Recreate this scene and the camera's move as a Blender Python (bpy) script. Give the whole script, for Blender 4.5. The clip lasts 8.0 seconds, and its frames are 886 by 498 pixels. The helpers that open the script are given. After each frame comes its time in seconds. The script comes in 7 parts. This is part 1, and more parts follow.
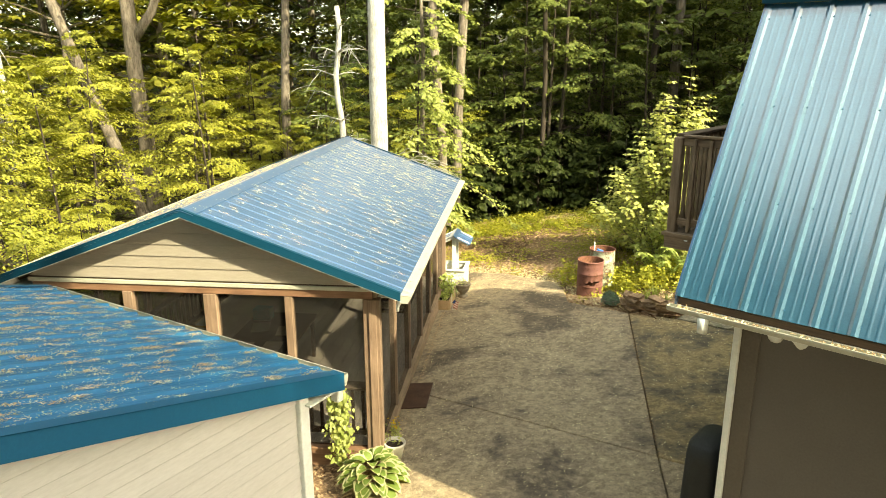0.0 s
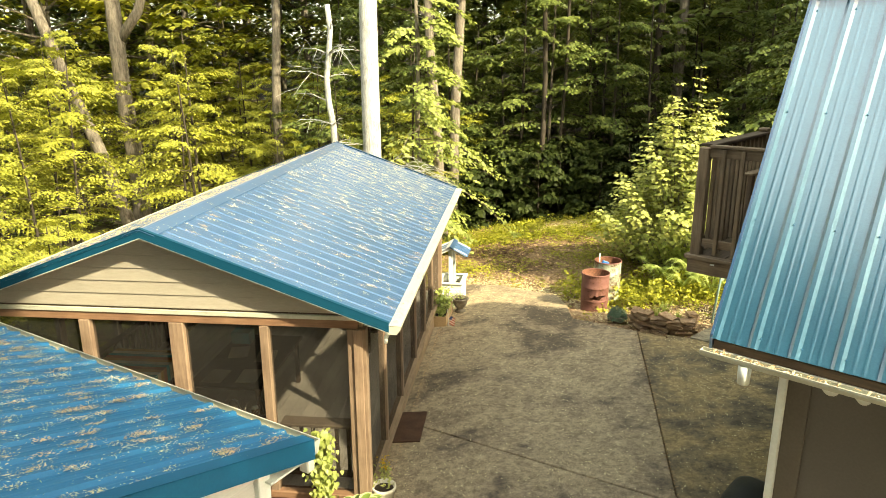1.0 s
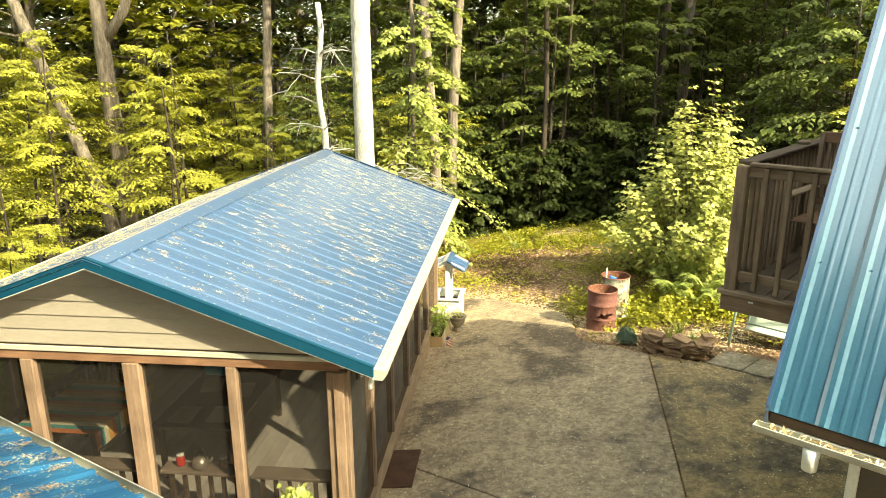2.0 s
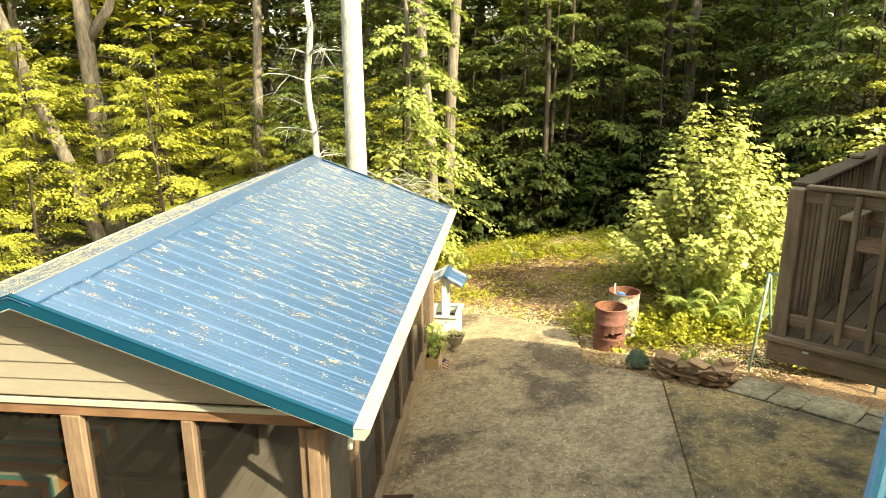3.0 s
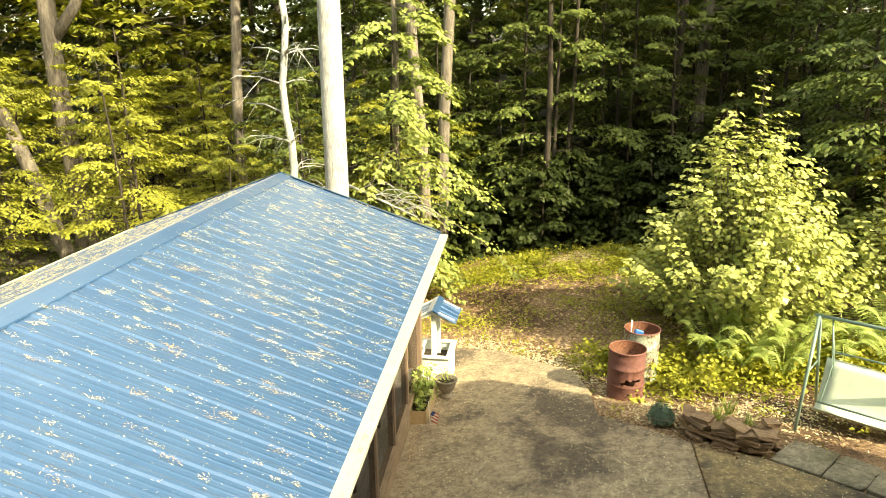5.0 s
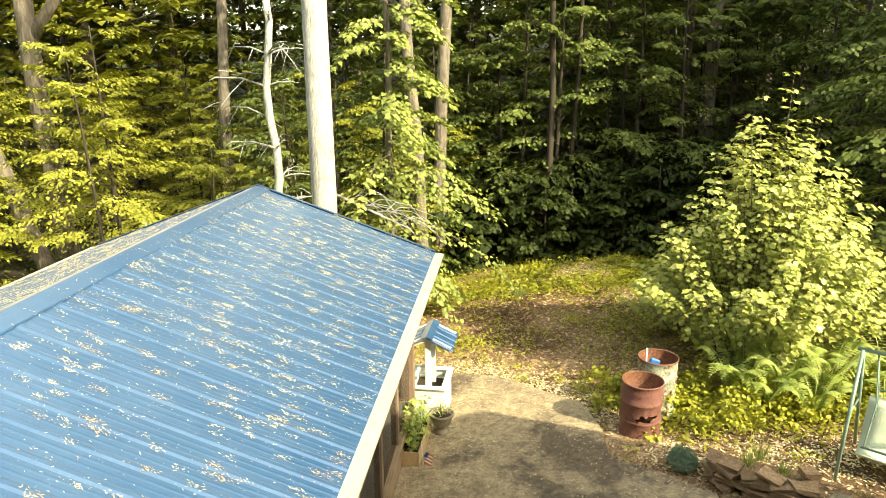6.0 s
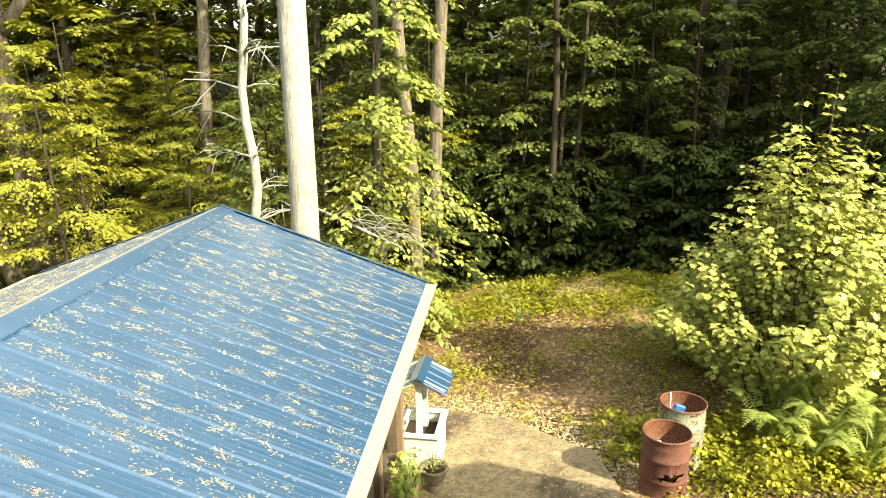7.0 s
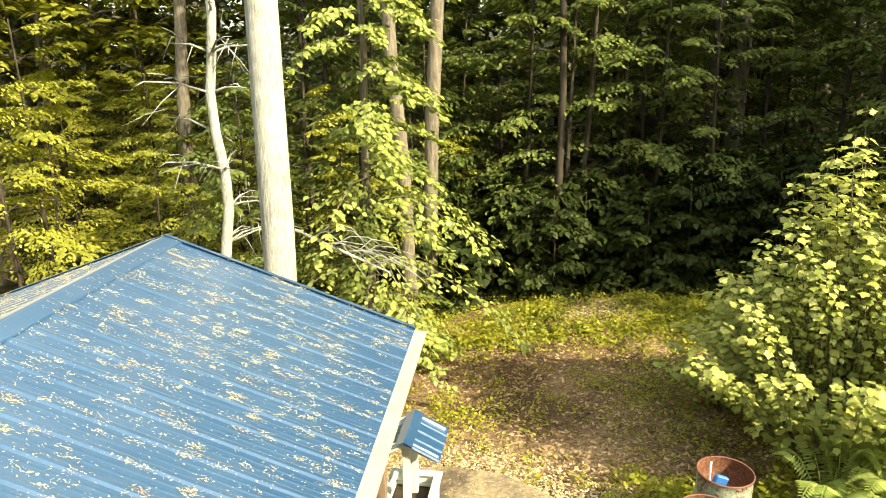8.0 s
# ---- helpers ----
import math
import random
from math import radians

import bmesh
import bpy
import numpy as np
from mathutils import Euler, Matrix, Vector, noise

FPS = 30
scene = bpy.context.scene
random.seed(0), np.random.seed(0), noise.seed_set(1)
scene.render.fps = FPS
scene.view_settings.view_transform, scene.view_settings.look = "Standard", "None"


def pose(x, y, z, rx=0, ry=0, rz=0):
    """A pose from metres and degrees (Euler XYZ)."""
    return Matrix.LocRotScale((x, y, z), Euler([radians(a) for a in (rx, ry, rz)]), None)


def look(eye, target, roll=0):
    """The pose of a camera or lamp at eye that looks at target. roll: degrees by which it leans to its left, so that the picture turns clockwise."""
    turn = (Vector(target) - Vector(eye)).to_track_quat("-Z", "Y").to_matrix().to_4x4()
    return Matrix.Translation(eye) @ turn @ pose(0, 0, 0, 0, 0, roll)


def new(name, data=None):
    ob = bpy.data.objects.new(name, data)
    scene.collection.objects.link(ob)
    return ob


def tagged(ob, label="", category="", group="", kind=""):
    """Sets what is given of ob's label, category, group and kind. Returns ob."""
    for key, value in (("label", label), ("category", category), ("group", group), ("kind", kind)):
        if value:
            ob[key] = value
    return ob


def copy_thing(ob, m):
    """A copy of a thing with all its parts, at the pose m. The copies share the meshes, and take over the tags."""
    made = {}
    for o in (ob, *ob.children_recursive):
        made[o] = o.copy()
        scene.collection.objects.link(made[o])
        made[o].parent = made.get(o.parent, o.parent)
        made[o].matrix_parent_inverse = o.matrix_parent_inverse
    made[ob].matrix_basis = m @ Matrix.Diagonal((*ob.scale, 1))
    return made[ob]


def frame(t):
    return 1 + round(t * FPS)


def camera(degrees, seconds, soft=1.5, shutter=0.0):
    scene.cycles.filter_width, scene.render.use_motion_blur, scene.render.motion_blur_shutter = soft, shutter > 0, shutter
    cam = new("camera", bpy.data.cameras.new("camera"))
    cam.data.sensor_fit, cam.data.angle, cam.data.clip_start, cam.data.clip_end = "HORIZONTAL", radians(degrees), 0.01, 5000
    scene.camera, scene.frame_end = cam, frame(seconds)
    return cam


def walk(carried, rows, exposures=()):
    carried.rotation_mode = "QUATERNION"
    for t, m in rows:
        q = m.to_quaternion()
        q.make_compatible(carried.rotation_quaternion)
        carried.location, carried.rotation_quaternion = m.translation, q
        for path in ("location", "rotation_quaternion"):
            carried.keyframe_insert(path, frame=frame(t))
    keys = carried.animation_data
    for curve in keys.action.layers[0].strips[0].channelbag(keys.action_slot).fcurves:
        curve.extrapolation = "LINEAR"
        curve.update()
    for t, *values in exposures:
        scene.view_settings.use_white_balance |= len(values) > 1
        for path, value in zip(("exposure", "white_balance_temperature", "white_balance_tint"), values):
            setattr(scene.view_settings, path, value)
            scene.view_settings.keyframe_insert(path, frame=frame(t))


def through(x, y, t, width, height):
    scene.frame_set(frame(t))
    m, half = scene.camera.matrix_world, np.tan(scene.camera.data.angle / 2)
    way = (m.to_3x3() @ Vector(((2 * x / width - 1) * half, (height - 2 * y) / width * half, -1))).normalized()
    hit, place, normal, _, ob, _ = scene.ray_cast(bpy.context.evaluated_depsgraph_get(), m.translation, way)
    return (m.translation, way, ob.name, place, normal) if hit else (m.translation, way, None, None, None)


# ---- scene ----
cam = camera(66.0, 8.0, 0.4)
PATH = [
    (0, (-0.935, -0.6, 5.052), (-1.148, 1.316, 4.52), -0.2),
    (0.5, (-0.958, -0.138, 5.035), (-1.17, 1.78, 4.506), -0.2),
    (1, (-0.994, 0.335, 5.039), (-1.201, 2.253, 4.511), -0.3),
    (1.5, (-1.021, 0.832, 5.052), (-1.226, 2.75, 4.525), -0.3),
    (3, (-1.109, 2.335, 5.068), (-1.308, 4.254, 4.541), -0.3),
    (3.5, (-1.129, 2.81, 5.076), (-1.327, 4.729, 4.548), -0.4),
    (4, (-1.14, 3.286, 5.091), (-1.336, 5.204, 4.561), -0.4),
    (4.5, (-1.132, 3.732, 5.108), (-1.328, 5.65, 4.577), -0.4),
    (6, (-1.194, 5.341, 5.124), (-1.386, 7.259, 4.592), -0.4),
    (6.5, (-1.236, 5.993, 5.137), (-1.425, 7.912, 4.604), -0.4),
    (7, (-1.251, 6.75, 5.15), (-1.439, 8.667, 4.614), -0.45),
    (7.5, (-1.282, 7.55, 5.144), (-1.47, 9.468, 4.608), -0.45),
    (8, (-1.321, 8.322, 5.121), (-1.508, 10.241, 4.589), -0.45),
]
walk(cam, [(t, look(eye, target, roll)) for t, eye, target, roll in PATH], [(0, 2.3, 8600, 2), (1, 2.36, 8600, 2), (3, 2.43, 8700, 2), (4.5, 2.36, 8800, 3), (6, 2.2, 8350, 1), (8, 2.12, 8450, 1)])

# ---------------------------------------------------------------- light
SUN = Vector((1.05, -0.785, 1.0)).normalized()
world = bpy.data.worlds.new("world")
scene.world = world
world.use_nodes = True
wn = world.node_tree.nodes
sky = wn.new("ShaderNodeTexSky")
sky.sky_type = "NISHITA"
sky.sun_disc = False
sky.sun_elevation = math.asin(SUN.z)
sky.sun_rotation = math.atan2(SUN.x, SUN.y)
sky.air_density, sky.dust_density, sky.ozone_density = 1.0, 3.0, 0.6
wn["Background"].inputs["Strength"].default_value = 0.15
haze = wn.new("ShaderNodeMix")
haze.data_type = "RGBA"
haze.inputs[0].default_value = 0.42
haze.inputs[7].default_value = (3.6, 3.75, 3.7, 1)
world.node_tree.links.new(sky.outputs[0], haze.inputs[6])
world.node_tree.links.new(haze.outputs[2], wn["Background"].inputs["Color"])
sun_data = bpy.data.lights.new("sun", "SUN")
sun_data.energy, sun_data.angle, sun_data.color = 2.4, radians(0.6), (1.0, 0.92, 0.76)
sun = new("sun", sun_data)
sun.matrix_world = look(SUN * 60, (0, 0, 0))

# ---------------------------------------------------------------- small tools


def part(name, bm, material, parent, label="", smooth=False):
    """Links a bmesh as one mesh object under parent (or at top level)."""
    me = bpy.data.meshes.new(name)
    bm.to_mesh(me)
    bm.free()
    return mesh_part(name, me, material, parent, label, smooth)


def mesh_part(name, me, material, parent, label="", smooth=False):
    if not me.materials:
        for m in material if isinstance(material, (list, tuple)) else [material]:
            me.materials.append(m)
    if smooth:
        me.polygons.foreach_set("use_smooth", [True] * len(me.polygons))
    ob = new(name, me)
    ob.parent = parent
    if label:
        ob["label"] = label
    return ob


def empty(name, m, label="", category="", group="", kind=""):
    ob = new(name)
    ob.empty_display_size = 0.2
    ob.matrix_world = m
    return tagged(ob, label, category, group, kind)


def fast_mesh(name, verts, faces):
    """A mesh from arrays: verts (n, 3), faces (m, k)."""
    me = bpy.data.meshes.new(name)
    verts, faces = np.asarray(verts, np.float32), np.asarray(faces, np.int32)
    m, k = faces.shape
    me.vertices.add(len(verts))
    me.vertices.foreach_set("co", verts.ravel())
    me.loops.add(m * k)
    me.loops.foreach_set("vertex_index", faces.ravel())
    me.polygons.add(m)
    me.polygons.foreach_set("loop_start", np.arange(0, m * k, k, dtype=np.int32))
    me.polygons.foreach_set("loop_total", np.full(m, k, np.int32))
    me.update(calc_edges=True)
    me.validate()
    return me


def box(bm, x0, y0, z0, x1, y1, z1, m=None):
    """A box between two corners, moved by m."""
    vs = [bm.verts.new((m @ Vector(p)) if m else p) for p in
          ((x0, y0, z0), (x1, y0, z0), (x1, y1, z0), (x0, y1, z0), (x0, y0, z1), (x1, y0, z1), (x1, y1, z1), (x0, y1, z1))]
    for f in ((3, 2, 1, 0), (4, 5, 6, 7), (0, 1, 5, 4), (1, 2, 6, 5), (2, 3, 7, 6), (3, 0, 4, 7)):
        bm.faces.new([vs[i] for i in f])


def board(x0, y0, z0, x1, y1, z1, m=None, bevel=0.006):
    """A bmesh with one board whose edges are eased."""
    bm = bmesh.new()
    box(bm, x0, y0, z0, x1, y1, z1, m)
    if bevel:
        bmesh.ops.bevel(bm, geom=bm.edges[:], offset=bevel, segments=1, affect="EDGES")
    return bm


def beam(a, b, w, h, bevel=0.005, up=(0, 0, 1)):
    """A bmesh with a w x h beam from a to b."""
    a, b = Vector(a), Vector(b)
    d = (b - a)
    zz = d.normalized()
    xx = zz.cross(Vector(up))
    xx = xx.normalized() if xx.length > 1e-4 else Vector((1, 0, 0))
    yy = xx.cross(zz)
    m = Matrix(((xx.x, yy.x, zz.x, a.x), (xx.y, yy.y, zz.y, a.y), (xx.z, yy.z, zz.z, a.z), (0, 0, 0, 1)))
    return board(-w / 2, -h / 2, 0, w / 2, h / 2, d.length, m, bevel)


def lathe(profile, n=24, m=None):
    """A bmesh turned from (radius, height) pairs."""
    bm = bmesh.new()
    rings = []
    for r, z in profile:
        rings.append([bm.verts.new((r * math.cos(2 * math.pi * i / n), r * math.sin(2 * math.pi * i / n), z)) for i in range(n)])
    for a, b in zip(rings, rings[1:]):
        for i in range(n):
            bm.faces.new((a[i], a[(i + 1) % n], b[(i + 1) % n], b[i]))
    if m:
        bmesh.ops.transform(bm, matrix=m, verts=bm.verts[:])
    return bm


def thicken(bm, by):
    """Gives an open sheet a thickness, downwards."""
    r = bmesh.ops.extrude_face_region(bm, geom=bm.faces[:], use_keep_orig=True)
    bmesh.ops.translate(bm, verts=[e for e in r["geom"] if isinstance(e, bmesh.types.BMVert)], vec=(0, 0, -by))
    bmesh.ops.recalc_face_normals(bm, faces=bm.faces[:])


def tube(points, radii, n=8, cap=True):
    """A bmesh tube through points."""
    bm = bmesh.new()
    add_tube(bm, points, radii, n, cap)
    return bm


def add_tube(bm, points, radii, n=8, cap=True):
    pts = [Vector(p) for p in points]
    if not isinstance(radii, (list, tuple)):
        radii = [radii] * len(pts)
    rings = []
    ref = Vector((0.31, 0.9, 0.17))
    for i, p in enumerate(pts):
        d = (pts[min(i + 1, len(pts) - 1)] - pts[max(i - 1, 0)]).normalized()
        a = d.cross(ref)
        if a.length < 0.05:
            a = d.cross(Vector((1, 0, 0)))
        a.normalize()
        b = d.cross(a)
        rings.append([bm.verts.new(p + radii[i] * (math.cos(2 * math.pi * k / n) * a + math.sin(2 * math.pi * k / n) * b)) for k in range(n)])
    for a, b in zip(rings, rings[1:]):
        for i in range(n):
            bm.faces.new((a[i], b[i], b[(i + 1) % n], a[(i + 1) % n]))
    if cap:
        bm.faces.new(rings[0])
        bm.faces.new(rings[-1][::-1])


# ---------------------------------------------------------------- materials
def shader(name):
    m = bpy.data.materials.new(name)
    m.use_nodes = True
    nt = m.node_tree
    return m, nt.nodes, nt.links, nt.nodes["Principled BSDF"]


def ramp(nodes, links, fac, stops):
    r = nodes.new("ShaderNodeValToRGB")
    el = r.color_ramp.elements
    el[0].position, el[0].color = stops[0][0], (*stops[0][1], 1)
    el[1].position, el[1].color = stops[-1][0], (*stops[-1][1], 1)
    for pos, col in stops[1:-1]:
        e = el.new(pos)
        e.color = (*col, 1)
    links.new(fac, r.inputs[0])
    return r.outputs[0]


def noise_tex(nodes, links, scale, detail=4, rough=0.6, stretch=None, coord="Object", distort=0.0):
    tc = nodes.new("ShaderNodeTexCoord")
    src = tc.outputs[coord]
    if stretch:
        mp = nodes.new("ShaderNodeMapping")
        mp.inputs["Scale"].default_value = stretch
        links.new(src, mp.inputs[0])
        src = mp.outputs[0]
    t = nodes.new("ShaderNodeTexNoise")
    t.inputs["Scale"].default_value, t.inputs["Detail"].default_value = scale, detail
    t.inputs["Roughness"].default_value, t.inputs["Distortion"].default_value = rough, distort
    links.new(src, t.inputs["Vector"])
    return t.outputs[0]


def mix(nodes, links, fac, a, b, mode="MIX"):
    n = nodes.new("ShaderNodeMix")
    n.data_type, n.blend_type = "RGBA", mode
    if isinstance(fac, float):
        n.inputs[0].default_value = fac
    else:
        links.new(fac, n.inputs[0])
    for v, sock in ((a, n.inputs[6]), (b, n.inputs[7])):
        if isinstance(v, tuple):
            sock.default_value = (*v, 1)
        else:
            links.new(v, sock)
    return n.outputs[2]


def bump(nodes, links, height, bsdf, strength=0.3, dist=0.01):
    b = nodes.new("ShaderNodeBump")
    b.inputs["Strength"].default_value, b.inputs["Distance"].default_value = strength, dist
    links.new(height, b.inputs["Height"])
    links.new(b.outputs[0], bsdf.inputs["Normal"])


def plain(name, dark, light, rough=0.6, metal=0.0, big=1.5, fine=25.0, bump_by=0.15, stretch=None, tint=0.0, spec=0.5):
    """Colour between dark and light at two scales, with a fine relief; tint varies it from piece to piece."""
    m, n, l, b = shader(name)
    large = noise_tex(n, l, big, 5, 0.65, stretch)
    small = noise_tex(n, l, fine, 4, 0.7, stretch)
    s = mix(n, l, 0.5, large, small)
    col = ramp(n, l, s, ((0.36, dark), (0.64, light)))
    if tint:
        oi = n.new("ShaderNodeObjectInfo")
        k = ramp(n, l, oi.outputs["Random"], ((0.0, (1 - tint,) * 3), (1.0, (1 + tint * 0.6,) * 3)))
        col = mix(n, l, 1.0, col, k, "MULTIPLY")
    l.new(col, b.inputs["Base Color"])
    b.inputs["Roughness"].default_value, b.inputs["Metallic"].default_value = rough, metal
    b.inputs["Specular IOR Level"].default_value = spec
    if bump_by:
        bump(n, l, small, b, bump_by, 0.01)
    return m


def painted_metal(name, deep, chalk, rough, wear=0.5, metal=0.0, coat=0.0, streaky=0.3, coat_ior=2.3, spec=0.6, relief=0.05, coat_rough=0.2, dust=0.0):
    """Painted sheet steel: chalky bleaching and faint streaks down the slope."""
    m, n, l, b = shader(name)
    large = noise_tex(n, l, 0.7, 6, 0.7)
    streak = noise_tex(n, l, 3.0, 5, 0.7, (5.0, 0.35, 1.0))
    grain = noise_tex(n, l, 60.0, 3, 0.8)
    f = mix(n, l, streaky, large, streak)
    f = mix(n, l, 0.3, f, grain)
    col = ramp(n, l, f, ((0.36, deep), (0.5, tuple(d + (c - d) * wear for d, c in zip(deep, chalk))), (0.68, chalk)))
    l.new(col, b.inputs["Base Color"])
    r = ramp(n, l, f, ((0.3, (rough - 0.07,) * 3), (0.7, (rough + 0.14,) * 3)))
    l.new(r, b.inputs["Roughness"])
    b.inputs["Specular IOR Level"].default_value = spec
    b.inputs["Metallic"].default_value = metal
    b.inputs["Coat Weight"].default_value, b.inputs["Coat IOR"].default_value, b.inputs["Coat Roughness"].default_value = coat, coat_ior, coat_rough
    b.inputs["Sheen Weight"].default_value, b.inputs["Sheen Roughness"].default_value = dust, 0.35
    dents = noise_tex(n, l, 1.3, 2, 0.5)
    bump(n, l, mix(n, l, 0.35, dents, grain), b, relief, 0.004)
    return m


def wood(name, dark, light, rough=0.75, axis="z", tint=0.15):
    """Sawn wood with its grain along one axis."""
    m, n, l, b = shader(name)
    st = {"x": (0.06, 1, 1), "y": (1, 0.06, 1), "z": (1, 1, 0.06)}[axis]
    grain = noise_tex(n, l, 45.0, 6, 0.7, st)
    blot = noise_tex(n, l, 3.0, 4, 0.6)
    f = mix(n, l, 0.4, grain, blot)
    col = ramp(n, l, f, ((0.33, dark), (0.66, light)))
    oi = n.new("ShaderNodeObjectInfo")
    k = ramp(n, l, oi.outputs["Random"], ((0.0, (1 - tint,) * 3), (1.0, (1 + tint * 0.6,) * 3)))
    col = mix(n, l, 1.0, col, k, "MULTIPLY")
    l.new(col, b.inputs["Base Color"])
    b.inputs["Roughness"].default_value = rough
    bump(n, l, grain, b, 0.3, 0.004)
    return m


def leafy(name, dark, light, through=0.35, rough=0.45, gloss=0.35):
    """Leaves: each one has its own shade, and lets some light through."""
    m, n, l, b = shader(name)
    geo = n.new("ShaderNodeNewGeometry")
    oi = n.new("ShaderNodeObjectInfo")
    f = mix(n, l, 0.35, geo.outputs["Random Per Island"], oi.outputs["Random"])
    f = mix(n, l, 0.4, f, noise_tex(n, l, 1.1, 3, 0.6))
    col = ramp(n, l, f, ((0.22, dark), (0.78, light)))
    l.new(col, b.inputs["Base Color"])
    b.inputs["Roughness"].default_value = rough
    b.inputs["Specular IOR Level"].default_value = gloss
    tr = n.new("ShaderNodeBsdfTranslucent")
    warm = mix(n, l, 1.0, col, (1.0, 1.0, 0.45), "MULTIPLY")
    l.new(warm, tr.inputs["Color"])
    mx = n.new("ShaderNodeMixShader")
    mx.inputs[0].default_value = through
    l.new(b.outputs[0], mx.inputs[1])
    l.new(tr.outputs[0], mx.inputs[2])
    l.new(mx.outputs[0], n["Material Output"].inputs["Surface"])
    return m


def concrete_mat(name, pale, mid, dark):
    m, n, l, b = shader(name)
    stain = noise_tex(n, l, 0.42, 5, 0.62, None, "Object", 0.6)
    blot = noise_tex(n, l, 1.2, 7, 0.7)
    grit = mix(n, l, 0.4, noise_tex(n, l, 110.0, 3, 0.8), noise_tex(n, l, 16.0, 6, 0.8))
    mottle = noise_tex(n, l, 9.0, 9, 0.8, None, "Object", 0.15)
    f = mix(n, l, 0.42, stain, blot)
    col = ramp(n, l, f, ((0.425, dark), (0.46, mid), (0.53, pale), (0.6, mid)))
    g = ramp(n, l, grit, ((0.38, (0.45,) * 3), (0.6, (1.34,) * 3)))
    col = mix(n, l, 1.0, col, g, "MULTIPLY")
    col = mix(n, l, 1.0, col, ramp(n, l, mottle, ((0.38, (0.6, 0.58, 0.55)), (0.62, (1.28, 1.26, 1.22)))), "MULTIPLY")
    l.new(col, b.inputs["Base Color"])
    r = ramp(n, l, f, ((0.4, (0.7,) * 3), (0.6, (0.92,) * 3)))
    l.new(r, b.inputs["Roughness"])
    bump(n, l, grit, b, 0.35, 0.006)
    return m


def screen_mat():
    """Insect screen: fine dark mesh, half open."""
    m, n, l, b = shader("insect_screen")
    b.inputs["Base Color"].default_value = (0.02, 0.019, 0.017, 1)
    b.inputs["Roughness"].default_value = 0.6
    t = n.new("ShaderNodeBsdfTransparent")
    mx = n.new("ShaderNodeMixShader")
    dirt = noise_tex(n, l, 2.0, 4, 0.6)
    f = ramp(n, l, dirt, ((0.3, (0.66,) * 3), (0.7, (0.77,) * 3)))
    l.new(f, mx.inputs[0])
    l.new(b.outputs[0], mx.inputs[1])
    l.new(t.outputs[0], mx.inputs[2])
    l.new(mx.outputs[0], n["Material Output"].inputs["Surface"])
    return m


def soil_mat():
    """Pale dry yard soil; farther out woodland shade is painted in as darker soil."""
    m, n, l, b = shader("leaf_strewn_soil")
    patch = noise_tex(n, l, 0.55, 6, 0.65)
    crumbs = noise_tex(n, l, 24.0, 5, 0.8)
    f = mix(n, l, 0.5, patch, crumbs)
    yard = ramp(n, l, f, ((0.36, (0.035, 0.02, 0.011)), (0.46, (0.12, 0.072, 0.038)), (0.54, (0.27, 0.175, 0.1)), (0.64, (0.5, 0.38, 0.24))))
    woods_shade = ramp(n, l, f, ((0.36, (0.012, 0.011, 0.006)), (0.64, (0.06, 0.05, 0.026))))
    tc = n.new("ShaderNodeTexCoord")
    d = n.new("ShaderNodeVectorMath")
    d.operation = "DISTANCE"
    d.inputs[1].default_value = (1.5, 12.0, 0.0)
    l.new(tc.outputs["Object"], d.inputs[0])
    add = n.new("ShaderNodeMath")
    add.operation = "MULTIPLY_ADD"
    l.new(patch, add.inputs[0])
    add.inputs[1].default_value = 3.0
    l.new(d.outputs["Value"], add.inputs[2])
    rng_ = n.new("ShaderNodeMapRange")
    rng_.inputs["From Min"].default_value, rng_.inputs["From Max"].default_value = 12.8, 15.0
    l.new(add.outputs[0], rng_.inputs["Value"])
    l.new(mix(n, l, rng_.outputs[0], yard, woods_shade), b.inputs["Base Color"])
    b.inputs["Roughness"].default_value = 0.95
    bump(n, l, crumbs, b, 0.8, 0.03)
    return m


def rust_mat(name, paint, show):
    """Old drum: rust over what is left of the paint."""
    m, n, l, b = shader(name)
    big = noise_tex(n, l, 3.2, 6, 0.7)
    fine = noise_tex(n, l, 28.0, 5, 0.75)
    rust = ramp(n, l, fine, ((0.32, (0.055, 0.022, 0.013)), (0.5, (0.15, 0.062, 0.036)), (0.68, (0.3, 0.13, 0.07))))
    f = ramp(n, l, mix(n, l, 0.35, big, fine), ((show - 0.06, (0.0,) * 3), (show + 0.06, (1.0,) * 3)))
    col = mix(n, l, f, rust, paint)
    l.new(col, b.inputs["Base Color"])
    b.inputs["Roughness"].default_value = 0.72
    b.inputs["Metallic"].default_value = 0.15
    bump(n, l, fine, b, 0.35, 0.005)
    return m


def stone_mat(name, a, b_, c, tint=0.3):
    m, n, l, b = shader(name)
    big = noise_tex(n, l, 4.0, 6, 0.7, (1, 1, 3))
    fine = noise_tex(n, l, 40.0, 5, 0.8)
    col = ramp(n, l, mix(n, l, 0.45, big, fine), ((0.33, a), (0.5, b_), (0.66, c)))
    oi = n.new("ShaderNodeObjectInfo")
    k = ramp(n, l, oi.outputs["Random"], ((0.0, (1 - tint,) * 3), (1.0, (1 + tint,) * 3)))
    l.new(mix(n, l, 1.0, col, k, "MULTIPLY"), b.inputs["Base Color"])
    b.inputs["Roughness"].default_value = 0.9
    bump(n, l, fine, b, 0.6, 0.015)
    return m


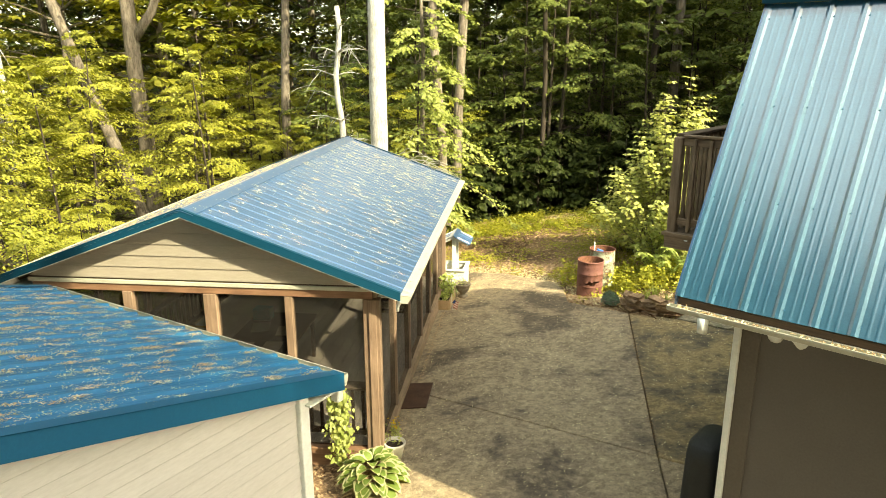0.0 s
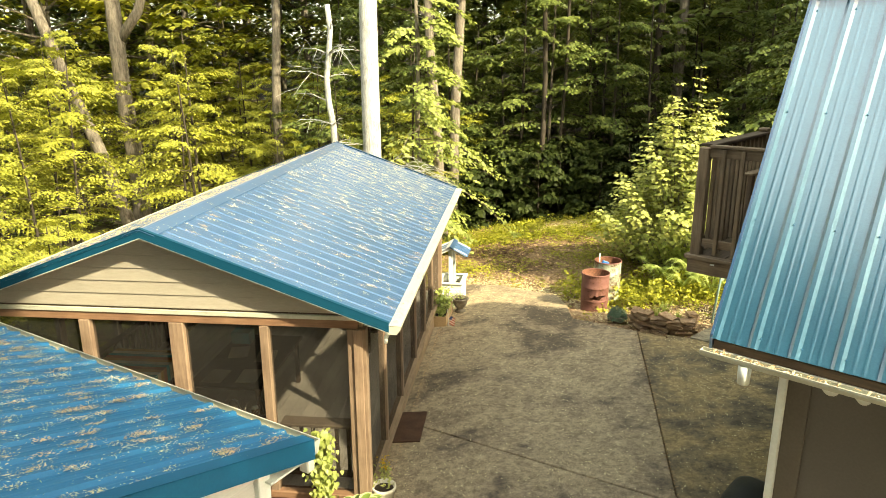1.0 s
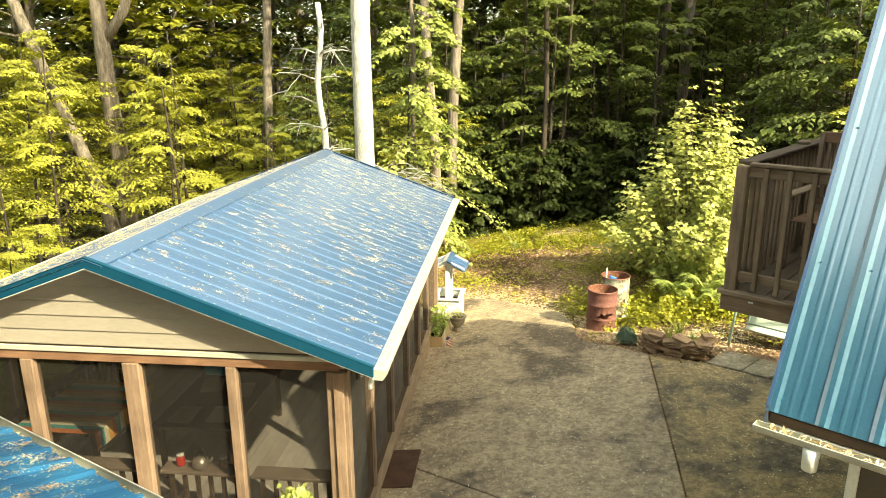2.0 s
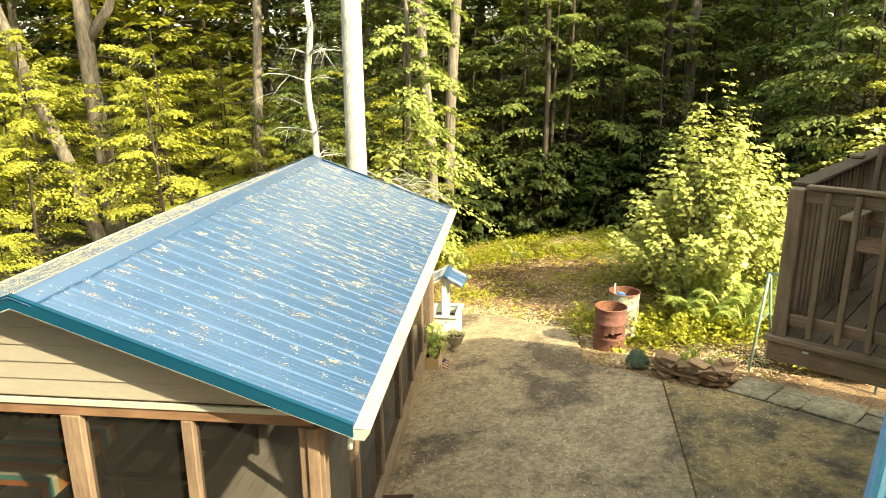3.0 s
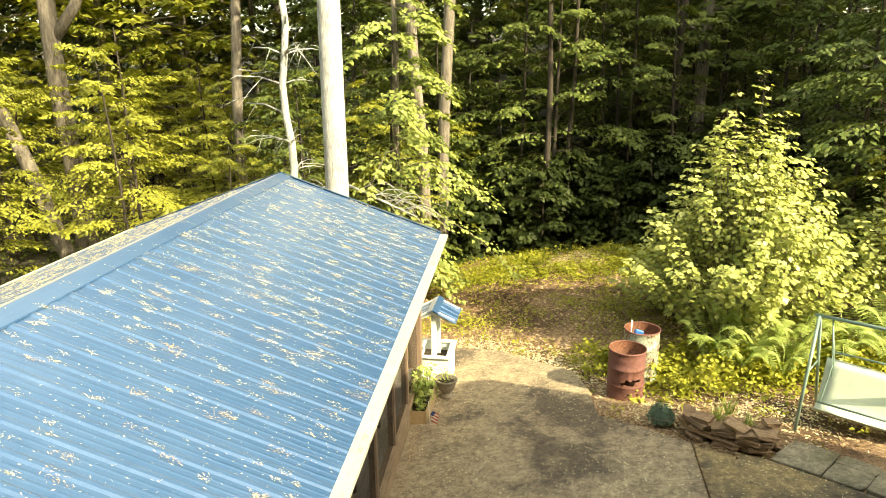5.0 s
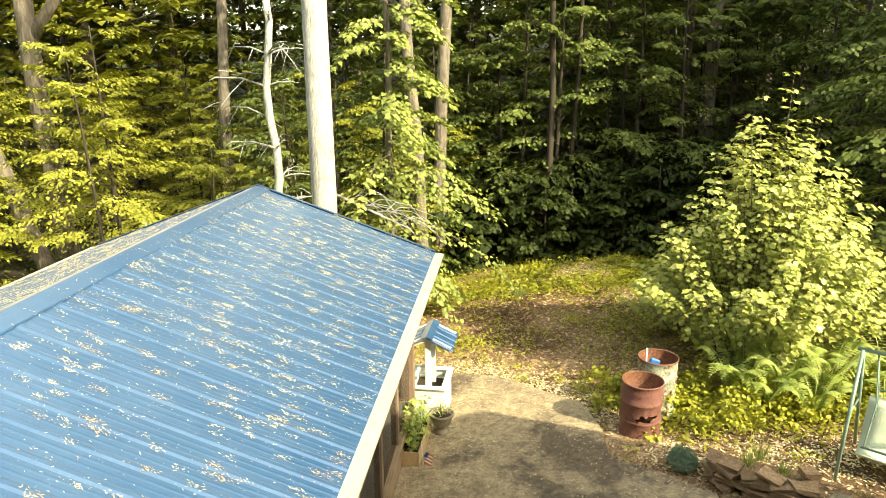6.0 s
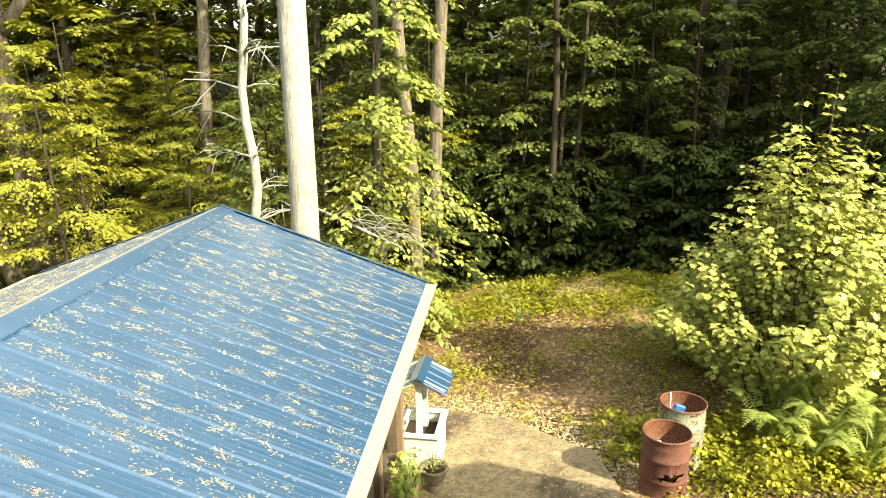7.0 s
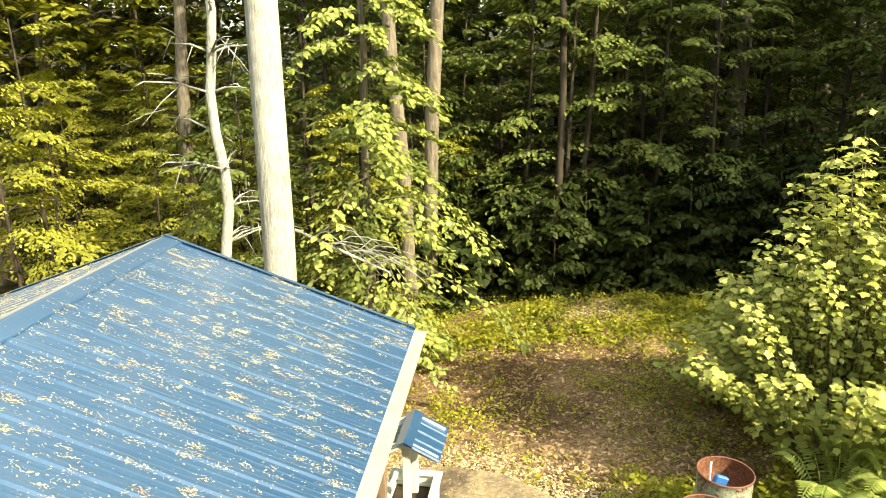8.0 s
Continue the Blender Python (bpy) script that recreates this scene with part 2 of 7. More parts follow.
def bark_mat(name, dark, light, scale=14.0):
    m, n, l, b = shader(name)
    ridge = noise_tex(n, l, scale, 6, 0.75, (1, 1, 0.14), "Object", 0.4)
    moss = noise_tex(n, l, 1.6, 5, 0.7)
    col = ramp(n, l, mix(n, l, 0.3, ridge, moss), ((0.36, dark), (0.6, light)))
    l.new(col, b.inputs["Base Color"])
    b.inputs["Roughness"].default_value = 0.9
    bump(n, l, ridge, b, 0.9, 0.03)
    return m


BLUE = painted_metal("blue_roof_paint", (0.002, 0.105, 0.24), (0.014, 0.15, 0.3), 0.45, 0.5, 0.0, 0.0, 0.3, 2.3, 0.4)
BLUE_FADED = painted_metal("faded_blue_roof_paint", (0.003, 0.066, 0.19), (0.06, 0.14, 0.275), 0.36, 0.4, 0.1, 0.85, 0.3, 2.1, 0.6, 0.02, 0.26, 0.36)
BLUE_GLOSS = painted_metal("glossy_blue_roof_paint", (0.006, 0.105, 0.21), (0.04, 0.2, 0.33), 0.4, 0.5, 0.2, 1.0, 0.25, 2.8, 0.6, 0.03, 0.2, 0.25)
# Trim blue is darkened: the shade on the porch rake is put into it.
BLUE_TRIM = painted_metal("shade_toned_blue_trim", (0.0, 0.046, 0.092), (0.001, 0.067, 0.12), 0.6, 0.3, 0.0, 0.0, 0.2, 2.3, 0.2)
SHED_TRIM = painted_metal("shed_trim_paint", (0.0, 0.075, 0.165), (0.003, 0.105, 0.21), 0.5, 0.3, 0.0, 0.0, 0.2, 2.3, 0.25)
WHITE = plain("white_vinyl", (0.6, 0.65, 0.62), (0.76, 0.81, 0.79), 0.5, 0, 2.0, 30, 0.05)
GUTTER = plain("off_white_gutter", (0.36, 0.375, 0.32), (0.47, 0.49, 0.42), 0.45, 0, 3.0, 40, 0.08)
SIDING = plain("cream_siding", (0.28, 0.262, 0.22), (0.35, 0.328, 0.28), 0.55, 0, 1.2, 60, 0.05, (0.2, 1, 1), 0.06)
SHED_SIDING = plain("pale_siding", (0.46, 0.465, 0.45), (0.56, 0.565, 0.55), 0.55, 0, 1.2, 60, 0.05, (0.2, 1, 1), 0.05)
WALL = plain("taupe_panel_wall", (0.095, 0.086, 0.077), (0.122, 0.112, 0.1), 0.75, 0, 0.8, 50, 0.12)
WALL_TRIM = plain("taupe_trim", (0.085, 0.073, 0.06), (0.115, 0.1, 0.082), 0.7, 0, 1.5, 40, 0.1)
CEDAR = wood("cedar_post", (0.125, 0.082, 0.057), (0.29, 0.21, 0.15), 0.7, "z")
CEDAR_X = wood("cedar_rail", (0.13, 0.068, 0.04), (0.28, 0.165, 0.1), 0.7, "x")
CEDAR_Y = wood("cedar_sill", (0.2, 0.14, 0.09), (0.4, 0.3, 0.2), 0.75, "y")
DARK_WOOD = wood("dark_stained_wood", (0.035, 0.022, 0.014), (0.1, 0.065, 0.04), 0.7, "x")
LEDGE_WOOD = wood("brown_ledge_wood", (0.1, 0.075, 0.055), (0.2, 0.155, 0.12), 0.7, "x")
FLOOR_WOOD = wood("painted_floor_boards", (0.29, 0.265, 0.23), (0.42, 0.39, 0.34), 0.6, "y")
GREY_WOOD = wood("weathered_deck_wood", (0.14, 0.1, 0.066), (0.37, 0.28, 0.19), 0.85, "z", 0.2)
GREY_WOOD_X = wood("weathered_deck_rail", (0.115, 0.082, 0.055), (0.31, 0.235, 0.16), 0.85, "x", 0.2)
# Same weathered wood, darkened: the shade on the deck floor is in its colour.
GREY_WOOD_Y = wood("weathered_shade_toned_board", (0.06, 0.042, 0.028), (0.15, 0.108, 0.072), 0.85, "y", 0.2)
CONCRETE = concrete_mat("stained_concrete", (0.375, 0.31, 0.21), (0.265, 0.215, 0.152), (0.125, 0.1, 0.074))
CONCRETE_DARK = concrete_mat("algae_stained_concrete", (0.33, 0.255, 0.135), (0.15, 0.122, 0.078), (0.065, 0.055, 0.04))
OLD_PAVING = concrete_mat("old_paving", (0.29, 0.265, 0.2), (0.2, 0.185, 0.135), (0.1, 0.1, 0.06))
SCREEN = screen_mat()
SOIL = soil_mat()
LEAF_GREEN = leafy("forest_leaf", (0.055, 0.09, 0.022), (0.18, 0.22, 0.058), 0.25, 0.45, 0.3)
# Brighter, yellower copy of the forest leaf: sunlight put into the colour.
LEAF_SUNLIT = leafy("sunlit_toned_leaf", (0.15, 0.185, 0.025), (0.41, 0.415, 0.075), 0.28, 0.42, 0.4)
LEAF_MAPLE = leafy("maple_leaf", (0.25, 0.305, 0.075), (0.57, 0.58, 0.2), 0.18, 0.42, 0.45)
LEAF_REDBUD = leafy("redbud_leaf", (0.17, 0.235, 0.06), (0.4, 0.44, 0.14), 0.28, 0.42, 0.4)
LEAF_FERN = leafy("frond_leaf", (0.27, 0.36, 0.1), (0.48, 0.56, 0.2), 0.32)
LEAF_WEED = leafy("weed_leaf", (0.2, 0.23, 0.025), (0.5, 0.48, 0.08), 0.28)
# Darkened copy of the forest leaf: woodland shade put into the colour.
LEAF_SHADED = leafy("shaded_understory_leaf", (0.016, 0.028, 0.007), (0.055, 0.075, 0.02), 0.25, 0.55, 0.15)
BARK = bark_mat("grey_bark", (0.06, 0.05, 0.04), (0.25, 0.222, 0.18))
BARK_PALE = bark_mat("pale_bark", (0.2, 0.2, 0.185), (0.58, 0.61, 0.6), 42.0)
# Near-black copy of the bark, with the woodland shade put into its colour.
BARK_SHADED = bark_mat("shade_toned_bark", (0.02, 0.016, 0.011), (0.06, 0.048, 0.035))
LITTER = leafy("dry_blossom", (0.46, 0.3, 0.17), (0.78, 0.64, 0.46), 0.15, 0.8, 0.2)
LITTER_PALE = leafy("pale_blossom", (0.55, 0.45, 0.24), (0.8, 0.74, 0.52), 0.15, 0.8, 0.2)
LITTER_LEAF = leafy("fallen_leaf", (0.1, 0.05, 0.027), (0.68, 0.5, 0.31), 0.1, 0.85, 0.2)
RUST = rust_mat("rusty_red_drum", (0.19, 0.085, 0.075), 0.45)
RUST_GREEN = rust_mat("rusty_green_drum", (0.36, 0.44, 0.35), 0.47)
RUST_IN = rust_mat("rust_inside", (0.1, 0.04, 0.02), 0.6)
STONE = stone_mat("brown_fieldstone", (0.1, 0.06, 0.035), (0.26, 0.17, 0.1), (0.42, 0.32, 0.21))
BLACK_COVER = plain("black_cover_cloth", (0.008, 0.011, 0.012), (0.02, 0.025, 0.026), 0.65, 0, 3, 60, 0.3)
GREEN_METAL = plain("green_enamel", (0.13, 0.22, 0.18), (0.26, 0.36, 0.31), 0.4, 0.1, 4, 50, 0.05)
MESH_CLOTH = plain("pale_green_sling", (0.42, 0.5, 0.4), (0.55, 0.62, 0.5), 0.6, 0, 3, 120, 0.3)
MAT_BROWN = plain("brown_door_mat", (0.045, 0.022, 0.012), (0.1, 0.05, 0.03), 0.95, 0, 5, 90, 0.6)
POT_WHITE = plain("white_glaze", (0.6, 0.58, 0.5), (0.75, 0.73, 0.64), 0.35, 0, 4, 40, 0.05)
URN = plain("weathered_urn", (0.14, 0.12, 0.09), (0.34, 0.3, 0.23), 0.85, 0, 9, 50, 0.4)
EARTH = plain("potting_soil", (0.02, 0.014, 0.009), (0.06, 0.042, 0.026), 0.95, 0, 9, 60, 0.7)


# ---------------------------------------------------------------- the lie of the land
def plane(x, y):
    """The yard falls gently away from the house."""
    return 0.11 + 0.09 * (x - 1.39) - 0.045 * (y - 12.76)


SLAB = [(-2.64, -14.0), (9.0, -14.0), (9.0, 0.0), (5.6, 6.6), (3.57, 10.87), (2.16, 12.25), (1.39, 12.78), (0.22, 13.73), (0.19, 14.58),
        (0.01, 15.32), (-0.59, 15.85), (-1.35, 16.53), (-2.18, 16.75), (-2.64, 16.7)]


def inside(poly, x, y):
    c = np.zeros(np.shape(x), bool)
    for (xa, ya), (xb, yb) in zip(poly, poly[1:] + poly[:1]):
        c ^= ((ya > y) != (yb > y)) & (x < (xb - xa) * (y - ya) / (yb - ya + 1e-12) + xa)
    return c


def land(x, y):
    """Height of the soil."""
    x, y = np.asarray(x, float), np.asarray(y, float)
    z = plane(np.clip(x, -5, 6), np.clip(y, -6, 24)) - 0.03
    z = z + 0.30 * np.exp(-((x - 0.9) / 2.6) ** 2 - ((y - 22.3) / 1.7) ** 2)
    z = z - 0.09 * np.exp(-((x - 0.85) / 0.6) ** 2 - ((y - 14.7) / 0.6) ** 2)
    z = z + 0.12 * np.clip(y - 32, 0, 90)
    z = z - 0.05 * np.maximum(-8 - x, 0) * (x > -40) - 1.6 * (x <= -40)
    z = z + 0.03 * np.maximum(x - 8, 0) * (x < 60) + 1.56 * (x >= 60)
    far = np.clip((np.hypot(x, y - 12) - 6) / 20, 0, 1)
    return z + far * (0.25 * np.sin(x * 0.31 + 1.3) * np.cos(y * 0.27) + 0.12 * np.sin(x * 0.9) * np.sin(y * 0.8))


def axis(dense0, dense1, step, lo, hi):
    a = list(np.arange(dense0, dense1, step))
    for sgn, edge, end in ((-1, dense0, lo), (1, dense1, hi)):
        d, p, out = step, edge, []
        while abs(p) < abs(end) and len(out) < 80:
            d *= 1.22
            p += sgn * d
            out.append(p)
        a = out[::-1] + a if sgn < 0 else a + [dense1] + out
    return np.array(a)


def ground():
    xs, ys = axis(-7, 7.5, 0.13, -900, 900), axis(4, 25, 0.13, -900, 900)
    X, Y = np.meshgrid(xs, ys)
    Z = land(X, Y)
    Z[inside(SLAB, X, Y)] -= 0.11
    v = np.stack([X.ravel(), Y.ravel(), Z.ravel()], 1)
    nx = len(xs)
    i = (np.arange(len(ys) - 1)[:, None] * nx + np.arange(nx - 1)[None]).ravel()
    me = fast_mesh("ground", v, np.stack([i, i + 1, i + nx + 1, i + nx], 1))
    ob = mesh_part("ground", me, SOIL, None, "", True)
    return tagged(ob, "brown leaf-strewn earth falling gently through the yard", "ground", kind="structure")


ground()


def slab_piece(poly, parent, material=CONCRETE, thick=0.16):
    bm = bmesh.new()
    top = [bm.verts.new((x, y, plane(x, y))) for x, y in poly]
    f = bm.faces.new(top)
    if f.normal.z < 0:
        f.normal_flip()
    r = bmesh.ops.extrude_face_region(bm, geom=[f])
    bmesh.ops.translate(bm, verts=[e for e in r["geom"] if isinstance(e, bmesh.types.BMVert)], vec=(0, 0, -thick))
    bmesh.ops.recalc_face_normals(bm, faces=bm.faces[:])
    edges = [e for e in bm.edges if all(abs(v.co.z - plane(v.co.x, v.co.y)) < 1e-3 for v in e.verts)]
    bmesh.ops.bevel(bm, geom=edges, offset=0.012, segments=1, affect="EDGES")
    return part("concrete_slab", bm, material, parent)


pavement = empty("pavement", Matrix(), "stained concrete yard cast in large slabs with dark joints", "pavement", kind="structure")
slab_piece([(-2.62, 9.37), (0.873, 7.118), (1.364, 12.78), (1.375, 12.787), (0.22, 13.73), (0.19, 14.58), (0.01, 15.32), (-0.59, 15.85), (-1.35, 16.53), (-2.18, 16.75), (-2.62, 16.7)], pavement)
slab_piece([(-2.62, 9.345), (-2.62, -1.0), (0.37, -1.0), (0.872, 7.1)], pavement)
slab_piece([(1.378, 12.776), (0.886, 7.1), (3.4, 5.5), (5.6, 6.6), (3.57, 10.87), (2.16, 12.25)], pavement, CONCRETE_DARK)
slab_piece([(0.886, 7.082), (0.384, -1.0), (9, -1.0), (9, 0), (5.6, 6.57), (3.4, 5.47)], pavement)
slab_piece([(-2.62, -1.03), (-2.62, -14), (9, -14), (9, -1.03)], pavement)


# ---------------------------------------------------------------- ribbed metal roofing
def ribbed_panel(width, length, material, parent, m, name="roof_panel", pitch=0.2286, rib=0.02):
    """A ribbed steel sheet with thickness: width across the ribs, length down them, placed by m (x across, y up the slope, z out)."""
    prof = []
    k = 0
    while k * pitch < width - 0.01:
        for s, h in ((-0.036, 0), (-0.014, rib), (0.014, rib), (0.036, 0), (0.073, 0), (0.083, 0.0014), (0.093, 0.0014), (0.103, 0), (0.133, 0), (0.143, 0.0014), (0.153, 0.0014), (0.163, 0)):
            x = k * pitch + s + 0.03
            if x <= width:
                prof.append((x, h))
        k += 1
    prof.append((width + 0.02, 0.0005))
    n = len(prof)
    v = []
    for y in (0.0, length * 0.5, length):
        v += [(x, y, h) for x, h in prof]
    for y in (0.0, length):
        v += [(x, y, h - 0.004) for x, h in prof]
    f = []
    for i in range(n - 1):
        for r in (0, 1):
            a = r * n + i
            f.append((a, a + 1, a + n + 1, a + n))
        a, b = 3 * n + i, 4 * n + i
        f.append((a, b, b + 1, a + 1))
        f.append((i, 3 * n + i, 3 * n + i + 1, i + 1))
        f.append((2 * n + i, 2 * n + i + 1, 4 * n + i + 1, 4 * n + i))
    me = fast_mesh(name, v, f)
    me.polygons.foreach_set("use_smooth", [False] * len(me.polygons))
    ob = mesh_part(name, me, material, parent)
    ob.matrix_local = m
    return ob


def frame3(o, x, y):
    """A matrix with origin o, first axis x, second axis y."""
    x, y = Vector(x).normalized(), Vector(y).normalized()
    z = x.cross(y)
    return Matrix(((x.x, y.x, z.x, o[0]), (x.y, y.y, z.y, o[1]), (x.z, y.z, z.z, o[2]), (0, 0, 0, 1)))


def roof_run(total, length, material, parent, o, x, y, cover=0.9144, rib=0.02):
    """A row of sheets along x, each running up y; with screws."""
    x, y = Vector(x).normalized(), Vector(y).normalized()
    s = 0.0
    while s < total - 0.02:
        w = min(cover, total - s)
        ribbed_panel(w, length, material, parent, frame3(Vector(o) + x * s, x, y), "roof_panel", cover / 4, rib)
        s += cover


def screws(total, rows, parent, o, x, y, pitch=0.2286):
    """Screw heads beside the ribs, joined into one part."""
    x, y = Vector(x).normalized(), Vector(y).normalized()
    z = x.cross(y)
    bm = bmesh.new()
    k = 0
    while k * pitch < total:
        for r in rows:
            c = Vector(o) + x * (k * pitch + 0.068) + y * r + z * 0.006
            bmesh.ops.create_cone(bm, cap_ends=True, segments=6, radius1=0.006, radius2=0.004, depth=0.008, matrix=Matrix.Translation(c) @ z.to_track_quat("Z", "Y").to_matrix().to_4x4())
        k += 1
    ob = part("screw", bm, BLUE, parent, "small roofing screws")
    return tagged(ob, kind="stuff")


def gutter(length, parent, o, x, out, name="gutter", wide=1.0, high=1.0):
    """An open gutter along x, with the lip on the side of out."""
    x, out = Vector(x).normalized(), Vector(out).normalized()
    up = Vector((0, 0, 1))
    prof = [(0, 0), (0, -0.09), (0.085, -0.09), (0.12, -0.03), (0.12, 0.0), (0.105, 0.0), (0.105, -0.025), (0.08, -0.078), (0.01, -0.078), (0.01, 0)]
    bm = bmesh.new()
    rows = [[bm.verts.new(Vector(o) + x * s + out * a * wide + up * b * high) for a, b in prof] for s in (0, length)]
    for i in range(len(prof)):
        j = (i + 1) % len(prof)
        bm.faces.new((rows[0][i], rows[0][j], rows[1][j], rows[1][i]))
    for s, row in ((0, rows[0]), (1, rows[1])):
        q = [row[i] for i in (0, 1, 2, 3, 4)]
        bm.faces.new(q if s else q[::-1])
    bmesh.ops.recalc_face_normals(bm, faces=bm.faces[:])
    return part(name, bm, GUTTER, parent, "off-white metal gutter")


def prism(poly, axis_vec, parent, name, material, label=""):
    """A flat polygon pushed out along a vector."""
    bm = bmesh.new()
    f = bm.faces.new([bm.verts.new(p) for p in poly])
    r = bmesh.ops.extrude_face_region(bm, geom=[f])
    bmesh.ops.translate(bm, verts=[e for e in r["geom"] if isinstance(e, bmesh.types.BMVert)], vec=axis_vec)
    bmesh.ops.recalc_face_normals(bm, faces=bm.faces[:])
    return part(name, bm, material, parent, label)


# ---------------------------------------------------------------- lap siding
def lap_board(p0, p1, q0, q1, out, parent, material):
    """One siding board: bottom edge p0-p1, top edge q0-q1, face towards out, thickest at its foot."""
    p0, p1, q0, q1, out = (Vector(a) for a in (p0, p1, q0, q1, out))
    bm = bmesh.new()
    rows = []
    for t, d in ((0.0, -0.008), (0.0, 0.011), (0.05, 0.015), (0.5, 0.009), (1.0, 0.002), (1.0, -0.008)):
        rows.append([bm.verts.new(a.lerp(b, t) + out * d) for a, b in ((p0, q0), (p1, q1))])
    for a, b in zip(rows, rows[1:] + rows[:1]):
        bm.faces.new((a[0], a[1], b[1], b[0]))
    for j in (0, 1):
        bm.faces.new([r[j] for r in rows])
    bmesh.ops.recalc_face_normals(bm, faces=bm.faces[:])
    return part("siding_board", bm, material, parent)


# ---------------------------------------------------------------- screened porch
EAVE_X, RIDGE_X, EAVE_Z, RIDGE_Z = -2.27, -4.887, 2.40, 3.357
LEFT_X = 2 * RIDGE_X - EAVE_X
Y0, Y1 = 6.86, 14.95
WX0, WX1, WY0, WY1 = -7.1, -2.66, 7.16, 14.66
FLOOR = 0.17


def porch():
    p = empty("screened_porch", Matrix(), "screened porch with cedar posts, cream gable and blue ribbed metal roof", "porch")
    rise, run = RIDGE_Z - EAVE_Z, EAVE_X - RIDGE_X
    sl = math.hypot(rise, run)
    up_r, up_l = (-run, 0, rise), (run, 0, rise)
    roof_run(Y1 - Y0, sl, BLUE_FADED, p, (EAVE_X, Y0, EAVE_Z), (0, 1, 0), up_r, 0.9144, 0.009)
    roof_run(Y1 - Y0, sl, BLUE_FADED, p, (LEFT_X, Y1, EAVE_Z), (0, -1, 0), up_l, 0.9144, 0.011)
    # ridge cap: two flanges and a raised roll
    bm = bmesh.new()
    prof = [(-0.175, -0.05), (-0.17, -0.041), (-0.03, 0.011), (0.0, 0.019), (0.03, 0.011), (0.17, -0.041), (0.175, -0.05)]
    rows = [[bm.verts.new((RIDGE_X + a, y, RIDGE_Z + b)) for a, b in prof] for y in (Y0 - 0.02, Y1 + 0.02)]
    for i in range(len(prof) - 1):
        bm.faces.new((rows[0][i], rows[0][i + 1], rows[1][i + 1], rows[1][i]))
    thicken(bm, 0.005)
    part("ridge_cap", bm, BLUE_FADED, p, "blue metal ridge cap")
    # rake trim, front and back, both slopes
    for y, s in ((Y0, -1), (Y1, 1)):
        for ex, name in ((EAVE_X, "rake_trim"), (LEFT_X, "rake_trim")):
            a, b = Vector((ex, y + s * 0.012, EAVE_Z)), Vector((RIDGE_X, y + s * 0.012, RIDGE_Z))
            poly = [a + Vector((0, 0, 0.035)), b + Vector((0, 0, 0.035)), b + Vector((0, 0, -0.07)), a + Vector((0, 0, -0.07))]
            rake = prism(poly, (0, -s * 0.022, 0), p, name, BLUE_TRIM, "deep blue metal rake trim")
            lip = [a + Vector((0, 0, 0.036)), b + Vector((0, 0, 0.036)), b + Vector((0, -s * 0.045, 0.036)), a + Vector((0, -s * 0.045, 0.036))]
            prism(lip, (0, 0, -0.006), rake, "trim_lip", BLUE_TRIM if s < 0 else BLUE_FADED)
            low = [a + Vector((0, -s * 0.004, -0.071)), b + Vector((0, -s * 0.004, -0.071)), b + Vector((0, -s * 0.004, -0.079)), a + Vector((0, -s * 0.004, -0.079))]
            prism(low, (0, -s * 0.02, 0), rake, "drip_strip", WHITE)
            sof = [a + Vector((0, -s * 0.02, -0.08)), b + Vector((0, -s * 0.02, -0.08)), b + Vector((0, -s * 0.3, -0.08)), a + Vector((0, -s * 0.3, -0.08))]
            prism(sof, (0, 0, 0.012), p, "soffit", WHITE)
    # gutters at both eaves, fascia boards behind them
    eave_gutter = gutter(Y1 - Y0 - 0.02, p, (EAVE_X - 0.015, Y0 + 0.01, EAVE_Z - 0.012), (0, 1, 0), (1, 0, 0), "gutter", 1.15)
    prism([(EAVE_X - 0.012, Y0 + 0.015, EAVE_Z - 0.006), (EAVE_X + 0.118, Y0 + 0.015, EAVE_Z - 0.014), (EAVE_X + 0.118, Y1 - 0.015, EAVE_Z - 0.014), (EAVE_X - 0.012, Y1 - 0.015, EAVE_Z - 0.006)], (0, 0, 0.004), eave_gutter, "gutter_cover", GUTTER, "pale sheet cover over the gutter")
    gutter(Y1 - Y0 - 0.02, p, (LEFT_X + 0.015, Y0 + 0.01, EAVE_Z - 0.012), (0, 1, 0), (-1, 0, 0))
    for x in (EAVE_X, LEFT_X):
        s = 1 if x > RIDGE_X else -1
        part("fascia", board(x - s * 0.04, Y0 + 0.05, EAVE_Z - 0.16, x - s * 0.018, Y1 - 0.05, EAVE_Z - 0.012, None, 0.003), WHITE, p, "white eave fascia")
        part("soffit", board(min(x - s * 0.04, x - s * 0.42), WY0 + 0.06, EAVE_Z - 0.165, max(x - s * 0.04, x - s * 0.42), Y1 - 0.05, EAVE_Z - 0.153, None, 0), WHITE, p)
    # short white spout at the front corner
    part("downspout", tube([(EAVE_X - 0.03, Y0 + 0.08, EAVE_Z - 0.1), (EAVE_X - 0.05, Y0 + 0.09, EAVE_Z - 0.18), (EAVE_X - 0.055, Y0 + 0.1, EAVE_Z - 0.23)], 0.022, 8), WHITE, eave_gutter, "short white downspout", True)
    # gable siding, front and back
    half0 = (WX1 - WX0) / 2 + 0.03
    for y, s in ((WY0 - 0.04, -1), (WY1 + 0.04, 1)):
        z = EAVE_Z + 0.02
        k = 0
        while z < RIDGE_Z - 0.16:
            z1 = z + 0.15
            h0 = min(half0, (RIDGE_Z - 0.06 - z) * run / rise)
            h1 = min(half0, max(0.02, (RIDGE_Z - 0.06 - z1) * run / rise))
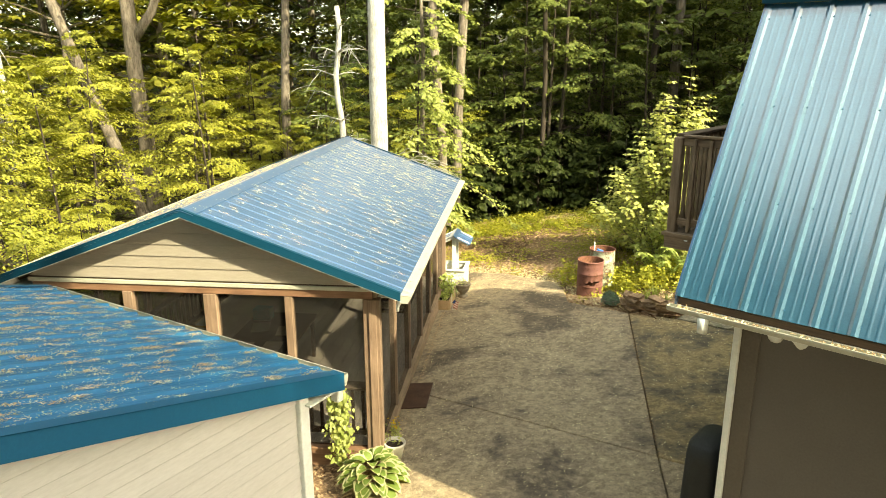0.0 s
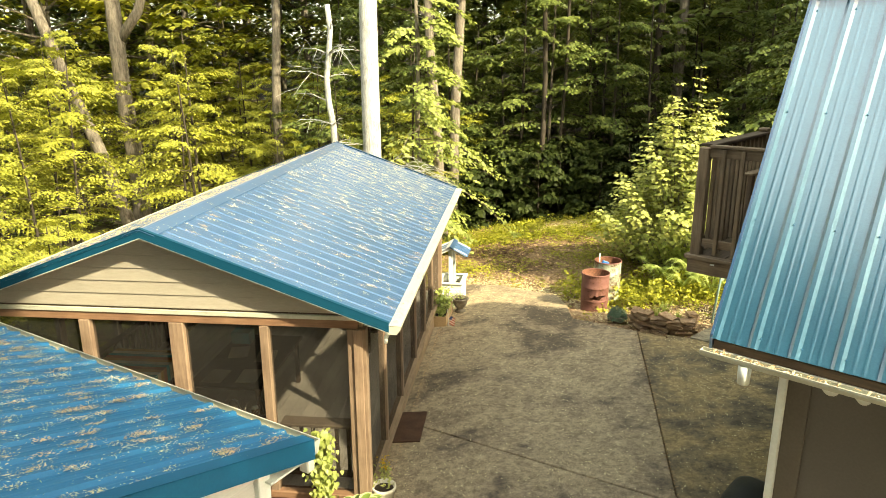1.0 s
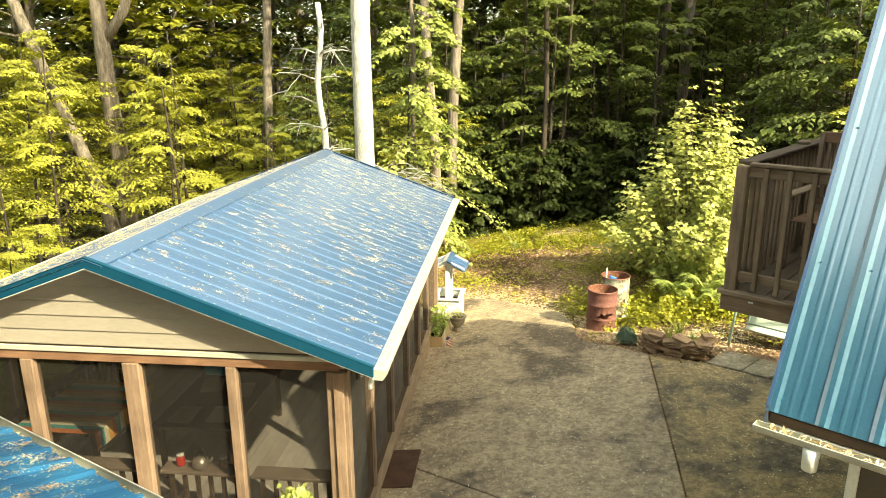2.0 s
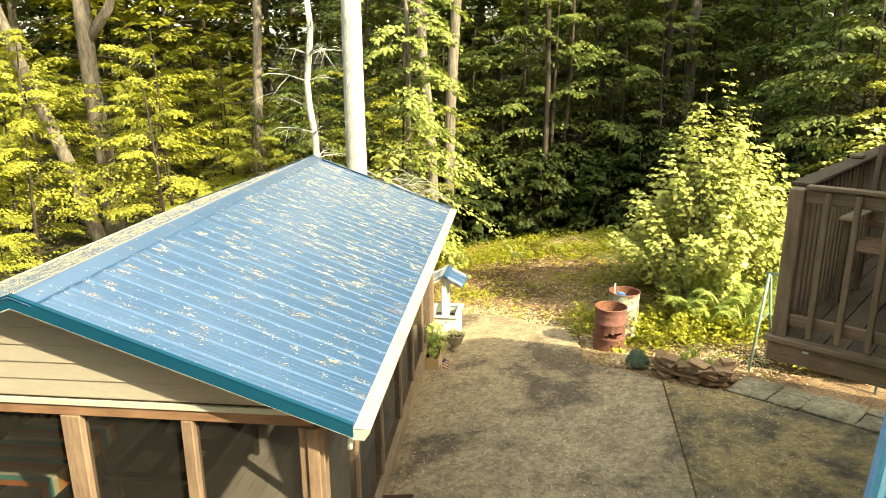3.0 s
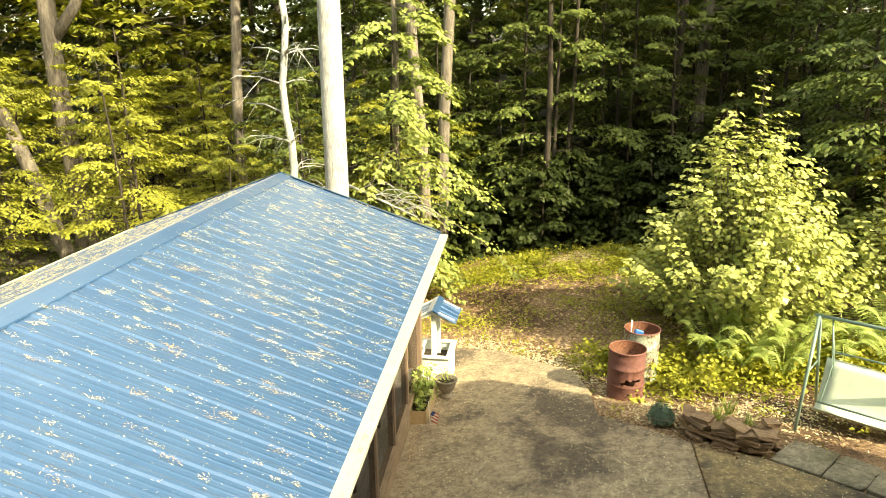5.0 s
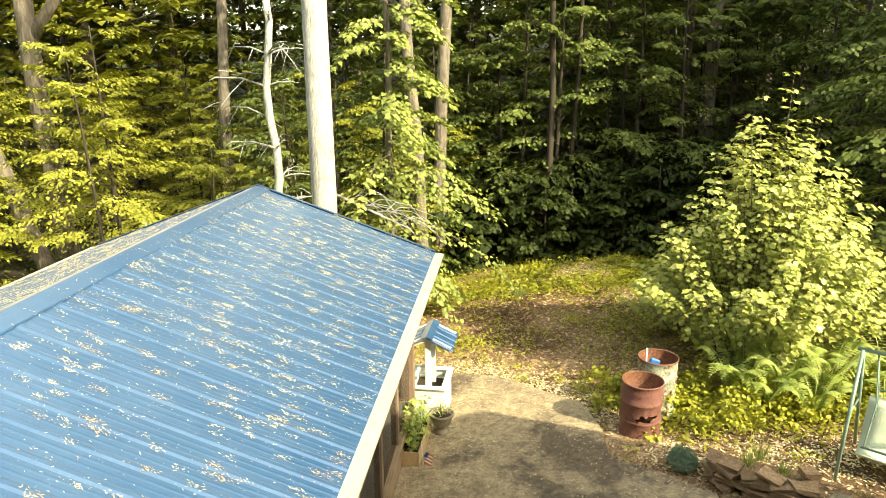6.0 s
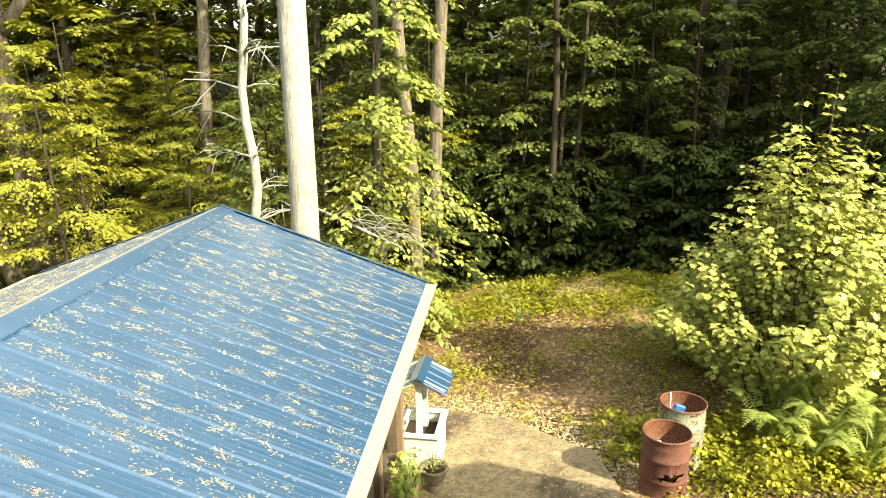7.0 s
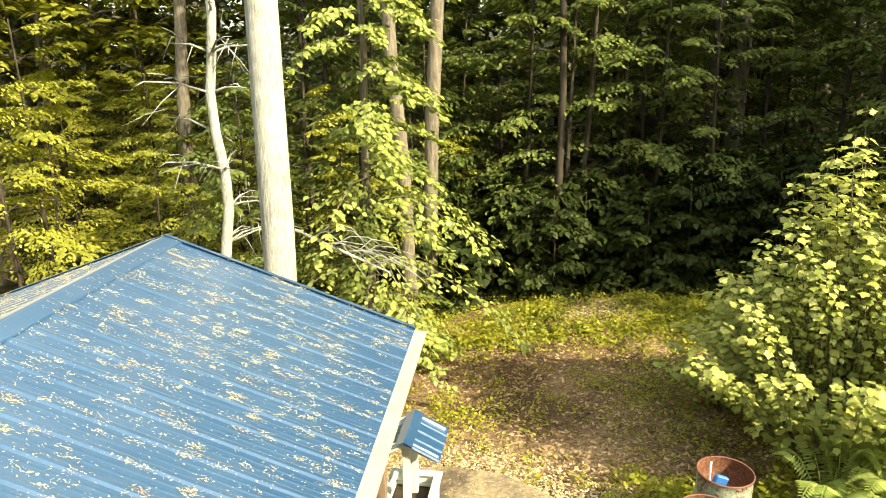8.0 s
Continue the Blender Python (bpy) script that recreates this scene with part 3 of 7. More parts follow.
            lap_board((RIDGE_X - h0, y, z), (RIDGE_X + h0, y, z), (RIDGE_X - h1, y, z1), (RIDGE_X + h1, y, z1), (0, s, 0), p, SIDING)
            z, k = z1, k + 1
        # backing and the white band below
        poly = [(RIDGE_X - half0, y - s * 0.002, EAVE_Z - 0.05), (RIDGE_X + half0, y - s * 0.002, EAVE_Z - 0.05), (RIDGE_X + half0, y - s * 0.002, EAVE_Z + 0.07), (RIDGE_X, y - s * 0.002, RIDGE_Z - 0.03), (RIDGE_X - half0, y - s * 0.002, EAVE_Z + 0.07)]
        prism(poly, (0, -s * 0.05, 0), p, "gable_backing", DARK_WOOD)
        part("band_board", board(WX0 - 0.05, min(y + s * 0.03, y + s * 0.0), EAVE_Z - 0.05, WX1 + 0.05, max(y + s * 0.03, y), EAVE_Z + 0.0, None, 0.004), GUTTER, p, "off-white band under the gable siding")
        part("header", board(WX0, min(y + s * 0.01, y - s * 0.09), EAVE_Z - 0.15, WX1, max(y + s * 0.01, y - s * 0.09), EAVE_Z - 0.052, None, 0.005), CEDAR_X, p, "reddish cedar header beam")
    for x in (WX0, WX1):
        part("header", board(x - 0.045, WY0, EAVE_Z - 0.15, x + 0.045, WY1, EAVE_Z - 0.055, None, 0.005), CEDAR_Y, p)
    # posts: front and back rows, then the two sides
    zt = EAVE_Z - 0.152
    for y in (WY0, WY1):
        for x, w in ((-7.02, 0.16), (-5.83, 0.13), (-4.74, 0.17), (-3.725, 0.1), (-2.68, 0.21)):
            part("post", board(x - w / 2, y - 0.06, FLOOR - 0.02, x + w / 2, y + 0.06, zt, None, 0.008), CEDAR, p, "reddish cedar post")
    part("post", board(-2.68 - 0.03, WY0 - 0.085, FLOOR - 0.02, -2.68 + 0.07, WY0 - 0.062, zt, None, 0.005), CEDAR, p)
    for x in (WX0, WX1):
        for y in (8.4, 9.66, 11.05, 12.25, 13.4):
            part("post", board(x - 0.05, y - 0.045, FLOOR - 0.02, x + 0.05, y + 0.045, zt, None, 0.008), CEDAR, p, "reddish cedar post")
        part("sill", board(x - 0.07, WY0 - 0.05, FLOOR - 0.1, x + 0.09, WY1 + 0.1, FLOOR - 0.02, None, 0.01), CEDAR_Y, p, "weathered sill beam")
        part("skirt_board", board(x - 0.05, WY0, -0.62, x + 0.045, WY1 + 0.05, FLOOR - 0.1, None, 0.006), CEDAR_Y, p)
    for y in (WY0, WY1):
        part("sill", board(WX0 + 0.05, y - 0.08, FLOOR - 0.08, WX1 - 0.07, y + 0.06, FLOOR + 0.01, None, 0.01), CEDAR_X, p, "weathered sill beam")
        part("skirt_board", board(WX0, y - 0.04, -0.62, WX1 - 0.05, y + 0.04, FLOOR - 0.08, None, 0.006), CEDAR_X, p)
    # floor boards
    w = (WX1 - WX0 - 0.1) / 24
    bm = bmesh.new()
    box(bm, 0, WY0 + 0.05, FLOOR - 0.04, w - 0.006, WY1 - 0.05, FLOOR - 0.01)
    me = bpy.data.meshes.new("floor_board")
    bm.to_mesh(me)
    bm.free()
    for i in range(24):
        ob = mesh_part("floor_board", me, FLOOR_WOOD, p)
        ob.location = (WX0 + 0.05 + i * w, 0, 0)
    # screens in each bay
    def pane(x0, y0, x1, y1):
        bm = bmesh.new()
        box(bm, x0, y0, FLOOR, x1, y1, zt)
        ob = part("insect_screen", bm, SCREEN, p, "fine dark insect screen")
        return ob
    fx = [(-6.94, -5.895), (-5.765, -4.825), (-4.655, -3.775), (-3.675, -2.785)]
    for y in (WY0, WY1):
        for a, b in fx:
            pane(a, y + 0.01, b, y + 0.012)
    ys = [7.24, 8.4, 9.66, 11.05, 12.25, 13.4, 14.58]
    for x in (WX0, WX1):
        for a, b in zip(ys, ys[1:]):
            pane(x + 0.02, a + 0.05, x + 0.022, b - 0.05)
    # rafters, collar ties and a dark roof deck
    for y in np.arange(7.3, 14.9, 0.61):
        for ex in (EAVE_X, LEFT_X):
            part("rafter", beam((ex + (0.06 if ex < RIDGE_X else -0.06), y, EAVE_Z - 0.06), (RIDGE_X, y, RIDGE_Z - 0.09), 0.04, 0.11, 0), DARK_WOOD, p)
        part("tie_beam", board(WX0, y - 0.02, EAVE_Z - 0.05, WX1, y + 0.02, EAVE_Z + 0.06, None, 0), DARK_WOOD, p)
    # low rail and balusters inside the front and the sides
    for a, b in ((-4.64, -3.79), (-3.66, -2.8), (-5.75, -4.84), (-6.9, -5.9)):
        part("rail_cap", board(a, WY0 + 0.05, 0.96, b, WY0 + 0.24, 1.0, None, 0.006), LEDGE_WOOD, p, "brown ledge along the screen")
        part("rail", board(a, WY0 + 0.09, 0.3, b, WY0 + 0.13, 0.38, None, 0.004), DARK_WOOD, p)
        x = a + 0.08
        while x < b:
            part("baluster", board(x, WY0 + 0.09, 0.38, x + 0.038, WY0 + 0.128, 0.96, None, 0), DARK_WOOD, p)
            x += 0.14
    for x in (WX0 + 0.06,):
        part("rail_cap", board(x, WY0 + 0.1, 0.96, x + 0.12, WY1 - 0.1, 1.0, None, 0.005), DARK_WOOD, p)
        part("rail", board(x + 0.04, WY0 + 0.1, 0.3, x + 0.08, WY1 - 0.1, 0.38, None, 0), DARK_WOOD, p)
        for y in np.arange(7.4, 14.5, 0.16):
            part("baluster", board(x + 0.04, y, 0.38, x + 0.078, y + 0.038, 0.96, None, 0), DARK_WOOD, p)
    return p


porch()

# ---------------------------------------------------------------- garden shed
MS = pose(-2.217, 4.026, 0, 0, 0, 64.3)


def shed():
    s = empty("garden_shed", MS, "pale sided garden shed with blossom-strewn blue metal roof", "shed")
    EZ, SL, HALF, LEN = 2.743, 0.278, 2.6, 4.05
    rz = EZ + SL * HALF
    sl = math.hypot(HALF, SL * HALF)
    roof_run(LEN, sl, BLUE, s, (0, 0, EZ), (0, 1, 0), (-1, 0, SL))
    roof_run(LEN, sl, BLUE, s, (-2 * HALF, LEN, EZ), (0, -1, 0), (1, 0, SL))
    for y, q in ((0, -1), (LEN, 1)):
        for ex in (0.0, -2 * HALF):
            a, b = Vector((ex, y + q * 0.012, EZ)), Vector((-HALF, y + q * 0.012, rz))
            up = Vector((0, 0, 0.03))
            dn = Vector((0, 0, -0.11))
            rake = prism([a + up, b + up, b + dn, a + dn], (0, -q * 0.022, 0), s, "rake_trim", SHED_TRIM, "deep blue metal rake trim")
            prism([a + up * 1.02, b + up * 1.02, b + up * 1.02 + Vector((0, -q * 0.1, 0)), a + up * 1.02 + Vector((0, -q * 0.1, 0))], (0, 0, -0.006), rake, "trim_lip", SHED_TRIM)
            prism([a + Vector((0, -q * 0.02, -0.095)), b + Vector((0, -q * 0.02, -0.095)), b + Vector((0, -q * 0.16, -0.095)), a + Vector((0, -q * 0.16, -0.095))], (0, 0, 0.01), s, "soffit", WHITE)
    bm = bmesh.new()
    rows = [[bm.verts.new((-HALF + a, y, rz + b)) for a, b in ((-0.2, -0.035), (0, 0.03), (0.2, -0.035))] for y in (-0.02, LEN + 0.02)]
    for i in range(2):
        bm.faces.new((rows[0][i], rows[0][i + 1], rows[1][i + 1], rows[1][i]))
    thicken(bm, 0.004)
    part("ridge_cap", bm, BLUE, s)
    shed_gutter = gutter(LEN, s, (-0.012, 0, EZ + 0.002), (0, 1, 0), (1, 0, 0), "gutter", 0.6)
    part("downspout", board(-0.01, 0.05, EZ - 0.24, 0.06, 0.13, EZ - 0.07, None, 0.01), WHITE, shed_gutter, "square white gutter outlet")
    wx, wy = -0.34, 0.13
    x0, y1 = -2 * HALF + 0.34, LEN - 0.13
    z, k = -0.3, 0
    # lap siding: the two visible walls, board by board
    while z < rz:
        z1 = z + 0.118
        def lim(zz):
            t = (zz - (EZ - 0.13)) / SL
            return (x0 + max(0.0, t - 0.34 + 0.0), wx - max(0.0, t - 0.34 + 0.0))
        a0, b0 = lim(z)
        a1, b1 = lim(z1)
        if b1 - a1 < 0.1:
            break
        for yy, q in ((wy, -1), (y1, 1)):
            lap_board((a0, yy, z), (b0, yy, z), (a1, yy, z1), (b1, yy, z1), (0, q, 0), s, SHED_SIDING)
        if z1 < EZ:
            for xx, q in ((wx, 1), (x0, -1)):
                lap_board((xx, wy, z), (xx, y1, z), (xx, wy, z1), (xx, y1, z1), (q, 0, 0), s, SHED_SIDING)
        z, k = z1, k + 1
    for xx in (wx, x0):
        for yy in (wy, y1):
            part("corner_trim", board(xx - 0.05, yy - 0.05, -0.3, xx + 0.045, yy + 0.05, EZ - 0.05, None, 0.006), WHITE, s, "white corner trim")
    part("eave_soffit", board(wx, 0.03, EZ - 0.12, -0.02, LEN - 0.03, EZ - 0.105, None, 0), WHITE, s, "white eave soffit")
    # white framed vent in the gable wall
    part("vent", board(-1.62, wy - 0.035, 1.42, -1.2, wy - 0.01, 1.97, None, 0.006), WHITE, s, "white window trim")
    return s


shed()

# ---------------------------------------------------------------- house with the steep blue roof, and its deck
MG = pose(0.419, 5.053, 0, 0, 0, -36.48)
G_Z0, G_Z1, G_Z2, G_V1, G_V2, G_LEN = 3.127, 5.527, 6.5, 1.375, 4.12, 11.0


def house():
    h = empty("house", MG, "taupe house with steep blue ribbed metal gambrel roof", "house")
    l1 = math.hypot(G_V1, G_Z1 - G_Z0)
    l2 = math.hypot(G_V2 - G_V1, G_Z2 - G_Z1)
    roof_run(G_LEN, l1, BLUE_GLOSS, h, (0, 0, G_Z0), (1, 0, 0), (0, G_V1, G_Z1 - G_Z0), 1.04, 0.012)
    screws(4.0, (0.08, 0.92, 1.78, 2.62), h, (0, 0, G_Z0), (1, 0, 0), (0, G_V1, G_Z1 - G_Z0), 0.26)
    roof_run(G_LEN, l2, BLUE_FADED, h, (0, G_V1, G_Z1 + 0.01), (1, 0, 0), (0, G_V2 - G_V1, G_Z2 - G_Z1))
    # the back slopes
    W, B = 7.65, 6.9
    roof_run(G_LEN, math.hypot(W - B, G_Z1 - G_Z0), BLUE_GLOSS, h, (G_LEN, W, G_Z0), (-1, 0, 0), (0, B - W, G_Z1 - G_Z0), 1.04, 0.012)
    roof_run(G_LEN, l2, BLUE_FADED, h, (G_LEN, B, G_Z1 + 0.01), (-1, 0, 0), (0, G_V2 - B, G_Z2 - G_Z1))
    # trim where the slopes meet
    part("slope_trim", beam((-0.02, G_V1 - 0.015, G_Z1 + 0.03), (G_LEN, G_V1 - 0.015, G_Z1 + 0.03), 0.09, 0.05, 0.008), BLUE_TRIM, h, "deep blue trim at the slope break")
    part("ridge_cap", beam((-0.02, G_V2, G_Z2 + 0.02), (G_LEN, G_V2, G_Z2 + 0.02), 0.3, 0.04, 0.01), BLUE_TRIM, h)
    prof = [(0, G_Z0), (G_V1, G_Z1), (G_V2, G_Z2), (B, G_Z1), (W, G_Z0)]
    for (va, za), (vb, zb) in zip(prof, prof[1:]):
        poly = [(-0.004, va, za + 0.03), (-0.004, vb, zb + 0.03), (-0.004, vb, zb - 0.1), (-0.004, va, za - 0.1)]
        prism(poly, (0.02, 0, 0), h, "rake_trim", BLUE_FADED, "blue metal rake trim")
    # edge board, gutter and spout along the eave
    part("edge_board", board(0.02, 0.01, G_Z0 - 0.075, G_LEN, 0.05, G_Z0 - 0.008, None, 0.004), DARK_WOOD, h, "bare wooden eave edge board")
    part("fascia", board(0.02, 0.0, G_Z0 - 0.15, G_LEN, 0.03, G_Z0 - 0.077, None, 0.004), WHITE, h)
    house_gutter = gutter(G_LEN + 0.04, h, (-0.04, -0.005, G_Z0 - 0.075), (1, 0, 0), (0, -1, 0), "gutter", 0.62, 0.55)
    part("soffit", board(0.02, 0.03, G_Z0 - 0.15, G_LEN, 0.5, G_Z0 - 0.135, None, 0), WALL_TRIM, h)
    part("outlet", tube([(0.27, -0.045, G_Z0 - 0.12), (0.27, -0.045, G_Z0 - 0.25)], [0.045, 0.04], 10), WHITE, house_gutter, "short white gutter outlet", True)
    part("downspout", board(0.395, 0.335, 0.3, 0.45, 0.39, G_Z0 - 0.2, None, 0.008), WHITE, house_gutter, "straight white downspout at the corner")
    # walls
    part("wall", board(0.45, 0.42, -0.2, G_LEN - 0.3, 0.54, 3.6, None, 0), WALL, h, "plain taupe panel wall")
    part("wall", board(0.57, W - 0.37, -0.2, G_LEN - 0.42, W - 0.25, 3.3, None, 0), WALL, h)
    gable = [(0.42, -0.2), (0.42, G_Z0 + 0.6), (G_V1 + 0.05, G_Z1 - 0.1), (G_V2, G_Z2 - 0.1), (B - 0.05, G_Z1 - 0.1), (W - 0.25, G_Z0 + 0.4), (W - 0.25, -0.2)]
    for e in (0.45, G_LEN - 0.42):
        prism([(e - 0.003, v, z) for v, z in gable], (0.12, 0, 0), h, "gable_wall", WALL)
    part("corner_board", board(0.425, 0.395, -0.2, 0.6, 0.42, G_Z0 - 0.19, None, 0.004), WALL_TRIM, h, "darker taupe corner board")
    part("corner_board", board(0.425, 0.42, -0.2, 0.447, 0.56, G_Z0 - 0.19, None, 0.004), WALL_TRIM, h)
    # twin floodlight under the eave
    base = part("floodlight", lathe([(0.0, 0.03), (0.05, 0.03), (0.055, 0.0), (0.03, -0.03), (0.0, -0.03)], 14, Matrix.Translation((0.83, 0.33, G_Z0 - 0.18))), WHITE, h, "white floodlight base", True)
    for dx in (-0.07, 0.09):
        m = Matrix.Translation((0.83 + dx, 0.27, G_Z0 - 0.23)) @ pose(0, 0, 0, 60, 0, 30 if dx < 0 else -35)
        part("floodlight_head", lathe([(0.0, 0.07), (0.03, 0.065), (0.04, 0.02), (0.062, -0.05), (0.055, -0.055), (0.035, 0.0), (0.0, 0.0)], 14, m), WHITE, base, "white floodlight head", True)
    # weatherproof box low on the wall
    part("socket_box", board(0.72, 0.37, 1.0, 0.82, 0.418, 1.12, None, 0.01), POT_WHITE, h, "pale weatherproof socket box")
    return h


house()

E_0, E_1, V_0, V_1, DZ = -0.935, 0.44, 1.78, 5.15, 3.2


def deck():
    d = empty("deck", MG, "weathered brown wooden deck with baluster rails on the gable end", "deck")
    # boards
    w = 0.14
    bm = bmesh.new()
    box(bm, 0, V_0 + 0.05, DZ - 0.03, w - 0.008, V_1 - 0.05, DZ)
    me = bpy.data.meshes.new("deck_board")
    bm.to_mesh(me)
    bm.free()
    for i in range(10):
        ob = mesh_part("deck_board", me, GREY_WOOD_Y, d)
        ob.location = (E_0 + 0.05 + i * w, 0, 0)
    # rims
    part("rim_beam", board(E_0 - 0.01, V_0 - 0.01, DZ - 0.175, E_1, V_0 + 0.045, DZ - 0.035, None, 0.006), GREY_WOOD_X, d)
    part("rim_beam", board(E_0 - 0.012, V_0 + 0.045, DZ - 0.175, E_0 + 0.04, V_1, DZ - 0.035, None, 0.006), GREY_WOOD_Y, d)
    part("rim_beam", board(E_0, V_1 - 0.05, DZ - 0.175, E_1, V_1 + 0.01, DZ - 0.035, None, 0.006), GREY_WOOD_X, d)
    part("ledge_board", board(E_0 - 0.035, V_0 - 0.04, DZ - 0.032, E_1, V_0 + 0.048, DZ + 0.006, None, 0.005), GREY_WOOD_X, d)
    part("ledge_board", board(E_0 - 0.035, V_0 + 0.05, DZ - 0.032, E_0 + 0.048, V_1, DZ + 0.006, None, 0.005), GREY_WOOD_Y, d)
    for v in np.arange(V_0 + 0.4, V_1, 0.45):
        part("joist", board(E_0 + 0.05, v, DZ - 0.175, E_1, v + 0.04, DZ - 0.032, None, 0), GREY_WOOD_X, d)
    # posts
    top = 4.25
    for v in (V_0 + 0.05, V_0 + 1.65, V_1 - 0.06):
        m = Matrix.Translation((E_0 + 0.05, v, 0))
        post = part("post", board(-0.048, -0.048, DZ - 0.03, 0.048, 0.048, top, m, 0.008), GREY_WOOD, d, "weathered square deck post")
        if v > V_0 + 0.1:
            part("post_cap", board(E_0 - 0.0, v - 0.05, top + 0.03, E_0 + 0.1, v + 0.05, top + 0.07, None, 0.012), GREY_WOOD, post)
    part("post", board(E_1 - 0.1, V_0 + 0.005, DZ, E_1, V_0 + 0.1, top - 0.04, None, 0.008), GREY_WOOD, d)
    for e, v in ((0.28, V_1 - 0.12), (0.28, V_0 + 0.3)):
        part("support_post", board(e - 0.045, v - 0.045, 0.05, e + 0.045, v + 0.045, DZ - 0.175, None, 0.006), GREY_WOOD, d, "tall deck support post")
    # rails on the front
    part("rail", board(E_0 + 0.1, V_0 + 0.03, top - 0.09, E_1 - 0.1, V_0 + 0.068, top - 0.0, None, 0.005), GREY_WOOD_X, d)
    part("rail_cap", board(E_0 + 0.1, V_0 + 0.01, top + 0.002, E_1 - 0.1, V_0 + 0.09, top + 0.028, None, 0.005), GREY_WOOD_X, d)
    part("rail", board(E_0 + 0.1, V_0 + 0.03, DZ + 0.09, E_1 - 0.1, V_0 + 0.068, DZ + 0.17, None, 0.005), GREY_WOOD_X, d)
    # rails on the side
    part("rail", board(E_0 + 0.03, V_0 + 0.1, top - 0.09, E_0 + 0.068, V_1 - 0.1, top - 0.0, None, 0.005), GREY_WOOD_Y, d)
    part("rail_cap", board(E_0 - 0.02, V_0 + 0.1, top + 0.002, E_0 + 0.12, V_1 - 0.02, top + 0.03, None, 0.006), GREY_WOOD_Y, d, "flat weathered rail cap")
    part("rail", board(E_0 + 0.03, V_0 + 0.1, DZ + 0.09, E_0 + 0.068, V_1 - 0.1, DZ + 0.17, None, 0.005), GREY_WOOD_Y, d)
    part("rail", board(E_0 + 0.1, V_1 - 0.08, top - 0.09, E_1, V_1 - 0.04, top, None, 0.005), GREY_WOOD_X, d)
    part("label_plate", board(E_0 + 0.22, V_0 - 0.016, DZ - 0.07, E_0 + 0.26, V_0 - 0.011, DZ - 0.055, None, 0), WHITE, d, "small white plate on the rim")
    bal = bmesh.new()
    box(bal, -0.019, -0.019, DZ + 0.03, 0.019, 0.019, top - 0.01)
    bmesh.ops.bevel(bal, geom=bal.edges[:], offset=0.004, segments=1, affect="EDGES")
    me = bpy.data.meshes.new("baluster")
    bal.to_mesh(me)
    bal.free()
    for e in np.arange(E_0 + 0.24, E_1 - 0.12, 0.175):
        mesh_part("baluster", me, GREY_WOOD, d).location = (e, V_0 + 0.012, 0)
    for v in np.arange(V_0 + 0.19, V_1 - 0.1, 0.125):
        mesh_part("baluster", me, GREY_WOOD, d).location = (E_0 + 0.09, v, 0)
    return d


deck()


def deck_chair():
    c = empty("deck_chair", MG @ pose(-0.46, 3.0, DZ, 0, 0, -4) @ Matrix.Scale(1.14, 4), "brown slatted wooden chair standing on the deck", "chair")
    for x in (-0.25, 0.25):
        part("leg", beam((x, -0.22, 0), (x, -0.2, 0.6), 0.04, 0.04), CEDAR, c)
        part("leg", beam((x, 0.24, 0), (x, 0.34, 1.05), 0.04, 0.04), CEDAR, c)
        part("armrest", board(x - 0.045, -0.27, 0.6, x + 0.045, 0.3, 0.625, None, 0.008), CEDAR_Y, c)
    for i in range(6):
        part("seat_slat", board(-0.24, -0.22 + i * 0.078, 0.39, 0.24, -0.16 + i * 0.078, 0.41, None, 0.004), CEDAR_X, c)
    part("back_rail", beam((-0.26, 0.337, 1.02), (0.26, 0.337, 1.02), 0.03, 0.09), CEDAR_X, c)
    part("back_rail", beam((-0.26, 0.28, 0.5), (0.26, 0.28, 0.5), 0.03, 0.06), CEDAR_X, c)
    for i in range(7):
        x = -0.19 + i * 0.063
        part("back_slat", beam((x, 0.28, 0.5), (x, 0.337, 1.0), 0.035, 0.014, 0.003), CEDAR, c)
    return c


deck_chair()


# ---------------------------------------------------------------- plants: tools
def unit(a):
    return a / np.maximum(np.linalg.norm(a, axis=1, keepdims=True), 1e-9)


def leaf_arrays(P, N, size, shape, faces, rng, heading=None):
    """Leaves of one shape at P, with normals N; returns vertices and faces."""
    n = len(P)
    N = unit(N)
    h = rng.normal(size=(n, 3)) if heading is None else heading + rng.normal(size=(n, 3)) * 0.35
    X = unit(h - N * np.sum(h * N, 1, keepdims=True))
    Y = np.cross(N, X)
    s = np.asarray(size).reshape(-1, 1, 1) * np.ones((n, 1, 1))
    v = P[:, None] + s * (shape[None, :, 0:1] * X[:, None] + shape[None, :, 1:2] * Y[:, None] + shape[None, :, 2:3] * N[:, None])
    k = len(shape)
    f = (np.arange(n) * k)[:, None, None] + faces[None]
    return v.reshape(-1, 3), f.reshape(-1, faces.shape[1])


OVAL = np.array([(0, 0, 0), (0.35, 0.24, 0.05), (0.75, 0.17, 0.02), (1, 0, -0.08), (0.75, -0.17, 0.02), (0.35, -0.24, 0.05), (0.5, 0, -0.03)])
OVAL_F = np.array([(0, 5, 6, 1), (1, 6, 3, 2), (6, 5, 4, 3)])
DIAMOND = np.array([(0, 0, 0), (0.42, 0.32, 0.06), (1, 0, -0.06), (0.42, -0.32, 0.06)])
DIAMOND_F = np.array([(0, 3, 2, 1)])
FLAKE = np.array([(-0.5, 0, 0), (0, 0.22, 0.05), (0.5, 0, 0.0), (0, -0.22, 0.05)])
a5 = [(0, 0), (-0.08, 0.2), (0.04, 0.42), (0.22, 0.37), (0.5, 0.58), (0.6, 0.31), (1.0, 0.0)]
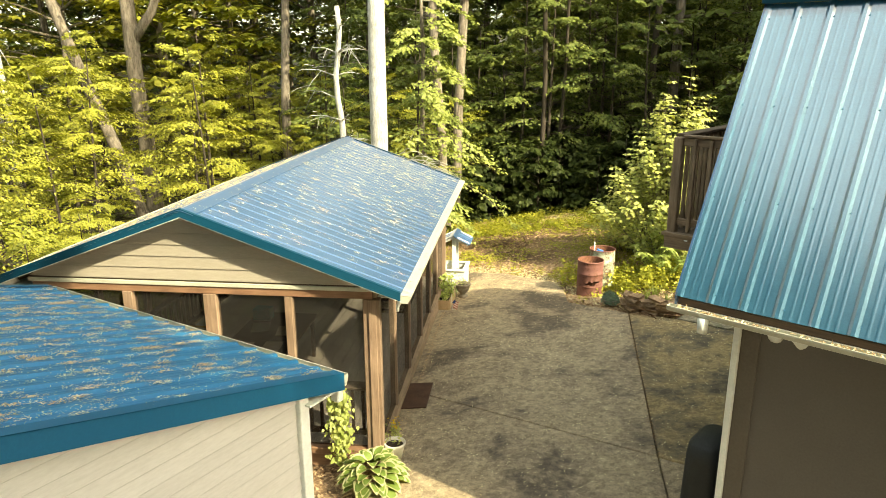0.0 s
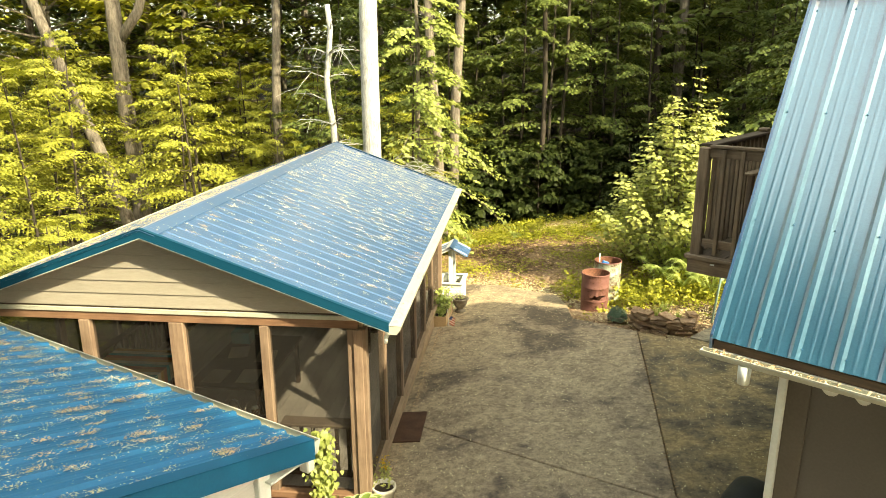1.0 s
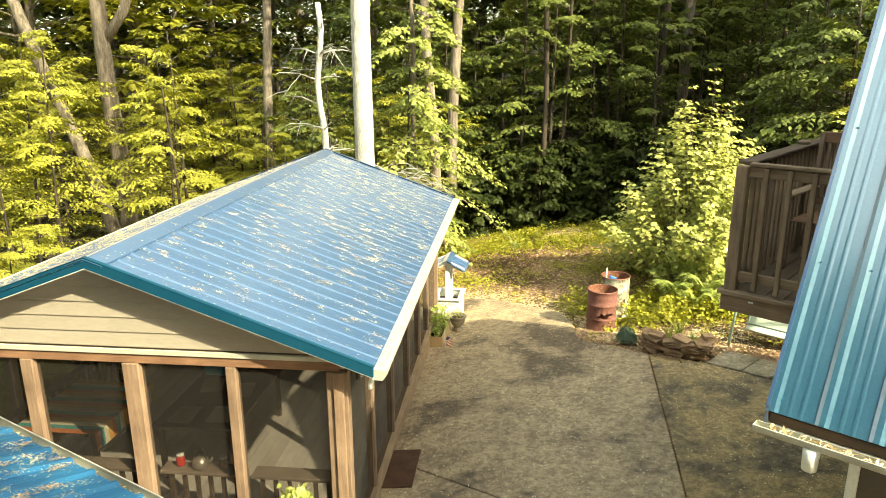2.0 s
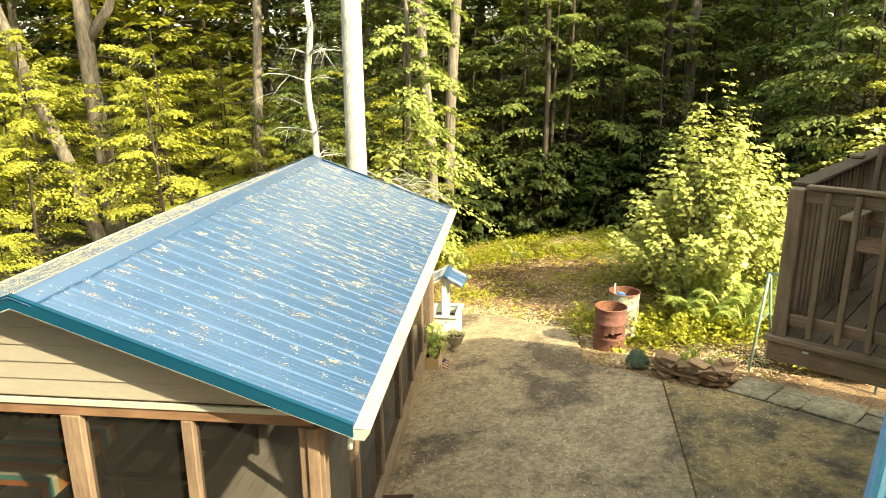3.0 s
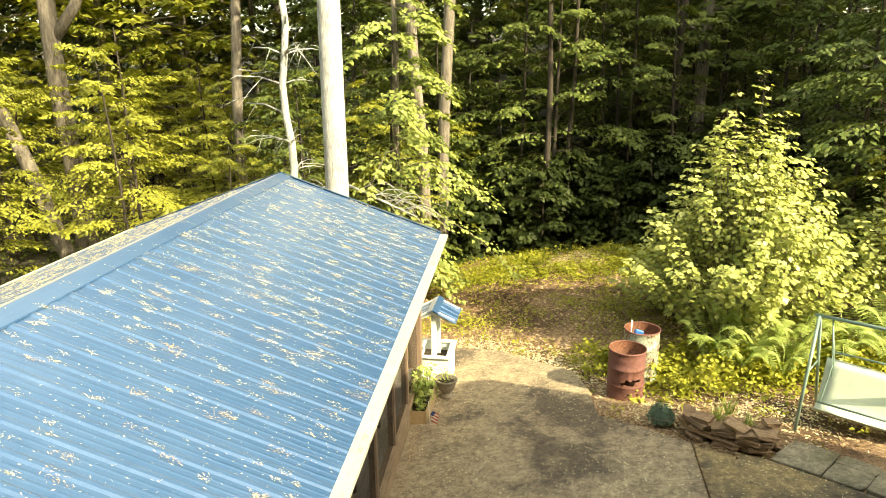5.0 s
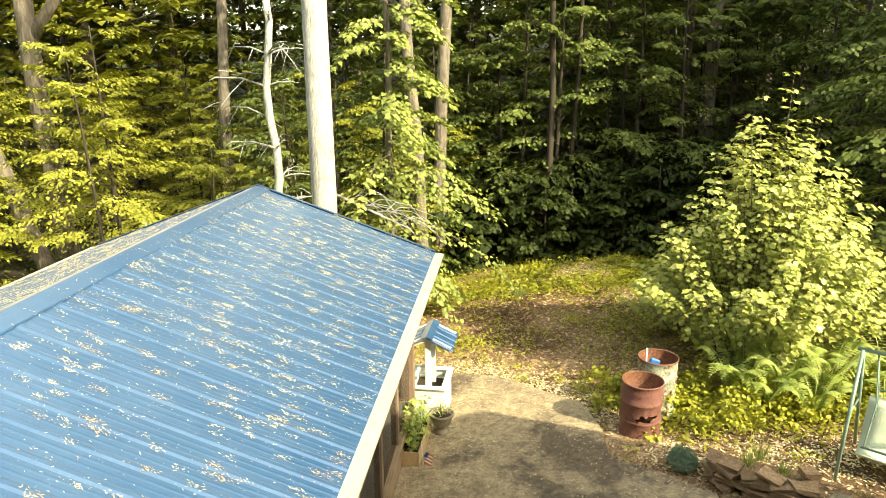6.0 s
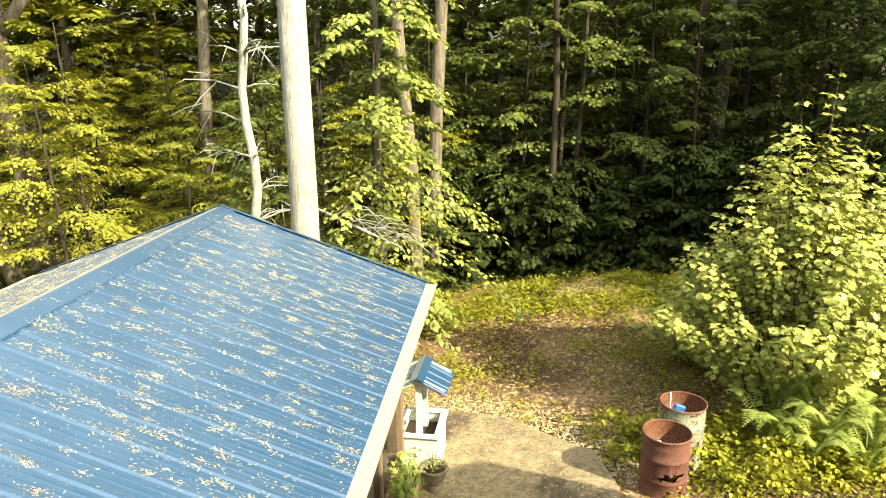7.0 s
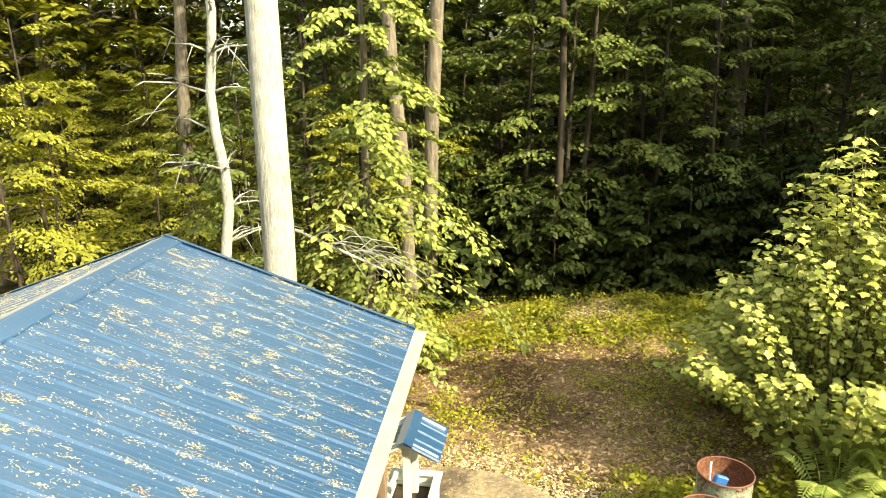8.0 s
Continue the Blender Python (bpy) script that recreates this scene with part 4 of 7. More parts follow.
HEART = np.array([(0.06, 0, 0), (0.0, 0.22, 0.05), (0.28, 0.4, 0.06), (0.68, 0.26, 0.0), (1, 0, -0.12), (0.68, -0.26, 0.0), (0.28, -0.4, 0.06), (0.0, -0.22, 0.05)])
HEART_F = np.array([(0, 3, 2, 1), (0, 5, 4, 3), (0, 7, 6, 5)])
MAPLE = np.array([(0.12, 0, 0.0)] + [(x, y, 0.06 * abs(y) * 2 - 0.1 * x * x) for x, y in a5[1:]] + [(x, -y, 0.06 * abs(y) * 2 - 0.1 * x * x) for x, y in a5[1:-1][::-1]])
MAPLE_F = np.array([(0, i, i + 1) for i in range(1, len(MAPLE) - 1)] + [(0, len(MAPLE) - 1, 1)])[:, ::-1]
GRASS = np.array([(0, -0.02, 0), (0, 0.02, 0), (0.3, 0.008, 0.6), (0.3, -0.008, 0.6)])
GRASS_F = np.array([(0, 1, 2, 3)])


def sprays(centres, radius, per, rng, droop=0.4, tilt=0.25, thick=0.045):
    """Flat drooping sprays of leaves: places and normals."""
    n = len(centres)
    r = np.repeat(np.asarray(radius) * np.ones(n), per)
    rho, ang = np.sqrt(rng.random(n * per)), rng.random(n * per) * 2 * np.pi
    d = np.stack([np.cos(ang), np.sin(ang), np.zeros_like(ang)], 1)
    lean = np.repeat(rng.normal(0, 0.16, (n, 2)), per, 0)
    P = np.repeat(centres, per, 0) + d * (rho * r)[:, None]
    P[:, 2] += -droop * r * rho ** 2 + rng.normal(0, thick, n * per) * r + np.sum(lean * d[:, :2], 1) * rho * r
    N = np.stack([d[:, 0] * 0.45 * rho, d[:, 1] * 0.45 * rho, np.ones_like(rho)], 1) + rng.normal(0, tilt, (n * per, 3))
    return P, N, d


def tree_shape(H, r0, z0, spread, limbs, per, leaf, rng, lean=(0, 0), levels=3, top=True, crown_pow=1.0, spray=0.8):
    """Trunk with limbs, and the arrays of its crown."""
    bm = bmesh.new()
    n = 9
    ph = rng.random(2) * 6
    pts = []
    for i in range(n):
        t = i / (n - 1)
        pts.append(Vector((lean[0] * t * H + 0.012 * H * math.sin(3.1 * t + ph[0]) * t, lean[1] * t * H + 0.012 * H * math.cos(2.7 * t + ph[1]) * t, t * H - 0.25 * (i == 0))))
    add_tube(bm, pts, [r0 * (1.35 if i == 0 else 1.0) * (1 - 0.8 * (i / (n - 1))) + 0.008 for i in range(n)], 10)
    centres = []
    for k in range(limbs):
        t = z0 / H + (1 - z0 / H) * (k + rng.random()) / limbs
        t = min(t, 0.97)
        i = min(int(t * (n - 1)), n - 2)
        base = pts[i].lerp(pts[i + 1], t * (n - 1) - i)
        ang = k * 2.4 + rng.normal(0, 0.4)
        u = (t - z0 / H) / (1 - z0 / H)
        L = spread * (0.45 + 0.55 * math.sin(math.pi * min(1, 0.15 + 0.85 * u) ** crown_pow)) * (0.75 + 0.5 * rng.random())
        up = 0.15 + 0.45 * u + rng.normal(0, 0.12)
        d = Vector((math.cos(ang), math.sin(ang), 0))
        q = [base, base + d * L * 0.4 + Vector((0, 0, up * L * 0.5)), base + d * L * 0.75 + Vector((0, 0, up * L * 0.7)), base + d * L + Vector((0, 0, up * L * 0.72))]
        rr = r0 * (1 - 0.75 * t) * 0.42
        add_tube(bm, q, [rr, rr * 0.7, rr * 0.4, rr * 0.15], 5)
        for m in range(levels):
            f = 0.4 + 0.6 * (m + rng.random() * 0.6) / levels
            c = base + d * L * f + Vector((0, 0, up * L * (0.72 * f ** 0.7)))
            side = Vector((-d.y, d.x, 0)) * rng.normal(0, 0.28) * L
            centres.append(tuple(c + side + Vector((0, 0, rng.normal(0, 0.12)))))
    if top:
        centres += [tuple(pts[-1] + Vector((rng.normal(0, 0.2), rng.normal(0, 0.2), rng.normal(-0.2, 0.2)))) for _ in range(4)]
    C = np.array(centres)
    rad = spray * (0.7 + 0.6 * rng.random(len(C)))
    P, N, d = sprays(C, rad, per, rng, 0.25, 0.22, 0.04)
    return bm, P, N, d, leaf * (0.65 + 0.7 * rng.random(len(P)))


def bough(bm, base, d, L, r, rise, droop, twigs, per, rng, out, tilt=0.3, wide=0.42):
    """A limb that rises and then droops, with leafy twigs on both sides; its leaves go into out."""
    base, d = np.array(base), np.array(d)
    side = np.array([-d[1], d[0], 0.0])
    up = np.array([0, 0, 1.0])

    def c(u):
        return base + d * L * u + up * L * (rise * u - droop * u * u)
    add_tube(bm, [c(u) for u in (0, 0.35, 0.7, 1.0)], [r, r * 0.7, r * 0.4, r * 0.12], 5, False)
    for k in range(twigs * 2):
        u = 0.2 + 0.8 * (k + rng.random()) / (twigs * 2)
        sgn = 1 if k % 2 else -1
        w = wide * L * (1.15 - 0.85 * u) * (0.6 + 0.7 * rng.random())
        way = d * (0.45 + 0.5 * u) + side * sgn * (1.0 - 0.55 * u) + up * rng.normal(0.0, 0.12)
        way /= np.linalg.norm(way)
        q = (np.arange(per) + rng.random(per)) / per
        p = c(u) + way * (w * q)[:, None] - up * (0.28 * w * q * q)[:, None] + rng.normal(0, 0.022, (per, 3))
        across = np.cross(up, way) * np.where(np.arange(per) % 2, 1, -1)[:, None] * 0.7
        out[0].append(p)
        out[1].append(up + 0.6 * (way + across * 0.5) + rng.normal(0, tilt, (per, 3)))
        out[2].append(way + across - 0.3 * up)


def bough_tree(H, r0, z0, spread, limbs, twigs, per, leaf, rng, lean=(0, 0), rise=0.35, droop=0.5, tilt=0.3):
    """Trunk with tiers of spreading boughs, and the arrays of its crown."""
    bm = bmesh.new()
    n = 7
    ph = rng.random(2) * 6
    pts = [Vector((lean[0] * t * H + 0.015 * H * math.sin(3.1 * t + ph[0]) * t, lean[1] * t * H + 0.015 * H * math.cos(2.7 * t + ph[1]) * t, t * H - 0.25 * (t == 0))) for t in np.linspace(0, 1, n)]
    add_tube(bm, pts, [r0 * (1 - 0.85 * i / (n - 1)) + 0.006 for i in range(n)], 8)
    out = [[], [], []]
    for k in range(limbs):
        u = (k + rng.random()) / limbs
        t = min(0.98, z0 / H + (1 - z0 / H) * u)
        i = min(int(t * (n - 1)), n - 2)
        base = pts[i].lerp(pts[i + 1], t * (n - 1) - i)
        a = k * 2.4 + rng.normal(0, 0.5)
        L = spread * (1.0 - 0.62 * u ** 1.8) * (0.6 + 0.6 * rng.random())
        bough(bm, base, (math.cos(a), math.sin(a), 0), L, r0 * 0.4 * (1 - 0.7 * t), rise + 0.35 * u + rng.normal(0, 0.1), droop + rng.normal(0, 0.08), twigs, per, rng, out, tilt)
    P, N, D = (np.concatenate(o) for o in out)
    return bm, P, N, D, leaf * (0.6 + 0.7 * rng.random(len(P)))


def make_tree(name, label, category, group, m, shape, bark, leaf_mat, leaf_shape=(DIAMOND, DIAMOND_F), rng=None):
    bm, P, N, d, s = shape
    t = empty(name, m, label, category, group)
    part("trunk", bm, bark, t, "", True)
    v, f = leaf_arrays(P, N, s, *leaf_shape, rng, d)
    mesh_part("crown", fast_mesh("crown", v, f), leaf_mat, t)
    return t


def at(x, y, rz=0.0, s=1.0, dz=0.0):
    return Matrix.LocRotScale((x, y, float(land(x, y)) + dz), Euler((0, 0, rz)), (s, s, s))


def place(proto, spots, rng, smin=0.8, smax=1.25):
    for x, y in spots:
        k = smin + (smax - smin) * rng.random()
        ob = copy_thing(proto, Matrix())
        ob.matrix_basis = at(x, y, rng.random() * 6.28, k)


rng = np.random.default_rng(11)
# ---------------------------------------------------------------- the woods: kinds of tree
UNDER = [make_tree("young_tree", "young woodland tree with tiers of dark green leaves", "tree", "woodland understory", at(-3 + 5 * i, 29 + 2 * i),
                   bough_tree(6.2 + i, 0.07, 0.4, 2.5, 27, 9, 10, 0.125, rng, (0.03 * (i - 1), 0.02)), BARK_SHADED, LEAF_GREEN, rng=rng) for i in range(3)]
SUNNY = [make_tree("young_tree", "young woodland tree with sunlight put into its tiers of yellow-green leaves", "tree", "sunlit understory", at(-20 - 2.0 * i, 23 + 4 * i),
                   bough_tree(5.8 + 0.8 * i, 0.06, 0.6, 2.8, 25, 11, 12, 0.1, rng, (0.03 * (1 - i), 0.02), 0.3, 0.42, 0.28), BARK_SHADED, LEAF_SUNLIT, rng=rng) for i in range(3)]
TALL = [make_tree("woodland_tree", "tall woodland tree with a bare grey trunk and high crown", "tree", "tall woodland trees", at(-8 + 9 * i, 36 + 3 * i),
                  tree_shape(23 + 2 * i, 0.24, 6.0, 4.6, 34, 44, 0.38, rng, (0.015 * (i - 1), 0.01), 4, spray=1.1), BARK, LEAF_GREEN, rng=rng) for i in range(3)]
SHRUB = [make_tree("woodland_shrub", "broad-leaved woodland shrub with shade put into its dark green leaves", "shrub", "woodland shrubs", at(3 + 2.2 * i, 25.2 + i * 0.4),
                   bough_tree(2.3 + 0.6 * i, 0.03, 0.1, 1.7, 22, 5, 7, 0.17, rng, (0, 0), 0.6, 0.6, 0.35), BARK_SHADED, LEAF_SHADED, (HEART, HEART_F), rng=rng) for i in range(2)]
# Out of view: added only to keep sun off the shed and gable.
SHADE = make_tree("shade_tree", "unseen dense tree added to shade the shed and the porch gable", "tree", "shade trees", at(3.9, -6.0),
                  tree_shape(15, 0.28, 4.5, 4.3, 44, 70, 0.38, rng, (0.0, 0.0), 5, spray=1.4), BARK, LEAF_GREEN, rng=rng)
# Out of view: added so the lower house roof reflects something dark.
REFLECTED_DARK = make_tree("shade_tree", "unseen dark tree added to darken the reflection in the house roof", "tree", "shade trees", at(-11, -2.5, 0, 1.1),
                       tree_shape(15, 0.28, 3.0, 4.3, 44, 70, 0.3, rng, (0.0, 0.0), 5, spray=1.3), BARK, LEAF_SHADED, rng=rng)
SUNNY_TALL = make_tree("woodland_tree", "tall woodland tree with sunlight put into its yellow-green crown", "tree", "tall woodland trees", at(-22, 30),
                       tree_shape(22, 0.22, 4.0, 4.4, 38, 44, 0.36, rng, (0.02, 0.0), 4, spray=1.0), BARK, LEAF_SUNLIT, rng=rng)


shade_rng = np.random.default_rng(5)


def spread(n, x0, x1, y0, y1, gap, keep):
    out = []
    for _ in range(n * 40):
        x, y = x0 + (x1 - x0) * rng.random(), y0 + (y1 - y0) * rng.random()
        if keep(x, y) and all((x - a) ** 2 + (y - b) ** 2 > gap * gap for a, b in out):
            out.append((x, y))
            if len(out) == n:
                break
    return out


mid = spread(52, -9, 13, 25.2, 38, 1.5, lambda x, y: y > 25.3 + 0.12 * abs(x))
place(UNDER[0], mid[0::3], rng)
place(UNDER[1], mid[1::3], rng)
place(UNDER[2], mid[2::3], rng)
right = spread(16, 6.5, 15, 16.5, 27, 1.7, lambda x, y: y > 14 + x * 0.5)
place(UNDER[0], right[0::2], rng, 0.8, 1.1)
place(UNDER[2], right[1::2], rng, 0.8, 1.1)
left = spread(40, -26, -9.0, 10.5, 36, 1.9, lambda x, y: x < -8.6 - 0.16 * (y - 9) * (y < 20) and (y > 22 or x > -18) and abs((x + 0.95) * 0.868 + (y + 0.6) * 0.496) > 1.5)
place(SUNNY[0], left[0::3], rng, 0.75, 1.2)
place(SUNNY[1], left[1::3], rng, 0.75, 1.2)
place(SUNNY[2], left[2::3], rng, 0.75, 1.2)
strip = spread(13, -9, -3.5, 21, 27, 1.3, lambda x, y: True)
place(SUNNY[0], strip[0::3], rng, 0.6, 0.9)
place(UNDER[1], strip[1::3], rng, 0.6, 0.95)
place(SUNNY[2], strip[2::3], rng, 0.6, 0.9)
tall = spread(40, -34, 26, 33, 60, 3.0, lambda x, y: True)
place(TALL[0], tall[0::4], rng, 0.8, 1.1)
place(TALL[1], tall[1::4], rng, 0.8, 1.1)
place(TALL[2], tall[2::4], rng, 0.8, 1.1)
place(SUNNY_TALL, tall[3::4], rng, 0.8, 1.1)
place(SUNNY[1], [(7.4, 18.4)], rng, 0.75, 0.85)
place(UNDER[2], [(0.2, 26.0), (1.9, 27.0), (-0.9, 27.2)], rng, 1.05, 1.2)
place(SUNNY_TALL, [(-24, 18), (-27, 25), (-19, 34), (-30, 34), (-14, 38), (-22, 42), (-17, 14)], rng)
# Unseen trees at the left, added to close the roof's reflection.
place(TALL[0], [(-15.5, 1.0), (-17, -7.0), (-14, -13), (-16, -14)], shade_rng, 0.5, 0.6)
# Tall trees out of view, added mainly to shade the middle woods.
place(TALL[0], [(15.5, 18.5), (20, 14.5), (4, -26)], rng, 0.7, 0.9)
# Low trees added at the right to shade the shrubs behind the bank.
place(UNDER[1], [(6.9, 21.2), (8.0, 20.3), (9.3, 20.4), (8.8, 22.0)], rng, 1.0, 1.15)
place(TALL[1], [(15.0, 27.0), (5.5, 30.0), (22, 20), (14, -16), (-10, -24)], rng)
# Further unseen trees added for the reflection in the house roof.
place(TALL[2], [(-18.5, 5.5), (-13.5, -4.0), (-20, -12), (-22, -4)], shade_rng, 0.5, 0.6)
place(TALL[2], [(18.5, 17.0), (24, 26)], rng, 0.7, 0.9)
# More unseen trees added to shade the shed and gable.
place(SHADE, [(7.2, -7.9), (1.1, -10.3), (12.5, -12.5), (5.6, -13.3)], shade_rng, 0.95, 1.1)
place(TALL[1], [(1, 41), (5.5, 43), (-4, 42), (10, 41), (14, 44), (8, 48)], rng, 0.85, 1.1)
# Unseen dark trees added for the house roof to reflect.
place(REFLECTED_DARK, [(-9.5, -8.5), (-5.5, -13.0), (-12.5, 3.5)], shade_rng, 1.05, 1.18)
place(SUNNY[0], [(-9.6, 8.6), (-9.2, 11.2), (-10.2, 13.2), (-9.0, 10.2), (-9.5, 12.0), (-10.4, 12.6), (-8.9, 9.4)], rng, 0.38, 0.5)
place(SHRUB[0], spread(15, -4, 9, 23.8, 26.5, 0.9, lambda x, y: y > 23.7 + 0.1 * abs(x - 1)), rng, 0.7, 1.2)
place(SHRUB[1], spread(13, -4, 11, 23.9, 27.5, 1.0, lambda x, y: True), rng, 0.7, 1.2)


# ---------------------------------------------------------------- single trunks that stand out
def trunk_only(name, label, x, y, r, H, lean, bark, stubs=0, fork=None, base=-0.4, bend=0.03):
    bm = bmesh.new()
    z0 = float(land(x, y)) + base
    n = 12
    ph = rng.random() * 6
    pts = [Vector((lean[0] * (H * i / n) + bend * math.sin(ph + i * 1.3), lean[1] * (H * i / n) + 0.04 * math.cos(ph + i * 0.8), H * i / n)) for i in range(n + 1)]
    add_tube(bm, pts, [r * (1.3 if i == 0 else 1.0) * (1 - 0.35 * i / n) for i in range(n + 1)], 18)
    limbs = []
    for k in range(stubs):
        twigs = bmesh.new()
        limbs.append(twigs)
        i = 3 + int(rng.random() * (n - 3))
        a = rng.random() * 6.28
        L = 0.5 + rng.random() * 0.9
        d = Vector((math.cos(a), math.sin(a), 0.35))
        p = pts[i]
        add_tube(twigs, [p, p + d * L * 0.4, p + d * L * 0.8 + Vector((0, 0, -0.12 * L)), p + d * L + Vector((0.1, 0, -0.25 * L))], [r * 0.22, r * 0.15, r * 0.09, r * 0.03], 6)
        for q in range(3):
            p2 = p + d * L * (0.35 + 0.2 * q)
            w = Vector((rng.normal(0, 0.3), rng.normal(0, 0.3), rng.normal(-0.1, 0.3))) * L
            add_tube(twigs, [p2, p2 + w * 0.5 + Vector((0, 0, 0.04)), p2 + w], [r * 0.1, r * 0.07, r * 0.02], 4)
    if fork:
        p = pts[fork]
        add_tube(bm, [p, p + Vector((0.9, 0.2, 1.2)), p + Vector((1.5, 0.3, 2.8)), p + Vector((2.0, 0.4, 5.0))], [r * 0.6, r * 0.5, r * 0.42, r * 0.3], 10)
    t = empty(name, Matrix.Translation((x, y, z0)), label, "tree")
    part("trunk", bm, bark, t, "", True)
    for twigs in limbs:
        part("branch", twigs, bark, t, "", True)
    return t


def crown_on(t, centres, rad, per, leaf, leaf_mat, shape=(OVAL, OVAL_F), droop=0.5):
    P, N, d = sprays(np.array(centres), rad, per, rng, droop)
    v, f = leaf_arrays(P, N, leaf * (0.65 + 0.7 * rng.random(len(P))), *shape, rng, d)
    mesh_part("crown", fast_mesh("crown", v, f), leaf_mat, t)


t = trunk_only("tall_pale_tree", "thick pale-barked tree trunk rising behind the porch", -4.86, 18.0, 0.255, 22, (0.02, 0.0), BARK_PALE, 2)
crown_on(t, [(rng.normal(0, 2.4), rng.normal(0, 2.2), 13 + rng.random() * 9) for _ in range(60)], 1.2, 40, 0.3, LEAF_GREEN)
t = trunk_only("dead_snag", "thin broken dead trunk with bare grey twigs", -6.29, 19.65, 0.11, 7.8, (0.004, 0.0), BARK_PALE, 22, None, -0.4, 0.09)
t = trunk_only("slim_tree", "slim straight brown tree trunk", -3.28, 24.4, 0.18, 20, (0.038, 0.0), BARK, 1)
crown_on(t, [(rng.normal(0, 2.2), rng.normal(0, 2.0), 10 + rng.random() * 10) for _ in range(100)], 1.2, 40, 0.3, LEAF_GREEN)
t = trunk_only("slim_tree", "slim grey trunk half hidden by leaves", -3.4, 23.0, 0.17, 13, (-0.06, 0.0), BARK, 2)
crown_on(t, [(rng.normal(0, 1.5), rng.normal(0, 1.5), 9 + rng.random() * 4) for _ in range(40)], 0.9, 40, 0.2, LEAF_GREEN)
t = trunk_only("slim_tree", "dark slender trunk in the shaded woods", 0.0, 25.6, 0.1, 13, (-0.01, 0.0), BARK_SHADED, 3)
t = trunk_only("slim_tree", "dark slender trunk in the shaded woods", 0.55, 26.2, 0.07, 13, (0.03, 0.0), BARK_SHADED, 3)
t = trunk_only("forked_tree", "large leaning grey tree with a forked trunk", -16.6, 27.0, 0.36, 16, (-0.035, 0.02), BARK, 0, 6, -0.8)
crown_on(t, [(-0.5 + rng.normal(0, 2.4), 0.4 + rng.normal(0, 2.2), 11 + rng.random() * 6) for _ in range(45)], 1.1, 40, 0.25, LEAF_SUNLIT)
t = trunk_only("slim_tree", "slim brown trunk among sunlit leaves", -10.75, 27.3, 0.2, 15, (0.045, 0.0), BARK, 0)
t = trunk_only("leaning_tree", "leaning grey trunk among sunlit leaves", -15.65, 25.0, 0.26, 12, (-0.33, 0.0), BARK, 0, None, -0.6)
t = trunk_only("slim_tree", "pale upright trunk among sunlit leaves", -21.4, 25.0, 0.28, 13, (0.0, 0.0), BARK_PALE, 1, None, -0.5)
t = trunk_only("slim_tree", "dark trunk in the shaded woods", 8.2, 21.0, 0.14, 12, (0.0, 0.0), BARK_SHADED, 1)
t = trunk_only("slim_tree", "dark trunk in the shaded woods", 4.4, 29.0, 0.16, 13, (0.01, 0.0), BARK_SHADED, 1)
t = trunk_only("slim_tree", "slim dark trunk in the shaded woods", -7.2, 28.0, 0.12, 13, (0.01, 0.0), BARK_SHADED, 1)


def bare_branch():
    b = empty("bare_branch", Matrix.Translation((-4.4, 18.6, 2.45)), "bare drooping grey branch with fine twigs", "branch")
    part("limb", tube([(-0.3, 0, 0.1), (0.5, 0.1, -0.3), (1.2, 0.2, -0.65)], [0.03, 0.024, 0.012], 6), BARK_PALE, b, "", True)
    for k in range(16):
        a, c = rng.normal(0, 0.2), rng.normal(-0.1, 0.2)
        s = rng.random() * 0.9
        x0, z0, h = -0.3 + 1.5 * s, 0.1 - 0.75 * s, 0.25 * rng.random()
        p = [(x0, 0.2 * s, z0), (x0 + 0.3, 0.2 * s + a * 0.5, z0 + h), (x0 + 0.6, a, z0 + h * 0.9 + c * 0.3), (x0 + 0.85 + rng.random() * 0.3, a * 1.5, z0 - 0.1 + c)]
        part("twig", tube(p, [0.012, 0.009, 0.006, 0.002], 5), BARK_PALE, b, "", True)
    return b


bare_branch()

# broad-leaved tree hanging over the porch end
t = trunk_only("redbud_tree", "small tree with drooping sprays of large bright leaves", -3.85, 20.3, 0.08, 8.5, (0.0, 0.0), BARK, 0)
bm = bmesh.new()
sprig = [[], [], []]
for k in range(30):
    z = 1.4 + 6.9 * (k + 0.5 * rng.random()) / 30
    a = -0.75 + rng.normal(0, 0.8)
    L = 1.35 * (1.05 + 1.15 * math.exp(-((z - 3.2) / 1.5) ** 2) + 0.3 * math.exp(-((z - 6.2) / 1.0) ** 2)) * (0.65 + 0.45 * rng.random())
    bough(bm, (0, 0, z), (math.cos(a), math.sin(a), 0), L, 0.022, 0.25 + rng.normal(0, 0.12), 0.62, 9, 8, rng, sprig, 0.3, 0.36)
part("branch", bm, BARK, t, "", True)
P, N, D = (np.concatenate(o) for o in sprig)
v, f = leaf_arrays(P, N, 0.105 * (0.6 + 0.7 * rng.random(len(P))), HEART, HEART_F, rng, D)
mesh_part("crown", fast_mesh("crown", v, f), LEAF_REDBUD, t)


